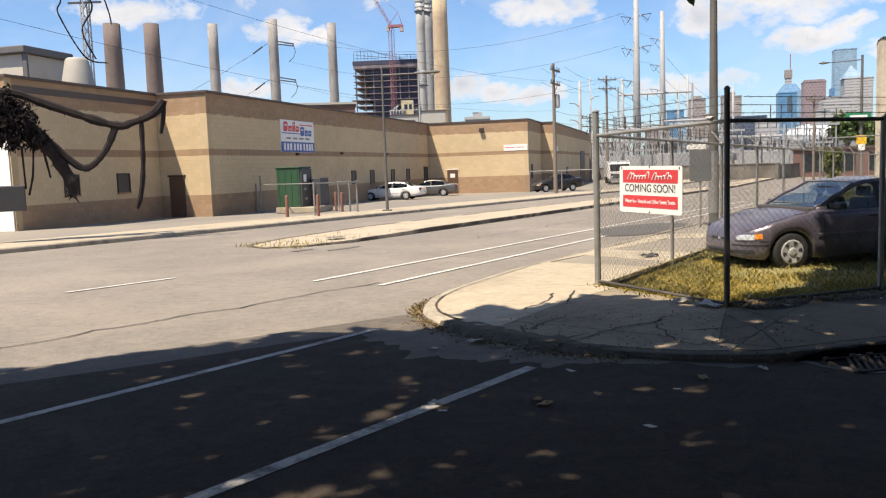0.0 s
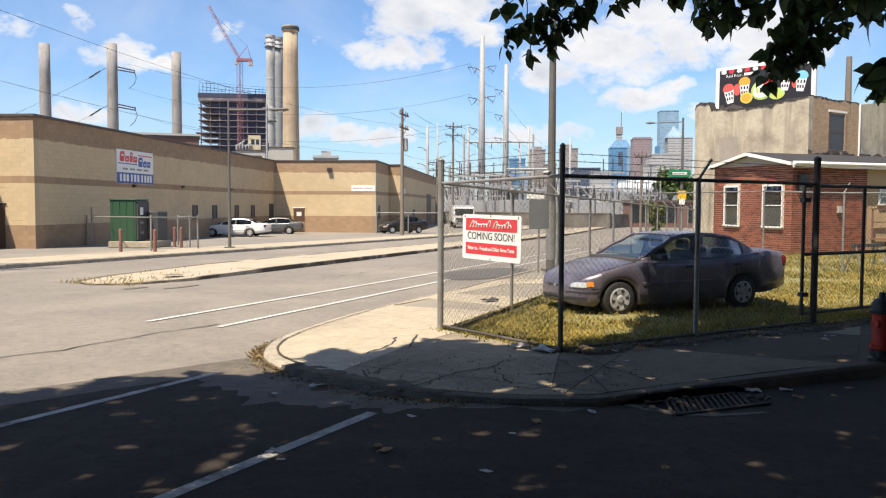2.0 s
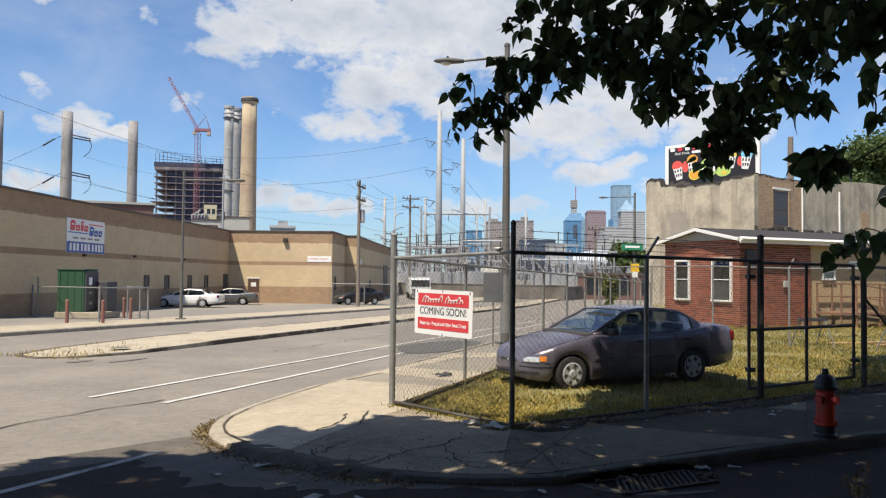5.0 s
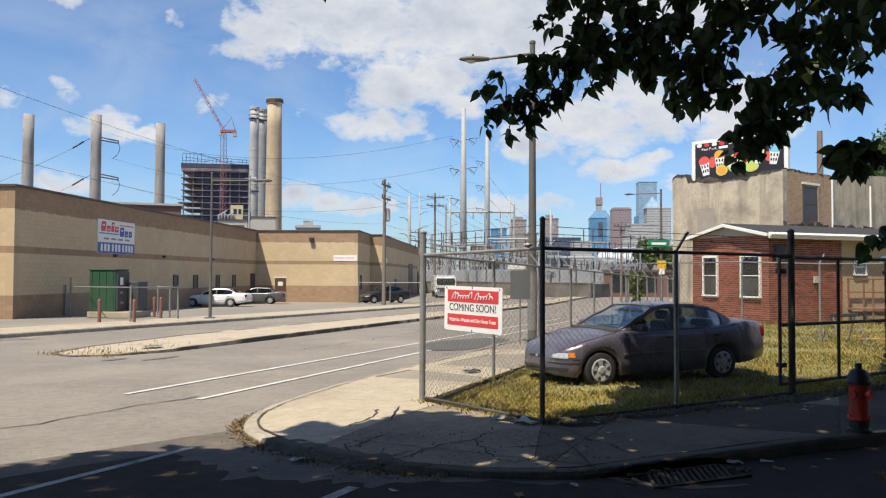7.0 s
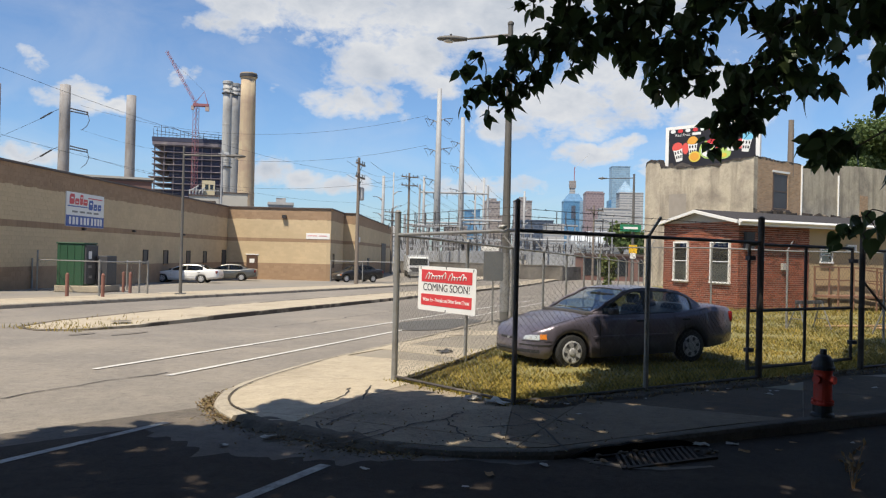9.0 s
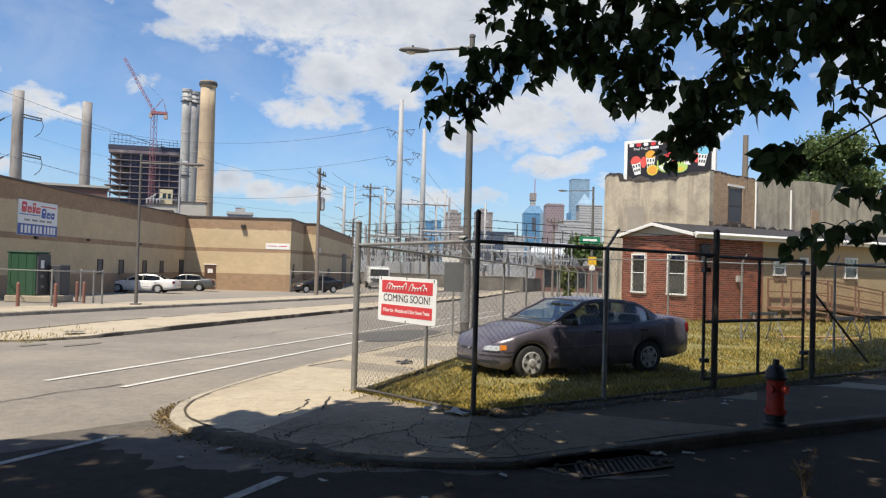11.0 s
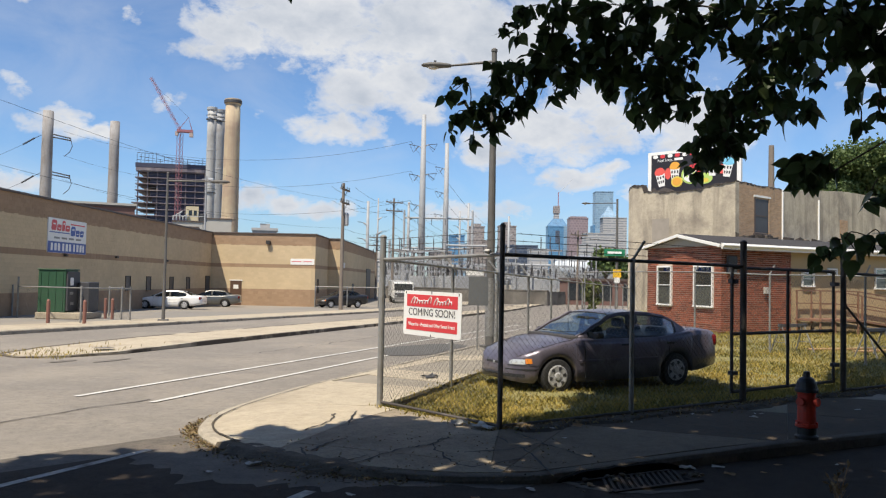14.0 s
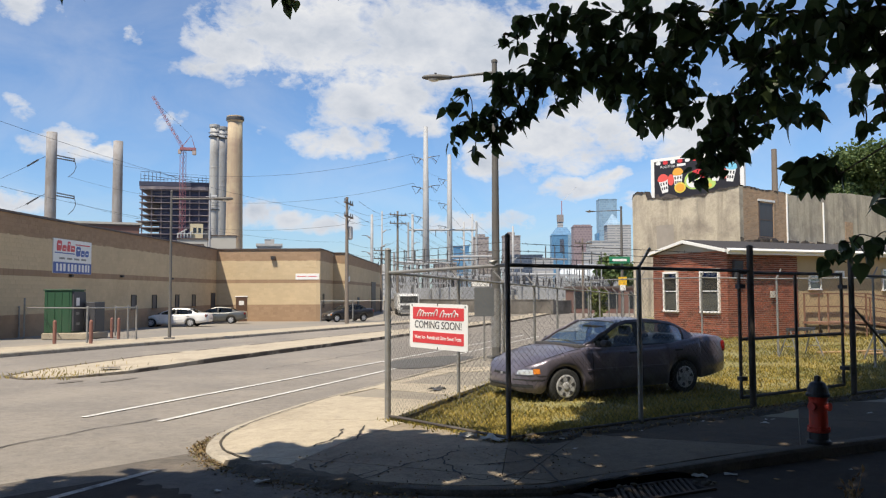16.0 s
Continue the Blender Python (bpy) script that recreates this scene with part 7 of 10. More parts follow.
t = tower_block(617.80, 1200.34, 110.43, 38, 30, PALE_TOWER, "pale office tower with a pyramid top", -16, ())
bm = bmesh.new()
bmesh.ops.create_cone(bm, segments=4, radius1=19, radius2=0.5, depth=20, matrix=Matrix.Translation((-8, 0, 110.43 + 11)) @ pose(0, 0, 0, 0, 0, 45))
part("pyramid", bm, PALE_GLASS, t)
t = tower_block(529.84, 1076.69, 75.63, 42, 30, PALE_TOWER, "pale banded office block in the city", -14, ())
t = tower_block(573.47, 1331.78, 129.93, 9, 9, PALE_TOWER, "unfinished concrete tower core topped by a crane", -16, ())
zt = 129.93
part("safety_netting", boxed((-5.5, -5.5, zt - 2), (5.5, 5.5, zt + 11)), BROWN_TOWER, t, "dark red netted upper floors")
part("crane_mast", tubed([(3, 0, zt + 11), (3, 0, zt + 36)], 0.9, 4), RUST, t)
part("crane_jib", tubed([(3, 0, zt + 34), (30, 0, zt + 62)], 0.45, 4), STEEL_PALE, t)
t = tower_block(318.68, 841.69, 42.76, 38, 20, DARK_TOWER, "low dark glass office block", -14, ())
t = tower_block(322.17, 893.70, 67.65, 20, 18, BROWN_TOWER, "brown apartment tower in the city", -14, ((0.4, 5),))
t = tower_block(302.85, 953.04, 69.85, 20, 18, BROWN_TOWER, "brown apartment tower in the city", -14, ((0.6, 4),))
t = tower_block(311.76, 929.09, 51.30, 14, 18, BROWN_TOWER, "brown apartment block in the city", -14, ())
t = tower_block(252.09, 863.97, 52.95, 17, 18, BLUE_GLASS, "blue glass office block in the city", -14, ())
t = tower_block(248.99, 823.17, 42.23, 8, 18, PALE_GLASS, "pale glass office block in the city", -14, ())
t = tower_block(318.97, 787.88, 36.87, 20, 16, PALE_TOWER, "low pale block in the city", -14, ())
t = tower_block(426.39, 904.54, 49.71, 14, 16, PALE_TOWER, "low pale block in the city", -14, ())
t = tower_block(209.00, 772.22, 30.95, 22, 16, BROWN_TOWER, "low brown block in the city", -14, ())
t = tower_block(144.71, 684.88, 18.84, 30, 16, PALE_TOWER, "low pale block in the city", -14, ())
t = tower_block(20.57, 419.50, 26.09, 12, 10, PALE_TOWER, "low pale rooftop far behind the warehouse", -4, ((0.4, 3),))
# white domed hall
bm = bmesh.new()
bmesh.ops.create_uvsphere(bm, u_segments=24, v_segments=12, radius=1, matrix=Matrix.Translation((0, 0, 0)) @ Matrix.Diagonal((15, 10, 6.0, 1)))
hall = thing("domed_hall", "white low domed hall roof", "building", "", "", 162.0, 344.5, 8.94, -15)
DOME = material("pale_dome_sheet", (0.46, 0.50, 0.54), 0.5, 0.08, 0.3, 0.1, 2.0)
FAR_HALL = material("grey_hall_cladding", (0.26, 0.27, 0.28), 0.8, 0.15, 0.3, 0.1, 3.0)
part("dome", bm, DOME, hall, smooth=True)
part("wall", boxed((-15, -6, -12), (15, 6, 0.2)), FAR_HALL, hall)

# ---- transmission line and substation ----
def insulator(bm, a, b, r=0.16):
    a, b = Vector(a), Vector(b)
    n = 9
    tube(bm, [a.lerp(b, k / (2 * n)) for k in range(2 * n + 1)], [r if k % 2 else r * 0.4 for k in range(2 * n + 1)], 6)


def monopole(x, y, top, r0, r1, arms, label, arm_len=3.0, turn=0):
    ob = thing("transmission_pole", label, "pylon", "transmission poles", "", x, y, -1, turn)
    part("shaft", tubed([(0, 0, 0), (0, 0, top * 0.5), (0, 0, top + 1)], [r0, (r0 + r1) / 2, r1], 12), POLE_STEEL, ob, smooth=True)
    for z, s in arms:
        part("arm", tubed([(0, 0, z - 0.6), (s * arm_len, 0, z)], [0.22, 0.1], 6), POLE_STEEL, ob)
        bm = bmesh.new()
        if r0 < 0.6:
            insulator(bm, (s * arm_len, 0, z), (s * (arm_len + 1.0), 0, z + 0.1), 0.07)
            part("insulator", bm, DARK_STEEL, ob)
            continue
        insulator(bm, (s * arm_len, 0, z), (s * (arm_len + 2.2), 0, z + 0.3), 0.11)
        insulator(bm, (s * arm_len, 0, z), (s * (arm_len + 1.2), -1.5, z - 1.4), 0.11)
        part("insulator", bm, DARK_STEEL, ob)
        part("jumper", tubed([(s * (arm_len + 2.2), 0, z + 0.3), (s * (arm_len + 1.2), 0, z - 1.6), (s * arm_len, 0, z - 0.2)], 0.05, 4, False), DARK_STEEL, ob)
    return ob


tp1 = Vector((45.17, 184.55, 41.11))
tp2 = Vector((61.27, 221.69, 41.30))
monopole(tp1.x, tp1.y, tp1.z, 0.95, 0.52, ((34.5, -1), (27.5, -1), (20.5, -1), (35, 1), (28, 1)), "tall pale steel transmission pole", 1.2)
monopole(tp2.x, tp2.y, tp2.z, 1.0, 0.55, ((35, -1), (28, -1), (21.5, -1)), "tall pale steel transmission pole", 1.2)
for q, r, kk in ((Vector((44.32, 195.03, 21.18)), 0.4, 1), (Vector((61.63, 200.75, 22.17)), 0.35, -1), (Vector((65.59, 209.99, 21.29)), 0.3, 1), (Vector((25.82, 147.76, 16.25)), 0.35, -1), (Vector((31.36, 167.08, 18.93)), 0.2, 1), (Vector((61.39, 169.21, 16.42)), 0.3, 1), (Vector((59.52, 201.39, 20.11)), 0.3, -1)):
    monopole(q.x, q.y, q.z, r, r * 0.7, ((q.z - 3, kk), (q.z - 6, kk)), "slim grey substation pole", 0.9)


def gantry(x, y, w, h, label, turn=0, levels=(1.0,), r=0.3):
    ob = thing("substation_gantry", label, "gantry", "substation gantries", "", x, y, -1, turn)
    for s in (-1, 1):
        part("leg", tubed([(s * w / 2, 0, 0), (s * w / 2, 0, h + 1.5)], [r * 1.1, r * 0.8], 10), POLE_STEEL, ob)
    for lv in levels:
        part("beam", tubed([(-w / 2, 0, h * lv - 0.4), (w / 2, 0, h * lv - 0.4)], r * 0.75, 8), POLE_STEEL, ob)
        for k in range(4):
            x0 = -w / 2 + w * (k + 1) / 5
            bm = bmesh.new()
            insulator(bm, (x0, 0, h * lv - 0.6), (x0, 0, h * lv - 2.0), 0.12)
            part("insulator", bm, DARK_STEEL, ob)
    return ob


q = Vector((51.55, 193.24, 17.68))
gantry(q.x, q.y, 17, q.z + 1, "grey tubular steel substation gantry", -14, (1.0, 0.6))
q = Vector((37.23, 155.61, 8.06))
gantry(q.x, q.y, 11, q.z + 1, "grey tubular steel substation gantry", -10, (1.0, 0.55))
q = Vector((50.13, 162.44, 9.67))
gantry(q.x, q.y, 10, q.z + 1, "grey tubular steel substation gantry", -18, (1.0, 0.6))
q = Vector((54.08, 139.91, 5.37))
gantry(q.x, q.y, 10, q.z + 1, "grey tubular steel substation gantry", -22, (1.0, 0.6))
q = Vector((28.46, 137.08, 5.28))
gantry(q.x, q.y, 7, q.z + 1, "grey tubular steel substation gantry", -8, (1.0,))
# transformers and bus gear behind the wall
for k in range(64):
    a, d = random.uniform(11.5, 26), random.uniform(103, 155)
    gx, gy = math.sin(radians(a)) * d, math.cos(radians(a)) * d
    kind_ = k % 3
    ob = thing("switchgear", "grey substation switchgear on a steel stand", "switchgear", "substation switchgear", "", gx, gy, -0.95, random.uniform(-30, 10))
    if kind_ == 0:
        part("tank", boxed((-1.2, -0.8, 0.8), (1.2, 0.8, 3.4), bevel=0.08), POLE_STEEL, ob)
        for s in (-0.8, 0, 0.8):
            bm = bmesh.new()
            insulator(bm, (s, 0, 3.4), (s * 1.3, 0, 5.0), 0.18)
            part("bushing", bm, DARK_STEEL, ob)
        part("plinth", boxed((-1.4, -1, 0), (1.4, 1, 0.8)), CONCRETE, ob)
    else:
        h = random.uniform(2.6, 7.0)
        for s in (-1.3, 1.3):
            part("leg", boxed((s - 0.06, -0.06, 0), (s + 0.06, 0.06, h)), POLE_STEEL, ob)
        part("beam", boxed((-1.7, -0.12, h), (1.7, 0.12, h + 0.25)), POLE_STEEL, ob)
        for s in (-1.3, 0, 1.3):
            bm = bmesh.new()
            insulator(bm, (s, 0, h + 0.25), (s, 0, h + 1.9), 0.1)
            part("insulator", bm, DARK_STEEL, ob)
# long low wall and fence on the far side of the street
FAR_WALL = material("grey_yard_wall", (0.19, 0.172, 0.15), 0.95, 0.2, 0.8, 0.3, 6.0, second=(0.10, 0.09, 0.078), second_scale=0.35, second_at=(0.45, 0.65))
m, length = wall_pose((20.56, 106.02), (35.51, 84.87))
ob = tagged(part("wall_yard", boxed((0, 0, -1.5), (length, 0.3, 0.75)), FAR_WALL), "long grey concrete yard wall along the substation", "wall", kind="structure")
ob.matrix_basis = m
cap = part("wall_cap", boxed((0, -0.08, 0.75), (length, 0.38, 0.85)), FAR_WALL, ob)
m2, length2 = wall_pose((35.51, 84.87), (54.76, 106.78))
ob = tagged(part("wall_yard_2", boxed((0, 0, -1.5), (length2, 0.3, 0.7)), FAR_WALL), "grey concrete yard wall further down the street", "wall", kind="structure")
ob.matrix_basis = m2

# ---- timber utility poles and wires ----
def utility_pole(x, y, z, top, label, arms=2, r=0.16, turn=30, kit=True):
    ob = thing("utility_pole", label, "utility pole", "timber poles", "", x, y, z, turn)
    h = top - z
    part("pole", tubed([(0, 0, -0.2), (0, 0, h)], [r, r * 0.65], 10), WOODPOLE, ob)
    for k in range(arms):
        zz = h - 0.5 - 1.0 * k
        part("crossarm", boxed((-1.15, -0.2, zz - 0.06), (1.15, -0.08, zz + 0.06)), WOODPOLE, ob)
        for s in (-1.05, -0.5, 0.5, 1.05):
            bm = bmesh.new()
            insulator(bm, (s, -0.14, zz + 0.06), (s, -0.14, zz + 0.28), 0.05)
            part("insulator", bm, DARK_STEEL, ob)
        part("brace", tubed([(-0.6, -0.14, zz), (0, -0.1, zz - 0.5), (0.6, -0.14, zz)], 0.02, 4), DARK_STEEL, ob)
    if kit:
        part("transformer", tubed([(0.35, -0.1, h - 3.2), (0.35, -0.1, h - 3.1), (0.35, -0.1, h - 2.3), (0.35, -0.1, h - 2.2)], [0.2, 0.26, 0.26, 0.15], 12), STEEL_PALE, ob, "grey pole transformer")
        part("cut_out", tubed([(-0.5, -0.2, h - 1.9), (-0.6, -0.2, h - 2.5)], 0.05, 6), DARK_STEEL, ob)
    return ob


up1 = Vector((8.60, 60.39, 8.89))
utility_pole(up1.x, up1.y, gz(up1.x, up1.y) + 0.13, up1.z, "weathered timber utility pole with short crossarms", 2, 0.16, 66, True)
up2 = Vector((19.29, 93.02, 11.32))
utility_pole(up2.x, up2.y, -0.9, up2.z, "weathered timber utility pole with crossarms", 2, 0.17, 20, False)
up3 = Vector((18.33, 98.31, 7.39))
utility_pole(up3.x, up3.y, -0.9, up3.z, "weathered timber utility pole", 2, 0.15, 20)
up4 = Vector((33.53, 72.64, 6.93))
utility_pole(up4.x, up4.y, -0.9, up4.z, "distant timber utility pole", 1, 0.13, 20, False)
up0 = Vector((-12.55, 22.35, 9.6))
utility_pole(up0.x, up0.y, gz(up0.x, up0.y), up0.z, "timber utility pole carrying the street's wires")
CABLE = material("black_cable", (0.03, 0.03, 0.032), 0.6, 0.1, 3.0, 0.0)


def cable(a, b, sag, r, label="black overhead cable sagging between poles"):
    a, b = Vector(a), Vector(b)
    pts = [a.lerp(b, k / 16) - Vector((0, 0, sag * 4 * (k / 16) * (1 - k / 16))) for k in range(17)]
    return tagged(part("overhead_cable", tubed(pts, r, 4, False), CABLE), label, "cable", "overhead cables")


for dz, dx in ((-1.3, 0.5), (-3.4, 0.0)):
    cable((up0.x + dx, up0.y, up0.z + dz), (up1.x + dx, up1.y, up1.z + dz), 0.9, 0.007)
for dz, dx in ((-0.3, -0.9), (-0.3, 0.9), (-1.3, -0.9), (-1.3, 0.5), (-3.4, 0.0), (-4.2, 0.0)):
    cable((up1.x + dx, up1.y, up1.z + dz), (up2.x + dx, up2.y, up2.z + dz), 0.7, 0.011)
    cable((up2.x + dx, up2.y, up2.z + dz), (60 + dx, 190, 11 + dz), 1.2, 0.015)
for k, zz in enumerate((34.5, 27.5, 20.5)):
    st3 = Vector((-46.22, 235.51, 45.25))
    cable((tp1.x - 3.0, tp1.y, zz), (st3.x + 4, st3.y, 40 - 6.5 * k), 6.0, 0.035, "long high-voltage line over the power station")
    cable((tp1.x - 3.0, tp1.y, zz), (tp2.x - 3.0, tp2.y, zz + 0.5), 1.5, 0.03, "high-voltage line between steel poles")
    cable((tp2.x - 3.0, tp2.y, zz), (150, 420, 30 - 6 * k), 5, 0.04, "high-voltage line running to the city")
# brackets with insulators on the power station masts
for q in (Vector((-45.97, 234.54, 38.80)), Vector((-45.87, 234.56, 28.71))):
    ob = thing("line_bracket", "dark twin insulator strings with a cable loop on a chimney", "insulator", "line brackets", "", q.x + 1.4, q.y - 0.6, q.z)
    for dz in (0.0, -0.75):
        bm = bmesh.new()
        insulator(bm, (0, 0, dz), (4.4, -0.5, dz * 0.8 - 0.9), 0.24)
        part("string", bm, DARK_STEEL, ob)
    part("yoke", tubed([(4.4, -0.5, -0.7), (4.5, -0.5, -1.7)], 0.14, 6), DARK_STEEL, ob)
    part("loop", tubed([(4.5, -0.5, -1.4), (4.9, -0.5, -3.0), (4.3, -0.5, -4.6), (3.0, -0.4, -5.8)], 0.09, 5, False), DARK_STEEL, ob)
    ob = thing("line_bracket", "dark insulator string slanting from a chimney", "insulator", "line brackets", "", q.x - 1.4, q.y - 0.6, q.z - 0.4)
    part("link", tubed([(0, 0, 0), (-1.6, -0.1, -0.9)], 0.07, 5, False), DARK_STEEL, ob)
    bm = bmesh.new()
    insulator(bm, (-1.6, -0.1, -0.9), (-4.4, -0.3, -2.9), 0.30)
    part("string", bm, DARK_STEEL, ob)
for k, zz in enumerate((44, 33)):
    cable((-51.75, 233.7, 35.5 - 10.1 * k), (-130, 235, 3 - 8 * k), 3, 0.045, "high-voltage line over the power station")

# dead vine and torn cable hanging from the pole beside the warehouse
DEAD = material("dead_vine", (0.017, 0.012, 0.012), 0.98, 0.4, 8.0, 0.6, 30.0)
vine = thing("dead_vine", "black tangle of dead vine hanging from the pole", "vine")


def shaggy(name, pts, r, sides=7, rough=0.35, label=""):
    pts = smooth_line(pts, 8)
    radii = [r * (1 + rough * noise.noise(Vector(p) * 2.6) + 0.5 * rough * noise.noise(Vector(p) * 7)) for p in pts]
    bm = bmesh.new()
    tube(bm, pts, radii, sides)
    for p in pts:
        for _ in range(2):
            d = Vector((random.gauss(0, 1), random.gauss(0, 1), random.gauss(-0.5, 1))).normalized() * r * random.uniform(1.0, 1.7)
            tube(bm, [p, p + d], [r * 0.25, r * 0.05], 4, False)
    return part(name, bm, DEAD, vine, label)


P0 = Vector((up0.x, up0.y, 3.9))
shaggy("stem", [tuple(P0), (-11.78, 22.74, 4.03), (-10.92, 23.17, 3.68), (-9.47, 23.8, 3.13), (-8.96, 24.0, 3.2), (-8.43, 24.19, 3.44), (-8.11, 24.3, 3.83)], 0.12)
shaggy("stem", [(-11.7, 22.8, 3.5), (-11.35, 22.96, 3.1), (-10.81, 23.22, 2.41), (-10.24, 23.48, 1.91), (-9.73, 23.69, 2.35), (-9.4, 23.83, 3.08)], 0.10)
shaggy("stem", [(-8.74, 24.08, 3.23), (-8.77, 24.06, 1.99), (-8.87, 24.03, 1.16), (-9.0, 23.98, 0.7)], 0.075)
shaggy("stem", [(-8.11, 24.3, 3.8), (-8.16, 24.28, 3.3), (-8.24, 24.25, 2.89)], 0.06)
shaggy("stem", [(-12.3, 22.5, 3.7), (-11.7, 22.79, 3.49), (-11.35, 22.96, 3.0), (-10.95, 23.15, 2.3), (-10.6, 23.32, 1.57), (-10.56, 23.33, 1.16)], 0.17)
for pts in ([(-11.4, 22.94, 2.6), (-11.45, 22.9, 1.8), (-11.58, 22.85, 1.21)], [(-11.66, 22.81, 2.5), (-11.64, 22.82, 1.38)], [(-11.2, 23.03, 2.6), (-11.06, 23.1, 1.67)]):
    shaggy("tendril", pts, 0.03, 5)
for c, r in (((-11.95, 22.65, 3.75), 0.42), ((-11.62, 22.82, 3.3), 0.48), ((-11.85, 22.72, 2.85), 0.42), ((-11.3, 23.0, 2.75), 0.34), ((-12.2, 22.5, 3.3), 0.5)):
    c = Vector(c)
    verts, faces = [], []
    for _ in range(620):
        d = Vector((random.gauss(0, 1), random.gauss(0, 1), random.gauss(0, 1))).normalized()
        p = c + d * r * random.random() ** 0.5 * (1.0 + 0.5 * noise.noise(d * 2.2 + c))
        q = Euler((random.uniform(0, 6), random.uniform(0, 6), random.uniform(0, 6))).to_matrix()
        i, s = len(verts), random.uniform(0.07, 0.2)
        verts += [tuple(p + q @ (Vector(v) * s)) for v in ((-0.5, 0, 0), (0, 0.22, 0.1), (0.7, 0, -0.1), (0, -0.22, 0.1))]
        faces += [(i, i + 1, i + 2), (i, i + 2, i + 3)]
    me = bpy.data.meshes.new("thicket")
    me.from_pydata(verts, [], faces)
    me.materials.append(DEAD)
    ob = new("thicket", me)
    ob.parent, ob["label"], ob["kind"] = vine, "matted dead leaves", "stuff"
    bm = bmesh.new()
    for _ in range(26):
        d = Vector((random.gauss(0, 1), random.gauss(0, 1), random.gauss(0, 1))).normalized()
        tube(bm, [c - d * r * 0.4, c + d * r * 0.5 + Vector((0, 0, 0.1)), c + d * r * random.uniform(0.9, 1.4)], [0.03, 0.02, 0.006], 5, False)
    part("twig", bm, DEAD, vine)["kind"] = "stuff"
for pts in ([(-12.5, 22.4, 7.6), (-10.63, 23.3, 6.77), (-10.58, 23.33, 6.24), (-10.03, 23.57, 5.08), (-9.49, 23.79, 4.9)], [(-12.5, 22.4, 8.2), (-9.91, 23.62, 6.81), (-10.04, 23.56, 5.79), (-9.76, 23.68, 5.01)], [(-9.95, 23.6, 6.9), (-9.53, 23.77, 6.83), (-9.37, 23.84, 6.37), (-9.32, 23.86, 6.02)]):
    shaggy("runner", pts, 0.022, 5, 0.3)
cab = thing("pole_cabinet", "dark steel cabinet strapped to the utility pole", "cabinet", "", "", up0.x, up0.y, 0.78, 27)
part("box", boxed((0.12, -0.3, 0), (1.0, 0.3, 0.7), bevel=0.03), DARK_STEEL, cab)
part("strap", lathe([(0.19, 0.3), (0.2, 0.31), (0.2, 0.4), (0.19, 0.41)], 12), DARK_STEEL, cab)


# ---- yard before the warehouse ----
GREEN = material("dark_green_paint", (0.022, 0.075, 0.034), 0.5, 0.15, 1.5, 0.1, 30.0, second=(0.02, 0.07, 0.035), second_scale=0.8)


def yz(x, y):
    return gz(x, y) + 0.115


comp = thing("waste_compactor", "dark green steel waste compactor on a concrete plinth", "compactor", "", "", -6.55, 37.8, yz(-6.55, 37.8), -15.9)
part("plinth", boxed((-1.25, -0.1, 0), (0.75, 2.0, 0.28), bevel=0.03), CONCRETE, comp, "pale concrete plinth")
part("body", boxed((-1.2, 0.0, 0.28), (0.0, 1.2, 2.1), bevel=0.03), GREEN, comp)
part("lid", boxed((-1.24, -0.04, 2.1), (0.04, 1.24, 2.16), bevel=0.02), GREEN, comp)
part("control_panel", boxed((0.0, 0.04, 0.35), (0.08, 1.16, 2.05), bevel=0.01), DARK_STEEL, comp, "dark control panel")
for y0, z0 in ((0.25, 1.45), (0.25, 1.05), (0.3, 0.6)):
    part("notice", boxed((0.08, y0, z0), (0.086, y0 + 0.3, z0 + (0.34 if z0 > 1.4 else 0.12))), WHITE if z0 > 1.4 else GALV, comp)
part("feed_hopper", boxed((0.12, 0.9, 0.28), (0.62, 1.9, 1.6), bevel=0.03), DARK_STEEL, comp, "dark feed hopper")
for k in range(4):
    part("rib", boxed((-1.1 + 0.32 * k, -0.02, 0.32), (-1.06 + 0.32 * k, 0.0, 2.05)), GREEN, comp)
yard_fence = thing("yard_fence", "low grey chain-link enclosure round the compactor", "fence")
spots_f = [Vector((-9.3, 40.9)), Vector((-8.73, 39.3)), Vector((-5.32, 33.95)), Vector((-3.8, 36.67)), Vector((-4.33, 38.4)), Vector((-5.2, 41.2))]
for k, p in enumerate(spots_f):
    fence_post(yard_fence, p, yz(p.x, p.y), 1.78 if k == 1 else 1.42, 0.04)
for k in range(1, 5):
    a, b = spots_f[k], spots_f[k + 1]
    rail(yard_fence, a, b, yz(a.x, a.y) + 1.37, yz(b.x, b.y) + 1.37, 0.025)
    wires_part(a, b, yz(a.x, a.y) + 0.05, yz(b.x, b.y) + 0.05, 1.3, yard_fence, 0.14)
BOLLARD = material("rusty_red_bollard", (0.22, 0.10, 0.075), 0.8, 0.25, 5.0, 0.2, 30.0)
first = thing("bollard", "rusty red-brown steel pipe bollard", "bollard", "yard bollards", "", -6.42, 33.65, yz(-6.42, 33.65))
part("post", tubed([(0, 0, -0.1), (0, 0, 0.86), (0, 0, 0.92)], [0.068, 0.068, 0.03], 12), BOLLARD, first)
for x, y in ((-5.08, 33.3), (-5.06, 38.9), (-4.66, 38.0)):
    copy_thing(first, pose(x, y, yz(x, y)))
BLACK_PAINT = car_paint("black_car_paint", (0.02, 0.02, 0.022), 0.3, None, 0.2, 0.6)
m_w = pose(-3.35, 56.6, gz(-3, 57) + 0.12, 0, 0, 166)
sedan(m_w, WHITE_PAINT, "clean white sedan parked before the warehouse", 0.88, 1.04)
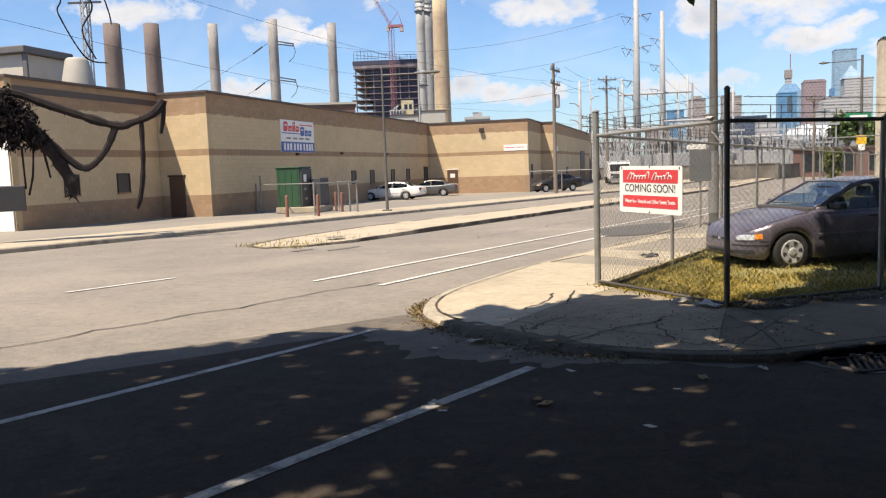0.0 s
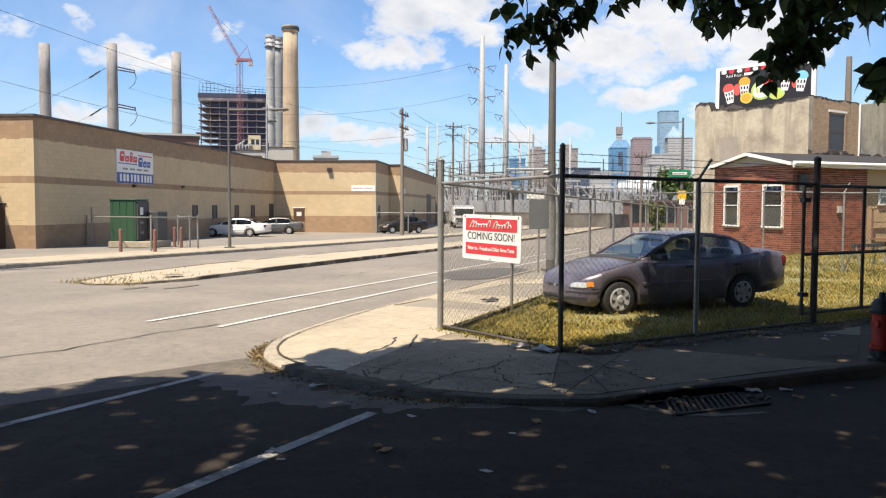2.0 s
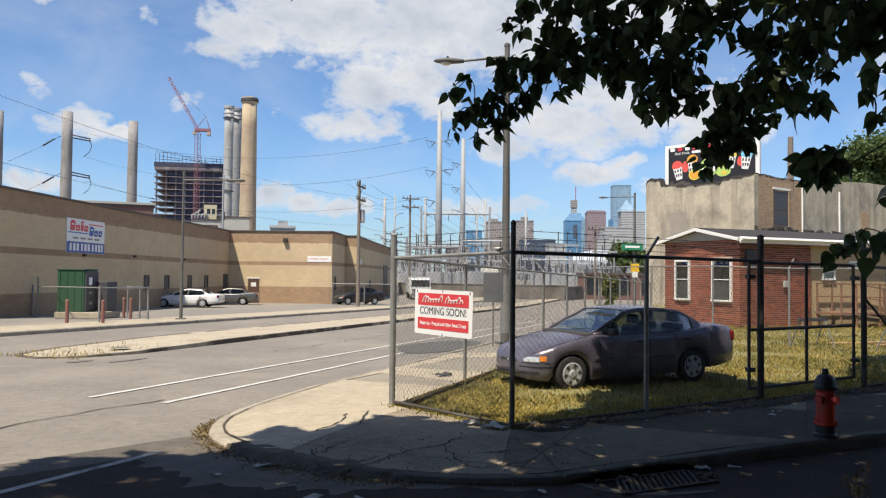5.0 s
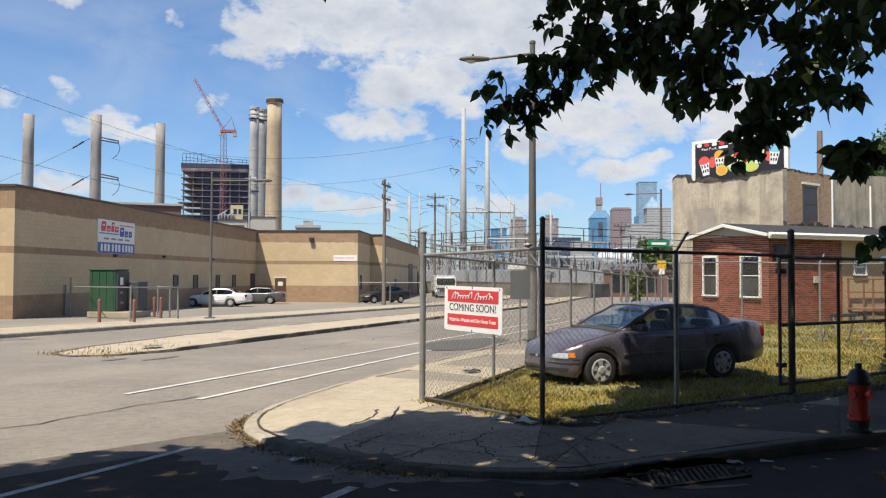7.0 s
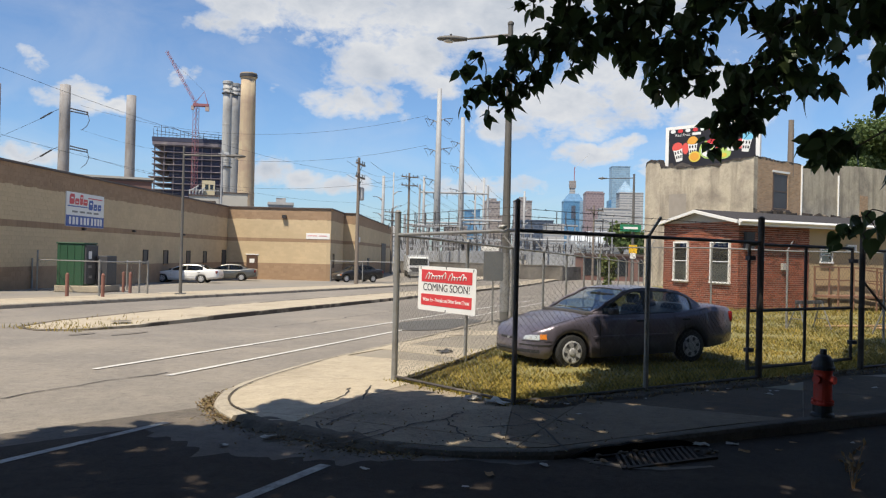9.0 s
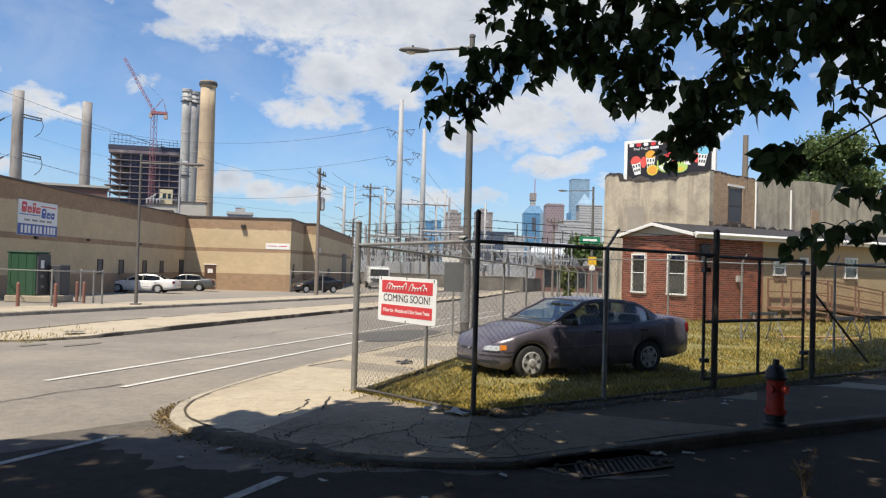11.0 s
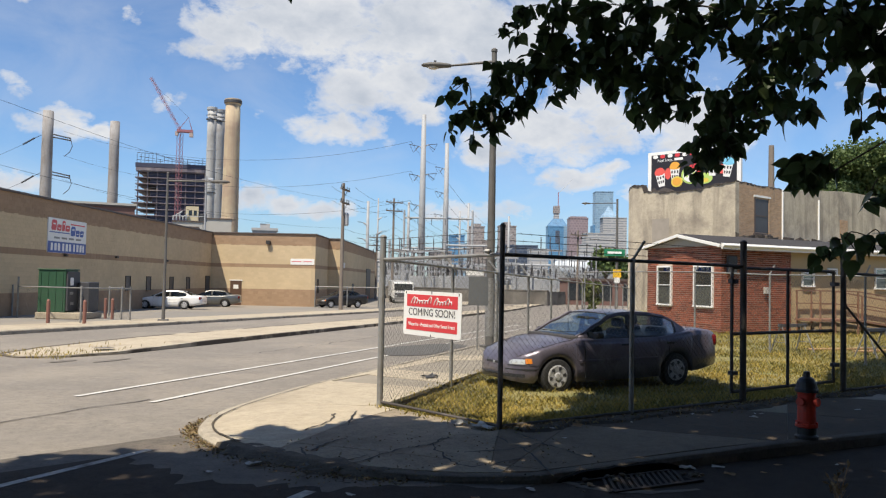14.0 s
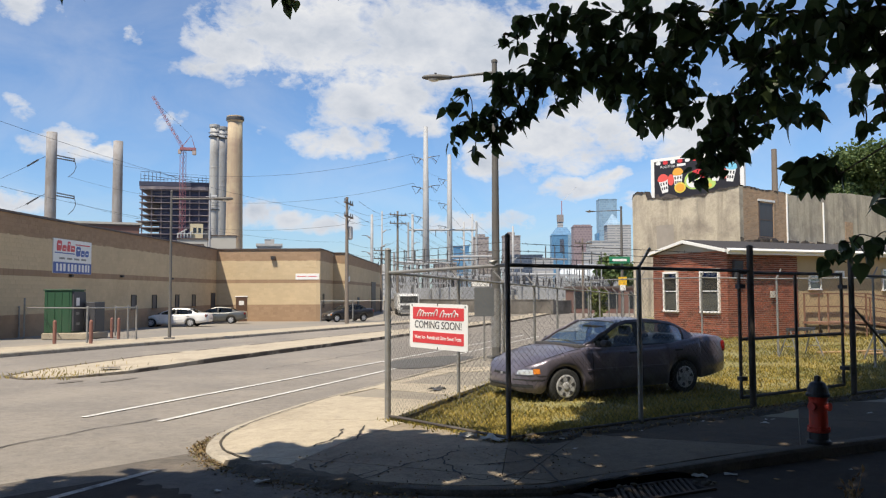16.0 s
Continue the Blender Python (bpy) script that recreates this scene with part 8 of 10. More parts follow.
sedan(pose(-0.85, 64.5, gz(0, 66) + 0.12, 0, 0, 172), DGREY_PAINT, "dark silver sedan parked by the warehouse wall", 0.92, 1.05)
sedan(pose(9.5, 66.5, gz(9, 66) + 0.12, 0, 0, 200), BLACK_PAINT, "dark sedan parked behind the yard fence", 1.02, 1.0)
# fence by the warehouse corner
corner_yard = thing("yard_fence", "low grey chain-link fence at the warehouse corner", "fence")
sp = [Vector((7.3, 66.0)), Vector((9.8, 65.2)), Vector((12.3, 64.4)), Vector((13.0, 68.5)), Vector((14.2, 73.5))]
for k, p in enumerate(sp):
    fence_post(corner_yard, p, yz(p.x, p.y), 1.75, 0.045)
for a, b in zip(sp, sp[1:]):
    rail(corner_yard, a, b, yz(a.x, a.y) + 1.7, yz(b.x, b.y) + 1.7, 0.035)
    wires_part(a, b, yz(a.x, a.y) + 0.05, yz(b.x, b.y) + 0.05, 1.6, corner_yard, 0.2)


def box_truck(x, y, z, turn, label):
    ob = thing("truck", label, "truck", "", "", x, y, z, turn)
    part("cab", boxed((-1.1, -2.0, 0.6), (1.1, 0.0, 2.35), bevel=0.15), WHITE, ob)
    part("windscreen", boxed((-0.95, -2.02, 1.45), (0.95, -1.98, 2.15)), GLASS_DARK, ob)
    part("grille", boxed((-0.9, -2.05, 0.75), (0.9, -1.99, 1.2)), DARK_STEEL, ob)
    part("bumper", boxed((-1.1, -2.15, 0.45), (1.1, -1.95, 0.7)), GALV, ob)
    part("cargo_body", boxed((-1.15, 0.1, 0.8), (1.15, 5.0, 2.5), bevel=0.05), STEEL_PALE, ob)
    for s in (-0.95, 0.95):
        for yy in (-1.1, 3.6):
            part("wheel", tubed([(s - 0.14, yy, 0.45), (s + 0.14, yy, 0.45)], 0.45, 16), TYRE, ob)
        part("headlamp", boxed((s * 0.85 - 0.14, -2.06, 0.8), (s * 0.85 + 0.14, -2.0, 0.98)), CLEAR, ob)
    return ob


box_truck(18.6, 84.5, -0.86, -8, "white box truck standing at the far kerb")

CURTAIN = material("pale_curtain_cloth", (0.30, 0.29, 0.27), 0.9, 0.3, 6.0)
PANE = thin_glass("house_pane", (0.8, 0.82, 0.8), 0.16)
# ---- brick house ----
def window_unit(parent, m, w, h, name="window"):
    """A white sash window set in a wall: frame, two sashes, sill; x along the wall, z up, -y out."""
    win = new(name)
    win.parent, win.matrix_basis = parent, m
    t = 0.055
    for nm, lo, hi, mat in (("room_behind", (-w / 2 + 0.01, -0.006, 0.0), (w / 2 - 0.01, 0.0, h - 0.01), DARK_FILL), ("curtain", (-w / 2 + t, -0.012, 0.02), (w / 2 - t, -0.008, h * 0.46), CURTAIN), ("jamb", (-w / 2, -0.07, 0), (-w / 2 + t, 0.02, h), WHITE), ("jamb", (w / 2 - t, -0.07, 0), (w / 2, 0.02, h), WHITE), ("head", (-w / 2, -0.075, h - t), (w / 2, 0.02, h + 0.01), WHITE),
                           ("sill", (-w / 2 - 0.02, -0.085, -0.06), (w / 2 + 0.02, 0.02, 0.0), WHITE), ("meeting_rail", (-w / 2 + t, -0.05, h * 0.5 - 0.018), (w / 2 - t, 0.0, h * 0.5 + 0.018), WHITE),
                           ("pane", (-w / 2 + t, -0.02, 0.0), (w / 2 - t, -0.012, h * 0.5 - 0.018), PANE), ("pane", (-w / 2 + t, -0.035, h * 0.5 + 0.03), (w / 2 - t, -0.027, h - t), PANE)):
        part(nm, boxed(lo, hi), mat, win)
    return win


for u, wd in ((1.05, 0.82), (3.15, 0.98)):
    window_unit(house, HM @ Matrix.Translation((u, -0.004, 0.95)), wd, 1.45)
SHINGLE = material("dark_roof_shingle", (0.035, 0.031, 0.03), 0.9, 0.25, 4.0, 0.5, 25.0)
GABLE = material("grey_gable_board", (0.42, 0.40, 0.37), 0.8, 0.1, 2.0)
bm = bmesh.new()
OV = 0.2
for x0, z0, x1, z1 in ((-OV, EAVE - 0.06, HW / 2, RIDGE), (HW / 2, RIDGE, HW + OV, EAVE - 0.06)):
    lo = [bm.verts.new((x, y, z)) for x, z, y in ((x0, z0, -OV), (x1, z1, -OV), (x1, z1, 24.3), (x0, z0, 24.3))]
    hi = [bm.verts.new((v.co.x, v.co.y, v.co.z + 0.1)) for v in lo]
    bm.faces.new(lo[::-1])
    bm.faces.new(hi)
    for i in range(4):
        bm.faces.new((lo[i], lo[(i + 1) % 4], hi[(i + 1) % 4], hi[i]))
in_house(part("roof", bm, SHINGLE, house, "dark shingled gable roof"))
bm = bmesh.new()
tri = [(0, EAVE), (HW, EAVE), (HW / 2, RIDGE)]
a = [bm.verts.new((x, 0.03, z)) for x, z in tri]
b = [bm.verts.new((x, 0.15, z)) for x, z in tri]
bm.faces.new(a)
bm.faces.new(b[::-1])
for i in range(3):
    bm.faces.new((a[i], b[i], b[(i + 1) % 3], a[(i + 1) % 3]))
in_house(part("gable", bm, GABLE, house, "grey boarded gable"))
for x0, z0, x1, z1 in ((-OV, EAVE - 0.04, HW / 2, RIDGE + 0.02), (HW + OV, EAVE - 0.04, HW / 2, RIDGE + 0.02)):
    in_house(part("bargeboard", tubed([(x0, -OV - 0.03, z0), (x1, -OV - 0.03, z1)], 0.075, 4), WHITE, house, "white bargeboard"))
in_house(part("fascia", boxed((HW + OV, -OV, EAVE - 0.16), (HW + OV + 0.05, 24.3, EAVE + 0.06)), WHITE, house, "white eaves fascia"))
in_house(part("gutter", tubed([(HW + OV + 0.1, -OV, EAVE - 0.02), (HW + OV + 0.1, 24.3, EAVE - 0.02)], 0.055, 8), WHITE, house))
in_house(part("meter_box", boxed((HW, 2.0, 1.42), (HW + 0.1, 2.17, 1.66), bevel=0.01), GABLE, house, "grey meter box"))
in_house(part("lamp", boxed((HW, 0.22, 2.12), (HW + 0.14, 0.62, 2.74), bevel=0.02), DARK_STEEL, house))

# tan rendered wing behind the brick house
wing = thing("rendered_wing", "long tan rendered wing behind the brick house", "building")
for lo, hi in (((HW - 0.3, 3.4, -0.6), (HW - 0.06, 24, EAVE - 0.03)), ((0, 24.0, -0.6), (HW - 0.3, 24.25, EAVE - 0.03))):
    in_house(part("wall", boxed(lo, hi), TAN_SIDING, wing))
in_house(part("soffit", boxed((HW - 0.05, 3.41, EAVE - 0.14), (HW + OV - 0.005, 24.2, EAVE - 0.09)), COPING, wing, "dark eaves soffit"))
for v, z, w, h in ((4.3, 1.76, 0.64, 0.5), (5.6, 2.2, 0.5, 0.22), (8.35, 1.72, 0.75, 0.78), (13.0, 1.7, 0.75, 0.78)):
    window_unit(wing, HM @ Matrix.Translation((HW - 0.065, v, z)) @ pose(0, 0, 0, 0, 0, 90), w, h)
# timber landing and ramp along the wing
RAMP = material("reddish_timber", (0.235, 0.125, 0.08), 0.85, 0.25, 8.0, 0.3, 30.0)
ramp = thing("access_ramp", "reddish timber landing and ramp with handrails beside the wing", "ramp")
ramp.matrix_world = HM


def ramp_z(v):
    return 0.55 - 0.115 * max(0.0, v - 5.4)


UA, UB = HW + 0.12, HW + 1.25
for v0, v1 in ((3.45, 5.4), (5.4, 10.2)):
    bm = bmesh.new()
    vs = [bm.verts.new((u, v, ramp_z(v) + dz)) for dz in (-0.08, 0) for u, v in ((UA, v0), (UB, v0), (UB, v1), (UA, v1))]
    for f in ((3, 2, 1, 0), (4, 5, 6, 7), (0, 1, 5, 4), (1, 2, 6, 5), (2, 3, 7, 6), (3, 0, 4, 7)):
        bm.faces.new([vs[i] for i in f])
    part("deck", bm, RAMP, ramp)
for v in (3.5, 4.25, 5.45, 7.0, 8.6, 10.1):
    for u in (UA + 0.05, UB - 0.05):
        part("post", boxed((u - 0.024, v - 0.024, -0.15), (u + 0.024, v + 0.024, ramp_z(v) + 1.0)), RAMP, ramp)
for u in (UA + 0.05, UB - 0.05):
    for h, r in ((1.02, 0.034), (0.55, 0.026)):
        part("handrail", tubed([(u, 3.45, ramp_z(3.45) + h), (u, 5.45, ramp_z(5.45) + h), (u, 10.15, ramp_z(10.15) + h)], r, 4), RAMP, ramp)

# sawhorses and planks on the grass
SAWDARK = material("dark_folding_steel", (0.06, 0.06, 0.065), 0.6, 0.2, 5.0)


def sawhorse(x, y, turn, label):
    ob = thing("sawhorse", label, "sawhorse", "sawhorses", "", x, y, lz(x, y), turn)
    part("top_beam", boxed((-0.5, -0.05, 0.68), (0.5, 0.05, 0.77), bevel=0.01), SAWDARK, ob)
    for s in (-0.42, 0.42):
        for t in (-1, 1):
            part("leg", tubed([(s, t * 0.03, 0.7), (s * 1.15, t * 0.3, 0.0)], 0.02, 6), GALV, ob)
        part("spreader", tubed([(s * 1.1, -0.18, 0.28), (s * 1.1, 0.18, 0.28)], 0.012, 4), GALV, ob)
    return ob


s1 = sawhorse(14.9, 18.6, 10, "folding steel sawhorse standing on the dry grass")
for x, y, t in ((16.4, 17.3, 20), (18.3, 17.9, -15)):
    copy_thing(s1, pose(x, y, lz(x, y), 0, 0, t))
PLANK = material("raw_plank", (0.40, 0.25, 0.13), 0.8, 0.2, 6.0, 0.2, 30.0)
for x, y, t, L in ((17.0, 19.1, 4, 2.4), (17.6, 18.6, 12, 1.6)):
    ob = thing("plank", "raw timber plank lying on the grass", "plank", "planks", "", x, y, lz(x, y) + 0.03, t)
    part("board", boxed((-L / 2, -0.09, 0), (L / 2, 0.09, 0.045), bevel=0.005), PLANK, ob)

# ---- stucco building details and billboard ----
CEMENT = material("grey_cement_patch", (0.30, 0.265, 0.225), 0.95, 0.25, 1.5, 0.4, 15.0, second=(0.19, 0.165, 0.14), second_scale=0.8)
FELT = material("torn_roof_felt", (0.045, 0.038, 0.036), 0.9, 0.4, 3.0, 0.5, 15.0, second=(0.16, 0.13, 0.10), second_scale=1.2, second_at=(0.55, 0.65))

def edge_strip(profile, y0, y1, lift, along_y=False):
    """Torn roofing felt lying over a broken wall top."""
    bm, last = bmesh.new(), None
    for u, z in profile:
        a, b = y0 - 0.03 * random.random(), y1
        hgt = lift * random.uniform(0.4, 1.3)
        drop = random.uniform(0.02, 0.13) * (random.random() < 0.75)
        pts = ((a, z - drop), (a, z + hgt), (b, z + hgt), (b, z - 0.02))
        row = [bm.verts.new((d, u, h) if along_y else (u, d, h)) for d, h in pts]
        if last:
            for k in range(3):
                bm.faces.new((last[k], row[k], row[k + 1], last[k + 1]))
        last = row
    bmesh.ops.recalc_face_normals(bm, faces=bm.faces)
    return bm


in_stucco(part("roof_felt", edge_strip(TOP, -0.03, 0.45, 0.06), FELT, stucco, "torn dark roofing felt along the parapet"))
in_stucco(part("roof_felt", edge_strip(TOP_BRICK, SW + 0.02, SW - 0.45, 0.05, True), FELT, stucco, "torn dark roofing felt along the parapet"))
bm = bmesh.new()
heap = [(1.1, 7.7), (1.25, 8.1), (1.7, 8.22), (2.05, 8.36), (2.4, 8.15), (2.95, 7.8), (3.4, 7.6)]
lo = [bm.verts.new((u, 0.35, 7.4)) for u, z in heap]
hi = [bm.verts.new((u, 0.5 + random.random() * 0.3, z)) for u, z in heap]
bk = [bm.verts.new((u, 1.6, 7.1)) for u, z in heap]
for p, q in ((lo, hi), (hi, bk)):
    for k in range(len(heap) - 1):
        bm.faces.new((p[k], p[k + 1], q[k + 1], q[k]))
in_stucco(part("torn_felt", bm, FELT, stucco, "black heap of torn roofing felt"))
in_stucco(part("window", boxed((SW - 0.02, 2.12, 4.98), (SW + 0.015, 3.62, 7.0)), DARK_FILL, stucco, "tall dark window"))
in_stucco(part("window_rail", boxed((SW + 0.015, 2.14, 5.95), (SW + 0.03, 3.6, 6.02)), COPING, stucco))
in_stucco(part("window_frame", boxed((SW + 0.0, 3.62, 4.9), (SW + 0.05, 3.8, 7.1)), OLD_BRICK, stucco))
in_stucco(part("window_frame", boxed((SW + 0.0, 2.02, 4.9), (SW + 0.04, 2.12, 7.1)), COPING, stucco))
in_stucco(part("lintel", boxed((SW + 0.0, 1.95, 7.1), (SW + 0.06, 3.85, 7.22)), WHITE, stucco, "pale window lintel"))
in_stucco(part("sill", boxed((SW + 0.0, 1.95, 4.82), (SW + 0.09, 3.85, 4.92)), COPING, stucco))
# rubble where the low roof meets the wall
bm = bmesh.new()
for k in range(120):
    v = random.uniform(-0.5, 13)
    s = random.uniform(0.08, 0.4)
    box(bm, (SW + 0.0 + random.random() * 0.3, v, 3.6), (SW + 0.35 + random.random() * 0.3, v + s * 2, 4.42 + random.random() ** 2 * 0.36))
for v in bm.verts:
    v.co += Vector((random.gauss(0, 0.05), random.gauss(0, 0.11), random.gauss(0, 0.06)))
in_stucco(part("roof_debris", bm, FELT, stucco, "broken felt and rubble along the wall foot"))["kind"] = "stuff"
in_stucco(part("patch", boxed((1.9, -0.012, 3.4), (3.2, 0.0, 5.9)), CEMENT, stucco, "grey cement patch"))
for v, zt in ((5.25, 7.8), (9.85, 7.5)):
    in_stucco(part("vent_pipe", tubed([(SW + 0.03, v, 3.0), (SW + 0.03, v, zt)], 0.06, 8), WHITE, stucco, "white vent pipe"))
in_stucco(part("dark_opening", boxed((SW - 0.04, 12.9, 4.6), (SW + 0.0, 14.0, 6.4)), OLD_BRICK, stucco))

bb = thing("billboard", "rooftop billboard picturing cups of coloured ice", "billboard")
BA, BB = Vector((26.65, 47.1)), Vector((29.77, 41.65))
bu = (BB - BA).normalized()
bn = Vector((bu.y, -bu.x))
BW = (BB - BA).length
bmt = Matrix(((bu.x, 0, bn.x, (BA.x + BB.x) / 2), (bu.y, 0, bn.y, (BA.y + BB.y) / 2), (0, 1, 0, 8.85), (0, 0, 0, 1)))
PRINT_BLACK = material("black_print", (0.022, 0.018, 0.02), 0.4, 0.1, 3.0, 0.0)


def ink(name, c):
    return material(name, c, 0.45, 0.08, 2.0, 0.0)


ORANGE, YELLOW, PINK, CYAN, LIME = ink("orange_print", (0.75, 0.36, 0.05)), ink("yellow_print", (0.72, 0.55, 0.08)), ink("red_ice_print", (0.72, 0.10, 0.08)), ink("blue_ice_print", (0.20, 0.55, 0.75)), ink("green_print", (0.45, 0.62, 0.16))
plate("frame", BW, 2.9, 0.2, WHITE, bb, bmt, (0, 0, -0.2), "white billboard frame")
plate("poster", BW - 0.5, 2.5, 0.01, PRINT_BLACK, bb, bmt, (0, 0, 0.002), "black printed poster")
for k in range(11):
    x = -BW / 2 + 0.55 + k * (BW - 1.1) / 10
    plate("scallop", 0.34, 0.22, 0.006, RED_SIGN if k % 2 else WHITE, bb, bmt, (x, 1.13, 0.014), r=0.09)
text_mesh("lettering", "Real Fruit.", 0.24, WHITE, bb, bmt @ pose(-1.9, 0.86, 0.016), "white lettering", 1.05)
plate("lettering_bar", 0.6, 0.16, 0.004, WHITE, bb, bmt, (-0.95, 0.88, 0.014))


def cup(x, y, s, mat, tilt=0.0):
    """A printed paper cup heaped with ice, its rim at x, y."""
    m = bmt @ pose(x, y, 0, 0, 0, tilt)
    bm = bmesh.new()
    prism(bm, [(-0.25 * s, -0.95 * s), (0.25 * s, -0.95 * s), (0.38 * s, 0.0), (-0.38 * s, 0.0)], 0.016, 0.022)
    part("printed_cup", bm, WHITE, bb, "printed white paper cup").matrix_basis = m
    for row, (y0, half) in enumerate(((-0.28, 0.3), (-0.62, 0.24))):
        for k in range(3):
            plate("cup_print", 0.11 * s, 0.2 * s, 0.003, PRINT_BLACK, bb, m, ((-half + half * k) * 0.75 * s, y0 * s, 0.023))
    bm = bmesh.new()
    prism(bm, [(0.44 * s * math.cos(a), 0.06 * s + (0.42 if a < math.pi else 0.16) * s * math.sin(a)) for a in (2 * math.pi * k / 20 for k in range(20))], 0.018, 0.03)
    part("printed_ice", bm, mat, bb, "coloured ice in the cup").matrix_basis = m


def disc(x, y, rx, ry, lift, mat):
    bm = bmesh.new()
    prism(bm, [(x + rx * math.cos(a), y + ry * math.sin(a)) for a in (2 * math.pi * k / 20 for k in range(20))], lift, lift + 0.006)
    part("printed_fruit", bm, mat, bb).matrix_basis = bmt


for x, y, s, mat, tilt in ((-2.25, 0.0, 0.86, PINK, 10), (-1.2, 0.3, 0.86, ORANGE, 0), (1.4, 0.4, 0.82, YELLOW, -6), (2.35, 0.28, 0.84, CYAN, -8)):
    cup(x, y, s, mat, tilt)
for x, y, rx, ry, lift, mat in ((-1.7, -0.02, 0.22, 0.36, 0.014, PINK), (-0.1, -0.2, 0.66, 0.58, 0.014, LIME), (0.15, 0.05, 0.5, 0.42, 0.022, RED_SIGN), (-0.12, -0.25, 0.5, 0.42, 0.03, WHITE), (0.85, -0.5, 0.5, 0.34, 0.014, LIME), (-1.05, -0.58, 0.40, 0.34, 0.034, YELLOW), (-1.05, -0.58, 0.3, 0.25, 0.042, ORANGE), (1.95, 0.0, 0.2, 0.3, 0.014, PINK), (0.9, -0.62, 0.2, 0.14, 0.022, YELLOW)):
    disc(x, y, rx, ry, lift, mat)
for k in range(3):
    plate("emblem_bar", 0.17, 0.3, 0.003, PRINT_BLACK if k % 2 else LIME, bb, bmt, (-0.36 + 0.24 * k, -0.2, 0.038))
for s in (-2.4, 0, 2.4):
    ob = part("support", tubed([(s, -1.4, -0.15), (s, -2.0, -0.15)], 0.07, 6), DARK_STEEL, bb)
    ob.matrix_basis = bmt
    ob = part("stay", tubed([(s, 0.6, -0.2), (s, -1.9, -1.7)], 0.05, 6), DARK_STEEL, bb)
    ob.matrix_basis = bmt
pole_t = thing("timber_mast", "weathered timber pole rising behind the roofs", "utility pole", "", "", 32.7, 42.7, 7.0)
part("pole", tubed([(0, 0, 0), (0, 0, 3.5)], [0.2, 0.16], 10), WOODPOLE, pole_t)

# ---- far lamp with street signs ----
street_lamp(34.59, 66.55, -0.86, 10.25, -RIGHT, 2.5, -0.1, "distant grey street lamp with street signs", 0.16)
SIGN_GREEN = ink("green_street_sign", (0.02, 0.20, 0.10))
SIGN_YELLOW = ink("yellow_warning_sign", (0.75, 0.45, 0.03))
sg = thing("street_sign", "green street name sign on the far lamp post", "sign")
fm3 = facing((34.45, 66.2), (-0.237, -0.972), 4.55)
plate("plate", 1.9, 0.62, 0.02, SIGN_GREEN, sg, fm3, (-0.25, 0, 0), r=0.05)
plate("name_bar", 1.3, 0.2, 0.004, WHITE, sg, fm3, (-0.25, 0, 0.022), "white lettering drawn as a bar")
sg = thing("warning_sign", "yellow diamond warning sign by the far lamp post", "sign")
part("post", tubed([(34.45, 66.25, -0.9), (34.45, 66.25, 3.0)], 0.04, 6), GALV, sg)
plate("plate", 0.75, 0.75, 0.02, SIGN_YELLOW, sg, facing((34.45, 66.2), (-0.237, -0.972), 2.65), r=0.04)
plate("white_plate", 0.5, 0.5, 0.02, WHITE, sg, facing((34.45, 66.2), (-0.237, -0.972), 2.05), r=0.03)
sg = thing("traffic_sign", "white regulatory sign beyond the crossing", "sign")
plate("plate", 0.55, 1.0, 0.02, WHITE, sg, facing((37.6, 67.5), (-0.237, -0.972), 2.3), r=0.04)
part("post", tubed([(37.6, 67.55, -0.9), (37.6, 67.55, 2.8)], 0.035, 6), GALV, sg)
# dark crowns of the trees beyond the far lamp
shop = thing("corner_shop", "dull red one-storey corner building with dark windows", "building", "", "", 47.0, 90.0, -0.9, -25)
part("wall", boxed((-7, -3, 0), (7, 3, 3.0)), PLANT_BRICK, shop)
part("roof", boxed((-7.2, -3.2, 3.0), (7.2, 3.2, 3.25)), COPING, shop)
for k in range(4):
    part("window", boxed((-5.9 + 3.2 * k, -3.04, 0.6), (-4.0 + 3.2 * k, -3.0, 2.6)), GLASS_DARK, shop)

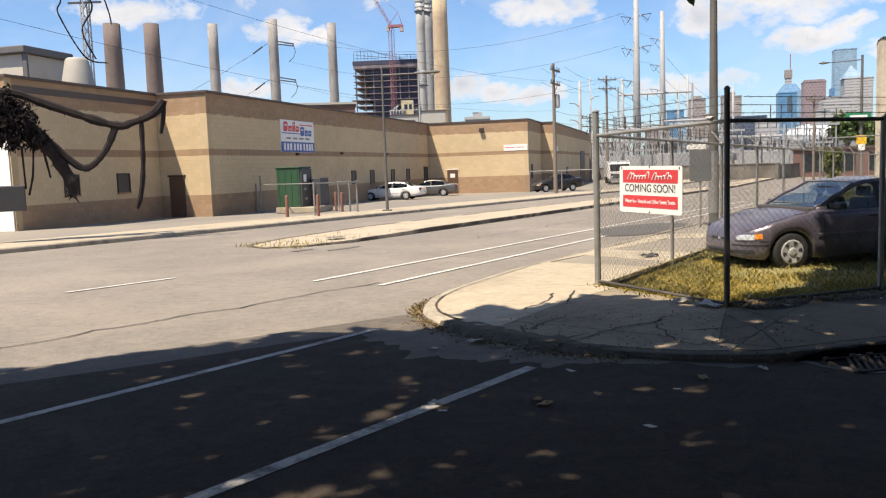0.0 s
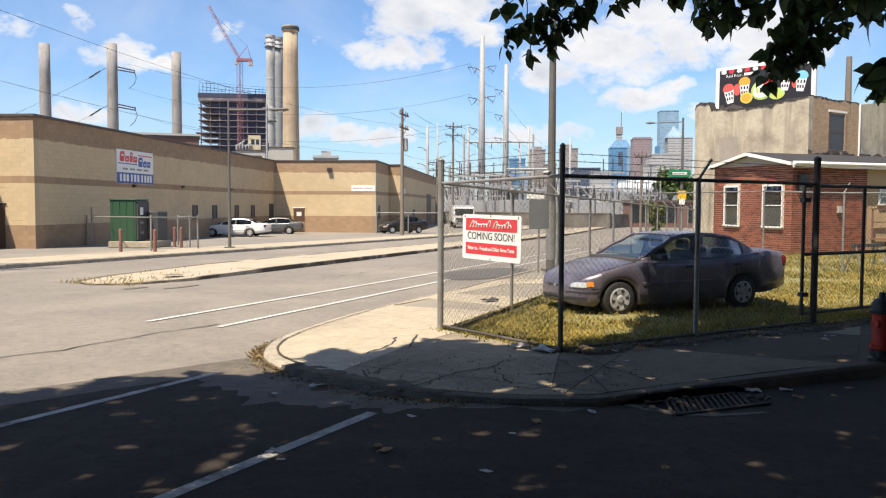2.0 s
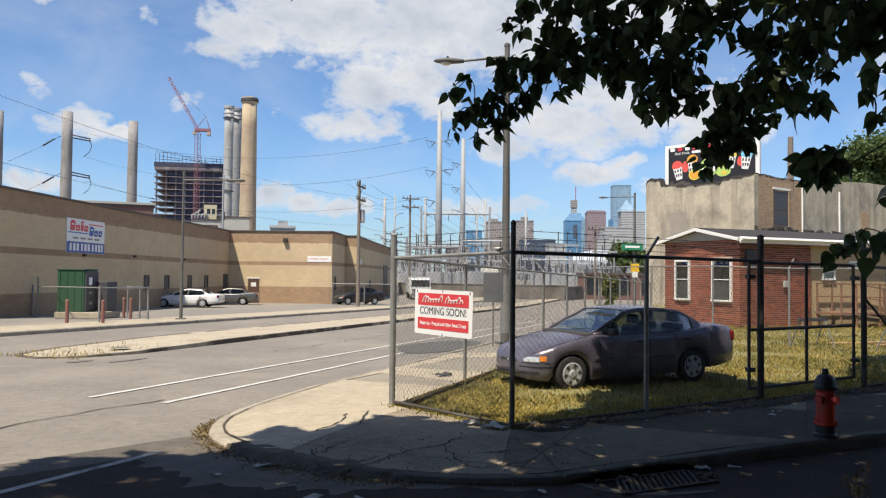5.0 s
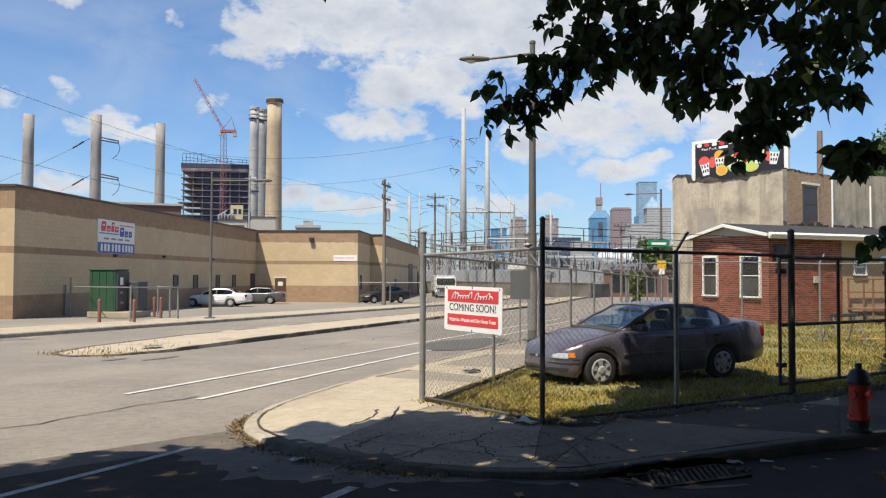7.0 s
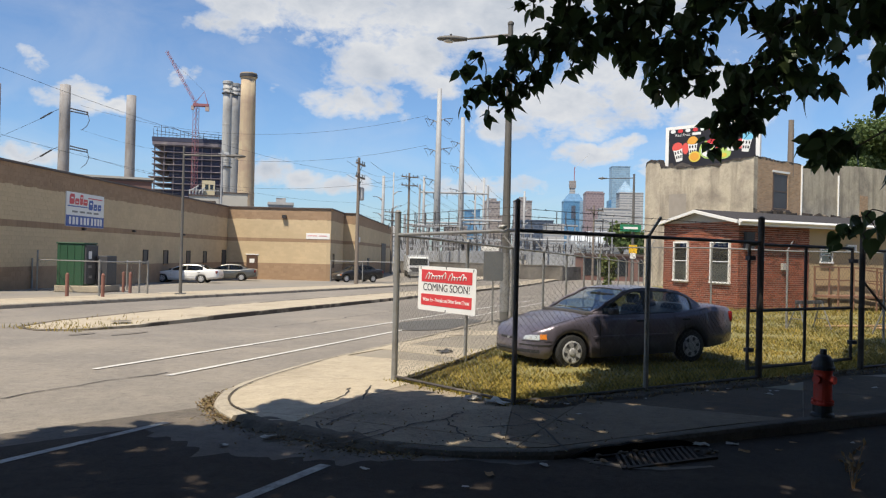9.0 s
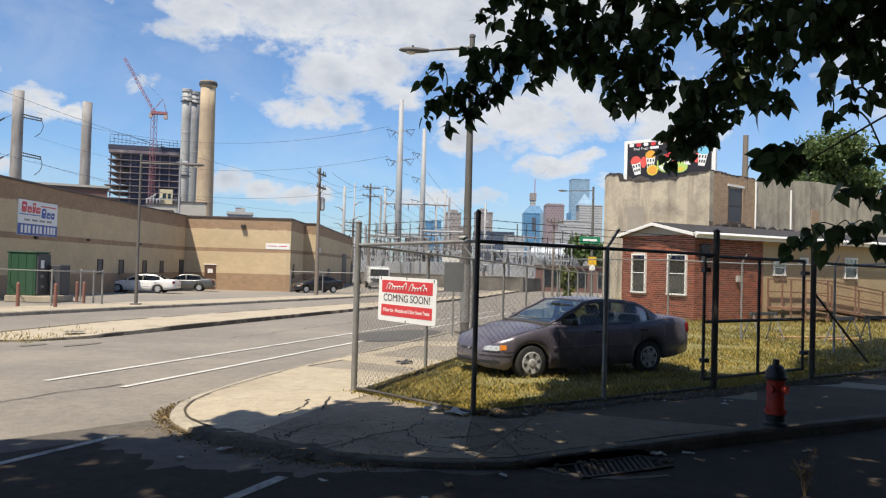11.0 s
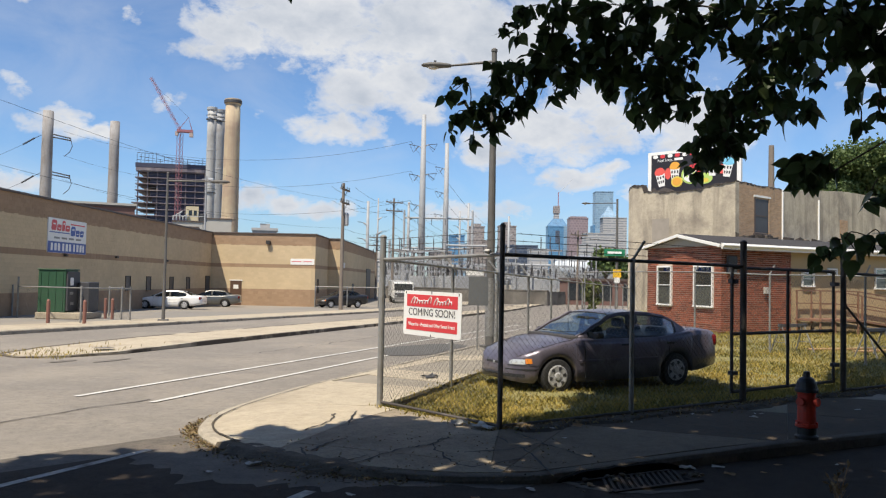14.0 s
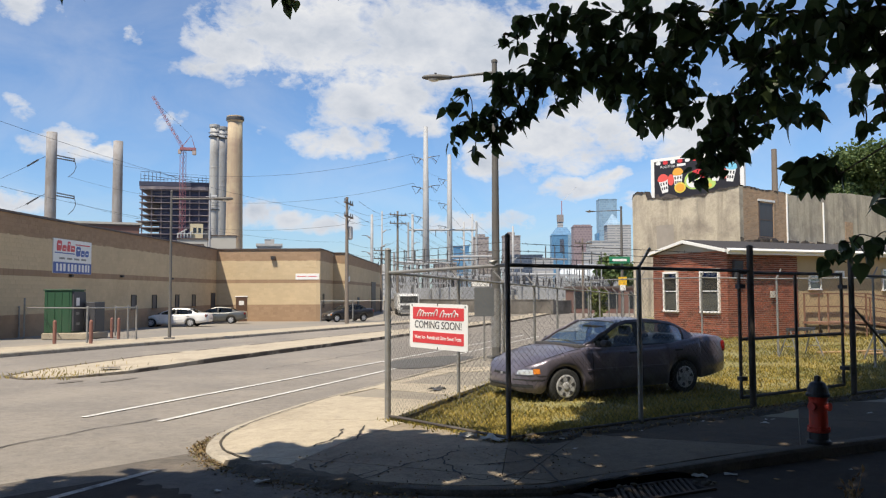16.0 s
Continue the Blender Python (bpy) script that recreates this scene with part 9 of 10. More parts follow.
# ---- distant trees and the bush ----
def leafy(name, x, y, z, h, r, label, count, size, trunk_r=0.15, cat="tree", squash=1.0, low=0.35, mat=None):
    ob = thing(name, label, cat, "", "", x, y, z)
    part("trunk", tubed([(0, 0, -0.2), (0.05, 0, h * 0.35), (0.15, 0.05, h * 0.75)], [trunk_r, trunk_r * 0.7, trunk_r * 0.3], 8), BARK, ob)
    clumps = []
    for k in range(5):
        a = k * 1.26 + 0.4
        tip = Vector((math.cos(a) * r * 0.7, math.sin(a) * r * 0.7, h * random.uniform(0.6, 0.9)))
        part("bough", tubed([(0.05, 0, h * 0.3), tip * 0.5 + Vector((0, 0, h * 0.2)), tip], [trunk_r * 0.5, trunk_r * 0.3, trunk_r * 0.1], 6), BARK, ob)
        clumps.append(tip)
    for k in range(9):
        clumps.append(Vector((random.gauss(0, r * 0.45), random.gauss(0, r * 0.45), h * random.uniform(low + 0.1, 0.95))))
    verts, faces = [], []
    for k in range(count):
        c = random.choice(clumps)
        p = c + Vector((random.gauss(0, r * 0.24), random.gauss(0, r * 0.24), random.gauss(0, r * 0.17 * squash)))
        if p.z < h * low * 0.6:
            continue
        q = Euler((random.uniform(0, 6), random.uniform(0, 6), random.uniform(0, 6))).to_matrix()
        i = len(verts)
        s = size * random.uniform(0.6, 1.3)
        verts += [tuple(p + q @ (Vector(v) * s)) for v in ((0, -0.5, 0), (0.5, 0, 0.1), (0, 0.5, 0), (-0.5, 0, 0.1))]
        faces += [(i, i + 1, i + 2), (i, i + 2, i + 3)]
    me = bpy.data.meshes.new("crown")
    me.from_pydata(verts, [], faces)
    me.materials.append(mat or FAR_LEAF)
    cr = new("crown", me)
    cr.parent = ob
    cr["kind"] = "stuff"
    return ob


FAR_LEAF = island_material("far_leaf_green", ((0.0, (0.05, 0.085, 0.02)), (0.6, (0.085, 0.13, 0.035)), (1.0, (0.14, 0.18, 0.06))), 0.6, 0.3)
BUSH_LEAF = island_material("yellow_green_leaf", ((0.0, (0.08, 0.11, 0.025)), (0.6, (0.12, 0.15, 0.03)), (1.0, (0.2, 0.19, 0.05))), 0.6, 0.35)
leafy("tree", 53.4, 60, -0.8, 14.9, 3.4, "leafy green tree behind the stucco building", 26000, 0.3, 0.25)
leafy("tree", 57.5, 63, -0.8, 15, 4.3, "leafy green tree behind the stucco building", 26000, 0.32, 0.25)
leafy("bush", 19.6, 40.6, -0.4, 2.15, 0.40, "tall yellow-green bush growing through the fence", 5200, 0.15, 0.05, "bush", 1.6, 0.05, BUSH_LEAF)
leafy("tree", 114, 226, -0.9, 13.2, 4.5, "dark tree clump down the street", 2600, 1.1, 0.3)
leafy("tree", 124, 232, -0.9, 11.5, 5, "dark tree clump down the street", 2600, 0.8, 0.3)

# ---- ground details: cracks, patch, drain, litter ----
def crack(a, b, width, label, lift, wobble=0.12, mat=CRACK, seed=0.0, z=None, name="crack"):
    a, b = Vector(a), Vector(b)
    n = max(6, int((b - a).length / 0.25))
    t = (b - a).normalized()
    nn = Vector((-t.y, t.x))
    bm, last = bmesh.new(), None
    for i in range(n + 1):
        p = a.lerp(b, i / n) + nn * wobble * (noise.noise((i * 0.35 + seed, seed, 0)) + 0.4 * noise.noise((i * 1.1 + seed, 4 + seed, 0)))
        w = width * (0.5 + 0.9 * random.random()) / 2
        row = [bm.verts.new((*(p - nn * w), gz(p.x, p.y) + lift)), bm.verts.new((*(p + nn * w), gz(p.x, p.y) + lift))]
        if last:
            bm.faces.new((last[0], last[1], row[1], row[0]))
        last = row
    return tagged(part(name, bm, mat), label, "road crack", kind="structure")


crack((-3.36, 9.45), (-1.02, 12.3), 0.026, "tarred crack along the worn main street", 0.009, 0.15)
crack((-8.2, 3.6), (-3.36, 9.45), 0.026, "tarred crack along the worn main street", 0.009, 0.2, seed=3)
crack(st(18, -10.2), st(40, -10.4), 0.025, "tarred crack along the worn main street", 0.009, 0.2, seed=8)
TAR_STAIN = material("faint_tar_stain", (0.155, 0.138, 0.118), 0.92, 0.3, 2.0, 0.4, 80.0, object_space=False)
PATCH = material("dark_road_patch", (0.085, 0.082, 0.078), 0.9, 0.2, 2.0, 0.4, 80.0, object_space=False)
bm = bmesh.new()
cx, cy = st(21.5, -7.0)
pts = [bm.verts.new((cx + ALONG.x * 2.6 * math.cos(a) + ASIDE.x * 0.9 * math.sin(a) * (1 + 0.3 * math.sin(3 * a)), cy + ALONG.y * 2.6 * math.cos(a) + ASIDE.y * 0.9 * math.sin(a), 0)) for a in (k * math.pi / 10 for k in range(20))]
for v in pts:
    v.co.z = gz(v.co.x, v.co.y) + 0.014
bm.faces.new(pts)
bmesh.ops.recalc_face_normals(bm, faces=bm.faces)
tagged(part("road_patch", bm, PATCH), "dark tar patch on the near lane", "road patch", kind="structure")
for x, y, w, l, lift in ((-3.25, 18.54, 0.16, 0.36, 0.012), (-2.3, 18.7, 0.12, 0.6, 0.012), (-2.77, 20.81, 0.22, 0.27, 0.125)):
    bm = bmesh.new()
    vs = []
    for a in range(12):
        q = Vector((x, y)) + ALONG * (l * math.cos(a * math.pi / 6)) + ASIDE * (w * math.sin(a * math.pi / 6) * random.uniform(0.7, 1.2))
        vs.append(bm.verts.new((q.x, q.y, gz(q.x, q.y) + lift)))
    bm.faces.new(vs)
    bmesh.ops.recalc_face_normals(bm, faces=bm.faces)
    tagged(part("road_patch", bm, TAR_STAIN), "thin dark tar patch beside the median", "road patch", kind="structure")

# storm drain in the kerb of the side street
DC = K0 + KDIR * 0.88 + KN * 0.27
drain = thing("storm_drain", "rusty cast-iron storm drain grate sunk at the kerb", "drain", "", "", DC.x, DC.y, gz(DC.x, DC.y) + 0.008, math.degrees(math.atan2(KDIR.y, KDIR.x)))
# flat black painted in for the unlit hollow of the drain
VOID = material("black_hollow", (0.008, 0.007, 0.006), 0.95, 0.2, 8.0, 0.2, 40.0, spec=0.1)
part("pit", boxed((-0.46, -0.22, -0.0), (0.46, 0.24, 0.004)), VOID, drain)
IRON = material("rusty_cast_iron", (0.035, 0.026, 0.02), 0.85, 0.3, 10.0, 0.2, 60.0, metal=0.3)
for k in range(14):
    bar = part("grate_bar", boxed((-0.013, -0.235, 0.002), (0.013, 0.235, 0.018)), IRON, drain)
    bar.matrix_basis = pose(-0.41 + k * 0.063, -0.02, 0, 0, 0, -32)
for y in (-0.215, 0.185):
    part("grate_frame", boxed((-0.5, y - 0.02, 0.0), (0.5, y + 0.02, 0.02)), IRON, drain)
# black arched face on the kerb, standing in for the dark of the broken inlet
bm = bmesh.new()
rows = []
for k in range(25):
    x = -0.72 + 1.44 * k / 24
    h = (0.074 + 0.014 * noise.noise((k * 0.5, 4.0, 0))) * (1 - abs(x / 0.72) ** 5) + 0.002
    rows.append([bm.verts.new((x, y, z)) for y, z in ((0.245, 0.0), (0.247, h), (0.30, h), (0.30, 0.0))])
for ra_, rb_ in zip(rows, rows[1:]):
    for k in range(3):
        bm.faces.new((ra_[k], rb_[k], rb_[k + 1], ra_[k + 1]))
bmesh.ops.recalc_face_normals(bm, faces=bm.faces)
part("inlet_throat", bm, VOID, drain, "black face standing in for the dark kerb inlet")
for k in range(16):
    bm = bmesh.new()
    bmesh.ops.create_icosphere(bm, subdivisions=1, radius=random.uniform(0.018, 0.05))
    for v in bm.verts:
        v.co *= 1 + 0.5 * noise.noise(v.co * 30 + Vector((k, 0, 0)))
        v.co.z *= 0.5
    x = random.uniform(-0.75, 0.7)
    lump = tagged(part("rubble", bm, random.choice((SHADED_KERB, CONCRETE_HALF_SHADE, SOIL))), "broken lump of dirty concrete by the drain", "rubble", "rubble by the drain")
    lump.matrix_world = drain.matrix_world @ pose(x, random.uniform(0.06, 0.2) if abs(x) < 0.5 else random.uniform(-0.1, 0.2), 0.026 if abs(x) < 0.5 else 0.008, 0, 0, random.uniform(0, 360))
# pale ragged strip round the grate
bm, last = bmesh.new(), None
run = smooth_line([Vector(p) for p in ((2.66, 6.78), (2.83, 6.46), (3.06, 6.13), (3.4, 5.99), (3.85, 6.0))], 6)
for i, p in enumerate(run):
    t = (run[min(i + 1, len(run) - 1)] - run[max(i - 1, 0)]).normalized()
    w = 0.055 * math.sin(math.pi * (i + 0.4) / len(run)) ** 0.5 + 0.03 * noise.noise((i * 0.6, 9.0, 0))
    row = [bm.verts.new((*q, gz(*q) + 0.013)) for q in (p - Vector((-t.y, t.x)) * max(w, 0.01), p + Vector((-t.y, t.x)) * max(w, 0.01))]
    if last:
        bm.faces.new((last[0], last[1], row[1], row[0]))
    last = row
bmesh.ops.recalc_face_normals(bm, faces=bm.faces)
tagged(part("drain_apron", bm, DUSTY), "pale ragged strip curving round the drain", "apron", kind="structure")
PAPER = material("scrap_paper", (0.45, 0.43, 0.39), 0.9, 0.15, 8.0, 0.1, 40.0)


def litter(x, y, z, s, mat=PAPER, label="crumpled scrap of pale paper on the ground"):
    bm = bmesh.new()
    bmesh.ops.create_grid(bm, x_segments=4, y_segments=4, size=s)
    o = random.random() * 50
    for v in bm.verts:
        v.co = Vector((v.co.x * (1 + 0.4 * noise.noise(v.co * 9 + Vector((o, 0, 0)))), v.co.y * 0.6, abs(noise.noise(v.co * 12 + Vector((0, o, 0)))) * s * 0.7 + 0.003))
    ob = tagged(part("litter", bm, mat), label, "litter", "scattered litter")
    ob.matrix_world = pose(x, y, z, 0, 0, random.uniform(0, 360))


DRYLEAF = material("dry_leaf_brown", (0.28, 0.17, 0.08), 0.9, 0.25, 10.0)
for k in range(46):
    d = random.uniform(-3, 8)
    if k % 2:
        p = K0 + KDIR * d + KN * abs(random.gauss(0.0, 0.35))
        zz = gz(p.x, p.y) + 0.012
    else:
        p = FC + SIDE * random.uniform(-0.5, 6) - Vector((-SIDE.y, SIDE.x)) * abs(random.gauss(0.25, 0.5))
        zz = walk_z(p) + 0.012
    litter(p.x, p.y, zz, random.uniform(0.02, 0.06), random.choice((PAPER, PAPER, DRYLEAF)))
for x, y, s in ((2.75, 8.5, 0.14), (2.55, 8.75, 0.1), (3.3, 6.55, 0.07), (4.2, 6.75, 0.08), (0.25, 7.6, 0.07), (-0.15, 7.35, 0.05), (0.95, 6.35, 0.04), (1.2, 4.9, 0.04)):
    inside = y > 8
    litter(x, y, gz(x, y) + (0.145 if inside else 0.014), s)
litter(3.45, 13.6, gz(3.45, 13.6) + 0.14, 0.16, DARK_STEEL, "dark crumpled rag on the pavement")

# ---- pavement slabs ----
def slab_piece(poly, z_of, parent, mat=CONCRETE, sink=0.05, cuts=0):
    c = Vector((sum(p[0] for p in poly) / len(poly), sum(p[1] for p in poly) / len(poly)))
    tilt = Vector((random.gauss(0, 0.0012), random.gauss(0, 0.0012)))
    lift = random.gauss(0, 0.0012)
    if drop(c.x, c.y) > 0.001:
        tilt, lift, cuts = tilt * 0.2, lift * 0.3, max(cuts, 5)
    bm = bmesh.new()
    bm.faces.new([bm.verts.new((x, y, 0)) for x, y in poly])
    bmesh.ops.triangulate(bm, faces=bm.faces)
    if cuts:
        bmesh.ops.subdivide_edges(bm, edges=bm.edges, cuts=cuts, use_grid_fill=True)
    for v in bm.verts:
        v.co.z = z_of(v.co.x, v.co.y) + lift + (Vector((v.co.x, v.co.y)) - c).dot(tilt)
    rim = [e for e in bm.edges if len(e.link_faces) == 1]
    skirt = bmesh.ops.extrude_edge_only(bm, edges=rim)["geom"]
    for v in skirt:
        if isinstance(v, bmesh.types.BMVert):
            v.co.z -= sink
    bmesh.ops.recalc_face_normals(bm, faces=bm.faces)
    if sum(f.normal.z for f in bm.faces) < 0:
        bmesh.ops.reverse_faces(bm, faces=bm.faces)
    return part("slab", bm, mat, parent)


def shrink(poly, d):
    """Pull an outline in by d on every side (convex outlines)."""
    if area(poly) < 0:
        poly = poly[::-1]
    out = poly
    for i in range(len(poly)):
        a, b = Vector(poly[i]), Vector(poly[(i + 1) % len(poly)])
        if (b - a).length < 1e-4:
            continue
        n = Vector((-(b - a).y, (b - a).x)).normalized()
        out = clip(out, a + n * d, n)
        if len(out) < 3:
            return []
    return out


def dedupe(poly):
    out = []
    for p in poly:
        if not out or (Vector(p) - Vector(out[-1])).length > 0.004:
            out.append(p)
    if len(out) > 1 and (Vector(out[0]) - Vector(out[-1])).length < 0.004:
        out.pop()
    return out


random.seed(4)
count = 0
# corner and side-street walk: the outline cut into a crooked grid
cut_poly = [tuple(p) for p in pave_outline if FALL.dot(p) < 21] + [tuple(p) for p in (FC + SIDE * 22, FC, F1, F1 + FDIR * 9.5)]
U0 = Vector((0.62, 0.785))
V0 = Vector((0.785, -0.62))
for i in range(-8, 26):
    for j in range(-14, 18):
        a0 = 2.3 * i
        b0 = 2.3 * j
        cell = cut_poly
        for n, c in ((U0, a0), (-U0, -(a0 + 2.3)), (V0, b0), (-V0, -(b0 + 2.3))):
            cell = clip(cell, Vector((n.x * c, n.y * c)), Vector((n.x, n.y)))
            if len(cell) < 3:
                break
        if len(cell) < 3:
            continue
        cell = dedupe(cell)
        if len(cell) < 3 or abs(area(cell)) < 0.03:
            continue
        pieces = [cell]
        # a joint runs out from each corner of the fence
        for corner, n in ((F1, (FDIR - (FC - F1).normalized()).normalized()), (FC, (SIDE - (F1 - FC).normalized()).normalized())):
            if min((Vector(p) - corner).length for p in cell) < 0.01:
                pieces = [q for pc in pieces for q in (dedupe(clip(pc, corner, n)), dedupe(clip(pc, corner, -n))) if len(q) >= 3]
        if len(pieces) == 1 and random.random() < 0.5 and abs(area(cell)) > 1.6:
            ang = random.uniform(0, 3.14)
            c = Vector((sum(p[0] for p in cell) / len(cell), sum(p[1] for p in cell) / len(cell)))
            n = Vector((math.cos(ang), math.sin(ang)))
            pieces = [clip(cell, c, n), clip(cell, c, -n)]
        for pc in pieces:
            pc = dedupe(shrink(dedupe(pc), random.uniform(0.003, 0.008)))
            if len(pc) >= 3 and abs(area(pc)) > 0.02:
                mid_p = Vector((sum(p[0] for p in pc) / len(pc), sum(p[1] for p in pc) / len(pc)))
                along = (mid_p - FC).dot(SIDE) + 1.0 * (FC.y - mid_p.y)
                # slabs step darker towards the side street, painting in the tree's shade
                slab_piece(pc, pave_z, pavement, CONCRETE_FULL_SHADE if along > 2.2 else CONCRETE_HALF_SHADE if along > -0.7 else CONCRETE_SLIGHT_SHADE if along > -1.7 else CONCRETE, cuts=5)
                count += 1
# the long street walk
for k in range(0, 70):
    s = 21.9 + 1.5 * k
    pc = [st(s, -5.57), st(s + 1.485, -5.57), st(s + 1.485, -4.2), st(s, -4.2)]
    slab_piece(pc, lambda x, y: gz(x, y) + 0.128, pavement)

# ---- cracks through the corner pavement ----
for pts in (
        [(0.51, 6.99), (0.93, 7.15), (1.53, 7.58), (1.98, 7.79), (2.23, 8.07)],
        [(1.98, 7.79), (1.98, 7.17), (2.16, 6.89), (2.72, 7.10)],
        [(2.73, 7.99), (2.82, 7.36), (2.70, 6.39)],
        [(0.70, 8.01), (0.73, 7.44), (0.57, 7.02)],
        [(0.80, 7.84), (1.07, 8.20), (1.20, 8.24)],
        [(1.57, 9.96), (1.32, 8.93)],
        [(0.95, 7.35), (1.30, 7.50)],
        [(0.84, 8.82), (1.15, 9.28), (1.28, 9.77)],
        [(3.0, 8.2), (3.15, 7.5), (3.3, 6.95)],
        [(2.2, 7.4), (2.75, 7.45), (3.05, 7.62), (3.12, 7.5)],
        [(5.4, 7.4), (5.5, 7.75), (5.45, 8.3)],
        [(5.55, 7.7), (6.3, 7.75), (6.9, 7.65)]):
    run = smooth_line([Vector(p) for p in pts], 7)
    bm, last = bmesh.new(), None
    for i, p in enumerate(run):
        t = (run[min(i + 1, len(run) - 1)] - run[max(i - 1, 0)]).normalized()
        nn = Vector((-t.y, t.x))
        p = p + nn * random.gauss(0, 0.016)
        w = random.uniform(0.006, 0.02) * (0.6 + 0.8 * abs(noise.noise((i * 0.45, pts[0][0], 0))))
        row = [bm.verts.new((*q, pave_z(*q) + 0.007)) for q in (p - nn * w, p + nn * w)]
        if last:
            bm.faces.new((last[0], last[1], row[1], row[0]))
        last = row
    tagged(part("pavement_crack", bm, CRACK), "dark crack through the worn pavement", "crack", kind="structure")

# dirt-filled joint between the kerb and the slabs
bm, last = bmesh.new(), None
for i, p in enumerate(smooth_line(pave_outline[36:K_DARK + 1], 6)):
    q = p + Vector((noise.noise((i * 0.11, 1.0, 0)), noise.noise((i * 0.11, 7.0, 0)))) * 0.012
    w = 0.012 + 0.010 * noise.noise((i * 0.35, 3.0, 0)) + 0.006 * random.random()
    t = Vector((0.53, 0.848)) if i < 54 else (Vector((1.6, 9.0)) - q).normalized()
    nn = Vector((t.y, -t.x)) if i < 54 else t
    row = [bm.verts.new((*c, max(gz(*c) + 0.130 - drop(*c), pave_z(*c)) + 0.010)) for c in (q - nn * w, q + nn * w)]
    if last:
        bm.faces.new((last[0], last[1], row[1], row[0]))
    last = row
bmesh.ops.recalc_face_normals(bm, faces=bm.faces)
tagged(part("kerb_joint", bm, SOIL), "dark dirt-filled joint behind the kerb", "crack", kind="structure")
# soil washed over the sunken kerb at the crossing
bm = bmesh.new()
rows = []
run = kerb_line[K_DARK - 1:K_DARK + 11]
run = smooth_line(run, 3)
for i, p in enumerate(run):
    t = (run[min(i + 1, len(run) - 1)] - run[max(i - 1, 0)]).normalized()
    inward = Vector((-t.y, t.x))
    fade = math.sin(math.pi * min(1.0, (i + 1.0) / len(run))) ** 0.6
    a, b = -0.34 * fade - 0.05 + 0.08 * noise.noise((i * 0.4, 1.5, 0)), 0.40 * fade + 0.14 * noise.noise((i * 0.33, 5.5, 0))
    row = []
    for k in range(9):
        u = k / 8
        q = p + inward * (a + (b - a) * u)
        base = gz(q.x, q.y) if a + (b - a) * u < 0 else pave_z(q.x, q.y) + 0.004
        heap = 0.022 * fade * math.sin(math.pi * u) ** 0.7 + 0.02 * noise.noise((q.x * 7, q.y * 7, 0))
        row.append(bm.verts.new((q.x, q.y, base - 0.012 + max(0.0, heap) if 0 < k < 8 else base - 0.03)))
    rows.append(row)
for ra_, rb_ in zip(rows, rows[1:]):
    for k in range(8):
        bm.faces.new((ra_[k], rb_[k], rb_[k + 1], ra_[k + 1]))
bmesh.ops.recalc_face_normals(bm, faces=bm.faces)
DRIFT = material("dusty_brown_drift", (0.085, 0.068, 0.048), 0.95, 0.4, 5.0, 0.8, 30.0, second=(0.04, 0.031, 0.022), second_scale=3.0, object_space=False, speck=0.4)
tagged(part("soil_drift", bm, DRIFT, smooth=True), "dark soil and leaf mould washed over the sunken kerb", "soil", kind="structure")

# ---- unseen brick row added behind the viewer to block sky light ----
row_house = thing("row_house", "unseen plain brick row added behind to block sky light", "house", "", "", 0, 0, 0)
BACK = K0 + KN * 12.2
rm = Matrix(((KDIR.x, -KDIR.y, 0, BACK.x), (KDIR.y, KDIR.x, 0, BACK.y), (0, 0, 1, 0), (0, 0, 0, 1)))
for lo, hi, nm, mat in (((-26, -8, -0.6), (34, 0, 8.6), "wall", OLD_BRICK), ((-26.3, -8.2, 8.6), (34.3, 0.35, 8.9), "cornice", COPING)):
    ob = part(nm, boxed(lo, hi), mat, row_house)
    ob.matrix_basis = rm
for k in range(14):
    for z in (0.9, 3.6, 6.2):
        ob = part("window", boxed((-23 + 4.1 * k, 0.0, z), (-21.9 + 4.1 * k, 0.03, z + 1.6)), GLASS_DARK, row_house)
        ob.matrix_basis = rm

# dry weed standing in the gutter
weed = thing("dry_weed", "dry rust-brown weed standing in the asphalt", "weed", "", "", 4.56, 5.21, gz(4.56, 5.21))
for k in range(5):
    a = k * 1.3
    tip = Vector((0.07 * math.cos(a), 0.07 * math.sin(a), 0.16 + 0.05 * k))
    part("stem", tubed([(0, 0, -0.02), tip * 0.5 + Vector((0, 0, 0.03)), tip], [0.004, 0.003, 0.002], 5), DRYLEAF, weed)
    verts, faces = [], []
    for _ in range(9):
        p = tip * random.uniform(0.25, 1.0) + Vector((random.gauss(0, 0.015), random.gauss(0, 0.015), 0.02))
        q = Euler((random.uniform(0, 6), random.uniform(0, 6), random.uniform(0, 6))).to_matrix()
        i = len(verts)
        verts += [tuple(p + q @ (Vector(c) * 0.05)) for c in ((0, 0, 0), (0.5, 0.22, 0.05), (1, 0, 0), (0.5, -0.22, 0.05))]
        faces += [(i, i + 1, i + 2), (i, i + 2, i + 3)]
    me = bpy.data.meshes.new("leaves")
    me.from_pydata(verts, [], faces)
    me.materials.append(DRYLEAF)
    ob = new("leaves", me)
    ob.parent = weed

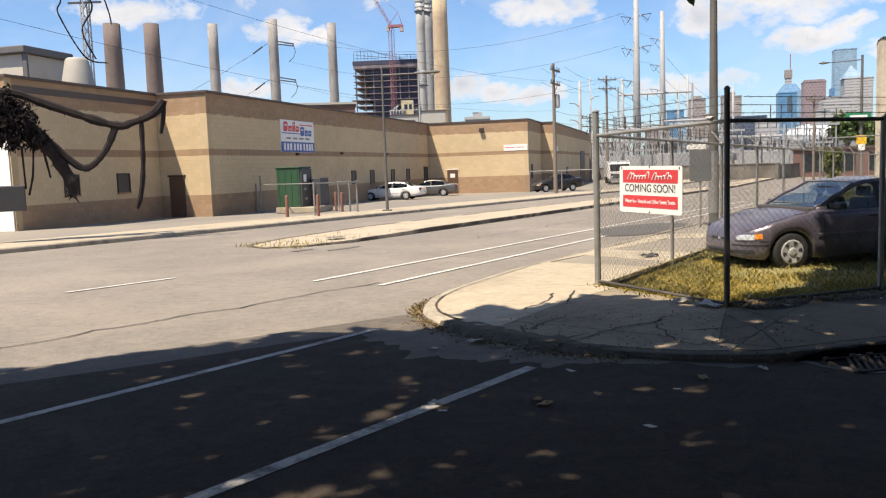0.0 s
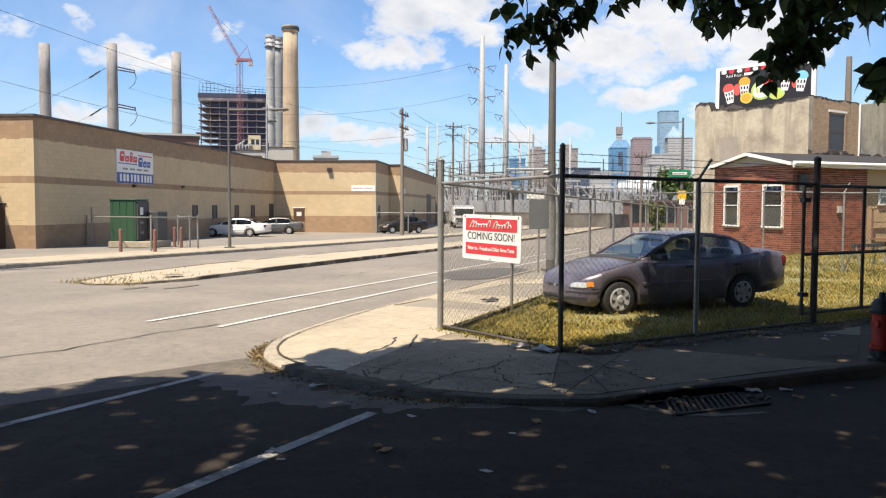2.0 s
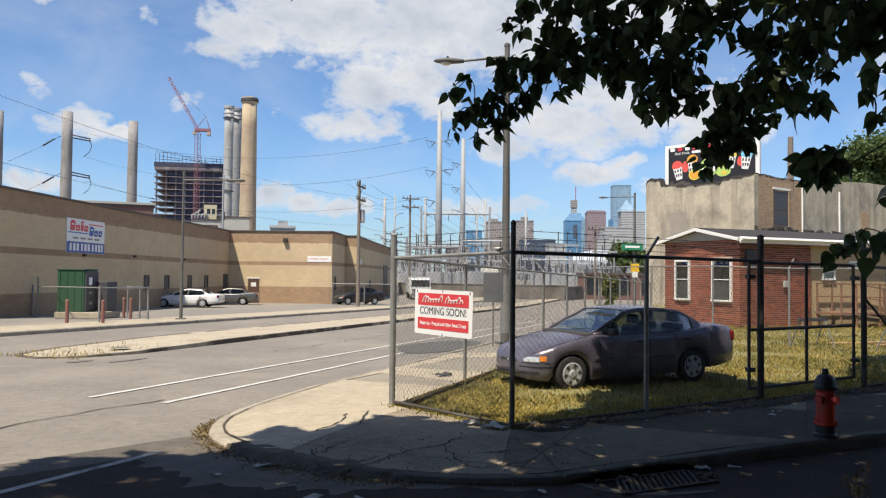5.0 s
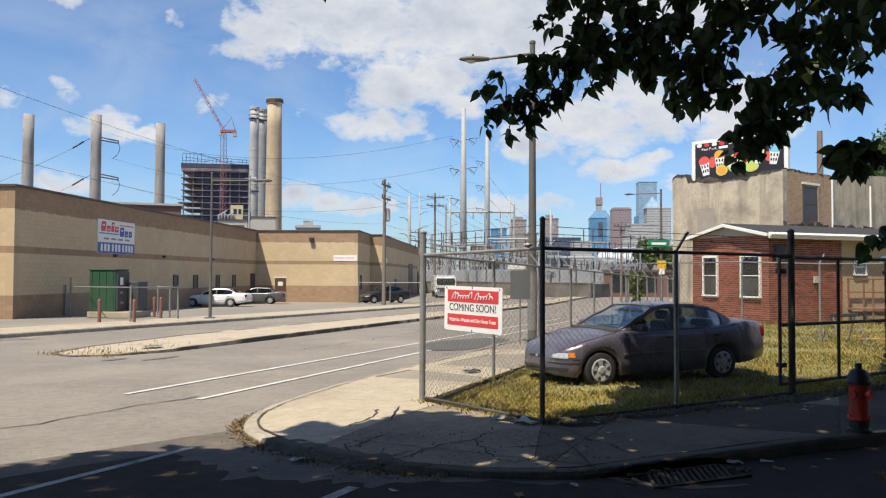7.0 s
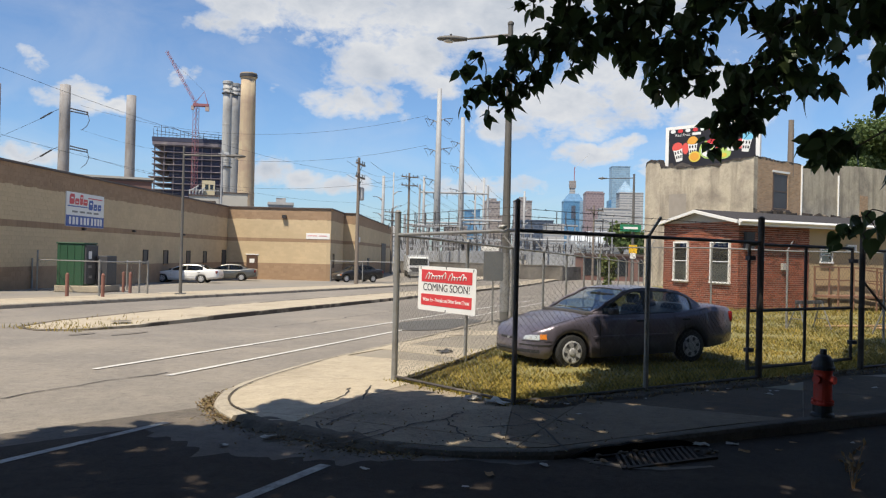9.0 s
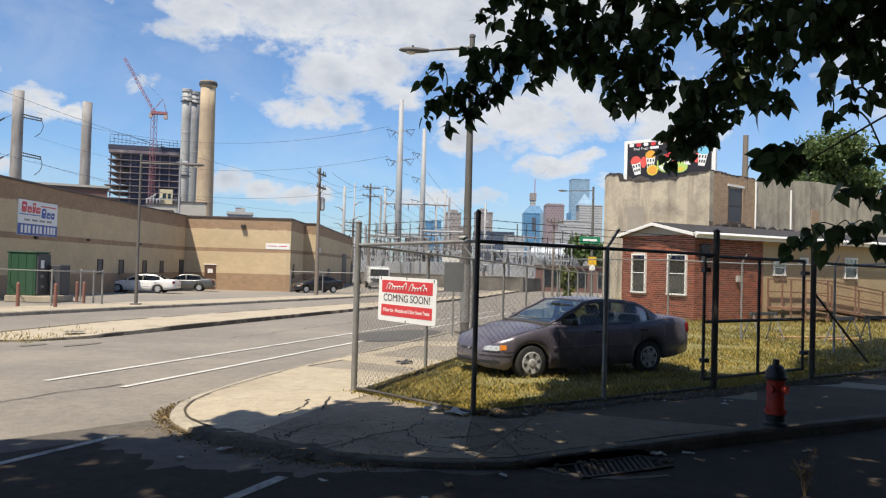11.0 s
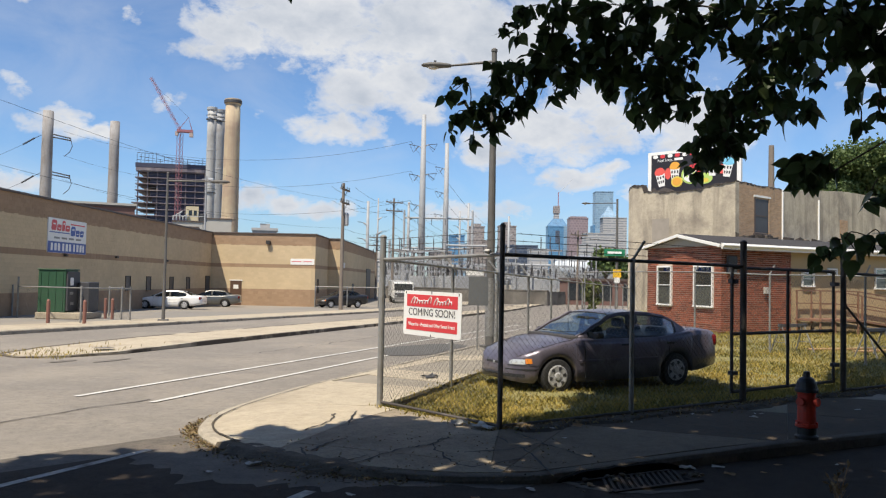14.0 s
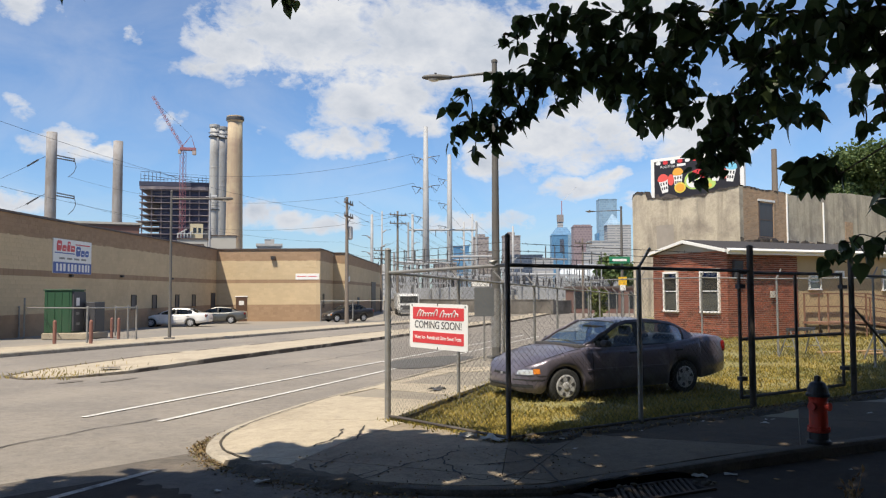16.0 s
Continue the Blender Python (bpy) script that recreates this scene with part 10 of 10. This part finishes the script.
# ---- bricks and split blocks ----
def shades(name, base, spread, rough, bump, bump_scale):
    """The same masonry colour for single pieces and for the joined rest."""
    one = material(name, base, rough, 0.14, 9.0, bump, bump_scale, each=spread)
    rest = island_material(name + "_rest", ((0.0, tuple(c * (1 - spread) for c in base)), (1.0, tuple(c * (1 + spread * 0.6) for c in base))), rough)
    n, b = Nodes(rest.node_tree), rest.node_tree.nodes[rest["bsdf"]]
    k = n.add("ShaderNodeBump")
    k.inputs["Strength"].default_value, k.inputs["Distance"].default_value = bump, 0.01
    n.links.new(n.noise(n.add("ShaderNodeTexCoord").outputs["Object"], bump_scale, 4.0, 0.6), k.inputs["Height"])
    n.links.new(k.outputs[0], b.inputs["Normal"])
    was = b.inputs["Base Color"].links[0].from_socket
    stain = n.ramp(n.noise(n.add("ShaderNodeTexCoord").outputs["Object"], 0.5, 7.0, 0.65, 0.5), (0.35, 0.9), (0.68, 1.04))
    n.links.new(n.mix(1.0, was, stain, "MULTIPLY"), b.inputs["Base Color"])
    return one, rest


SIX = ((0, 1, 5, 4), (1, 2, 6, 5), (2, 3, 7, 6), (3, 0, 4, 7), (4, 5, 6, 7))


def piece_verts(u0, u1, z0, z1, y0, y1, worn=0.003):
    """A block from its bed y1 to its face y0, the face drawn in a little along its edges."""
    return [(u0, y1, z0), (u1, y1, z0), (u1, y1, z1), (u0, y1, z1), (u0 + worn, y0, z0 + worn), (u1 - worn, y0, z0 + worn), (u1 - worn, y0, z1 - worn), (u0 + worn, y0, z1 - worn)]


def masonry(name, parent, m, length, z0, z1, bw, bh, gap, mats, holes=(), single=None, proud=0.012, start=0.0):
    """Courses in stretcher bond over a wall's face (x along, -y out); single: a test of (u, z) that picks the pieces laid one by one."""
    verts, faces, mesh, count = [], [], None, 0
    rows = int(round((z1 - z0) / bh))
    h = (z1 - z0) / rows
    for r in range(rows):
        za, zb = z0 + r * h + gap / 2, z0 + (r + 1) * h - gap / 2
        u = start - (bw / 2 if r % 2 else 0.0)
        while u < length:
            spans = [(max(u + gap / 2, start), min(u + bw - gap / 2, length))]
            for ha, hb, hza, hzb in holes:
                if zb > hza and za < hzb:
                    spans = [s for a, b in spans for s in ((a, min(b, ha)), (max(a, hb), b)) if s[1] - s[0] > 0.03]
            for a, b in spans:
                if b - a < 0.03:
                    continue
                face = random.gauss(0.0015, 0.0012)
                if single and count < 290 and b - a > bw - gap - 0.001 and single((a + b) / 2, (za + zb) / 2):
                    if mesh is None:
                        mesh = bpy.data.meshes.new(name)
                        mesh.from_pydata(piece_verts(0, bw - gap, 0, h - gap, 0.0, proud), [], SIX)
                        mesh.materials.append(mats[0])
                    ob = new(name, mesh)
                    ob.parent, ob.matrix_basis = parent, m @ Matrix.Translation((a, face, za))
                    count += 1
                    continue
                i = len(verts)
                verts += piece_verts(a, b, za, zb, face, proud)
                faces += [tuple(i + k for k in f) for f in SIX]
            u += bw
    me = bpy.data.meshes.new(name + "work")
    me.from_pydata(verts, [], faces)
    me.materials.append(mats[1])
    ob = new(name + "work", me)
    ob.parent, ob.matrix_basis, ob["kind"] = parent, m, "stuff"


BRICKS = shades("red_house_brick", (0.275, 0.082, 0.045), 0.5, 0.9, 0.4, 60.0)
to_front, to_side = wall_front.matrix_basis.inverted() @ HM, wall_side.matrix_basis.inverted() @ HM
masonry("brick", wall_front, to_front, HW, -0.3, EAVE - 0.02, 0.225, 0.0762, 0.0145, BRICKS, [(1.05 - 0.42, 1.05 + 0.42, 0.88, 2.44), (3.15 - 0.5, 3.15 + 0.5, 0.88, 2.44)], lambda u, z: u > 2.2 and z > 0.1)
masonry("brick", wall_side, to_side @ pose(HW, 0, 0, 0, 0, 90), 3.4, -0.3, EAVE - 0.1, 0.225, 0.0762, 0.0145, BRICKS, (), lambda u, z: u < 2.2 and z > 0.1, start=0.013)
TAN_BLOCKS = shades("tan_split_block", (0.58, 0.45, 0.28), 0.05, 0.95, 0.7, 14.0)
BROWN_BLOCKS = shades("brown_split_block", (0.36, 0.24, 0.148), 0.1, 0.95, 0.7, 14.0)
bands = [ob for ob in warehouse.children if ob.name.split(".")[0] == "wall_band"]
for k, (p, q) in enumerate(zip(PLAN, PLAN[1:])):
    length = wall_pose(p, q)[1]
    for (z0, z1, kind), band in zip(BANDS, bands[5 * k:5 * k + 5]):
        near = (lambda u, z: u < 9.0) if k == 2 and kind == 1 and z0 < 2 else (lambda u, z: u < 6.0) if k == 2 and kind == 1 else None
        masonry("block", band, Matrix(), length, max(z0, -1.0), min(z1, ROOF - 0.1), 0.4, 0.2, 0.007, TAN_BLOCKS if kind else BROWN_BLOCKS, (), near, 0.006)
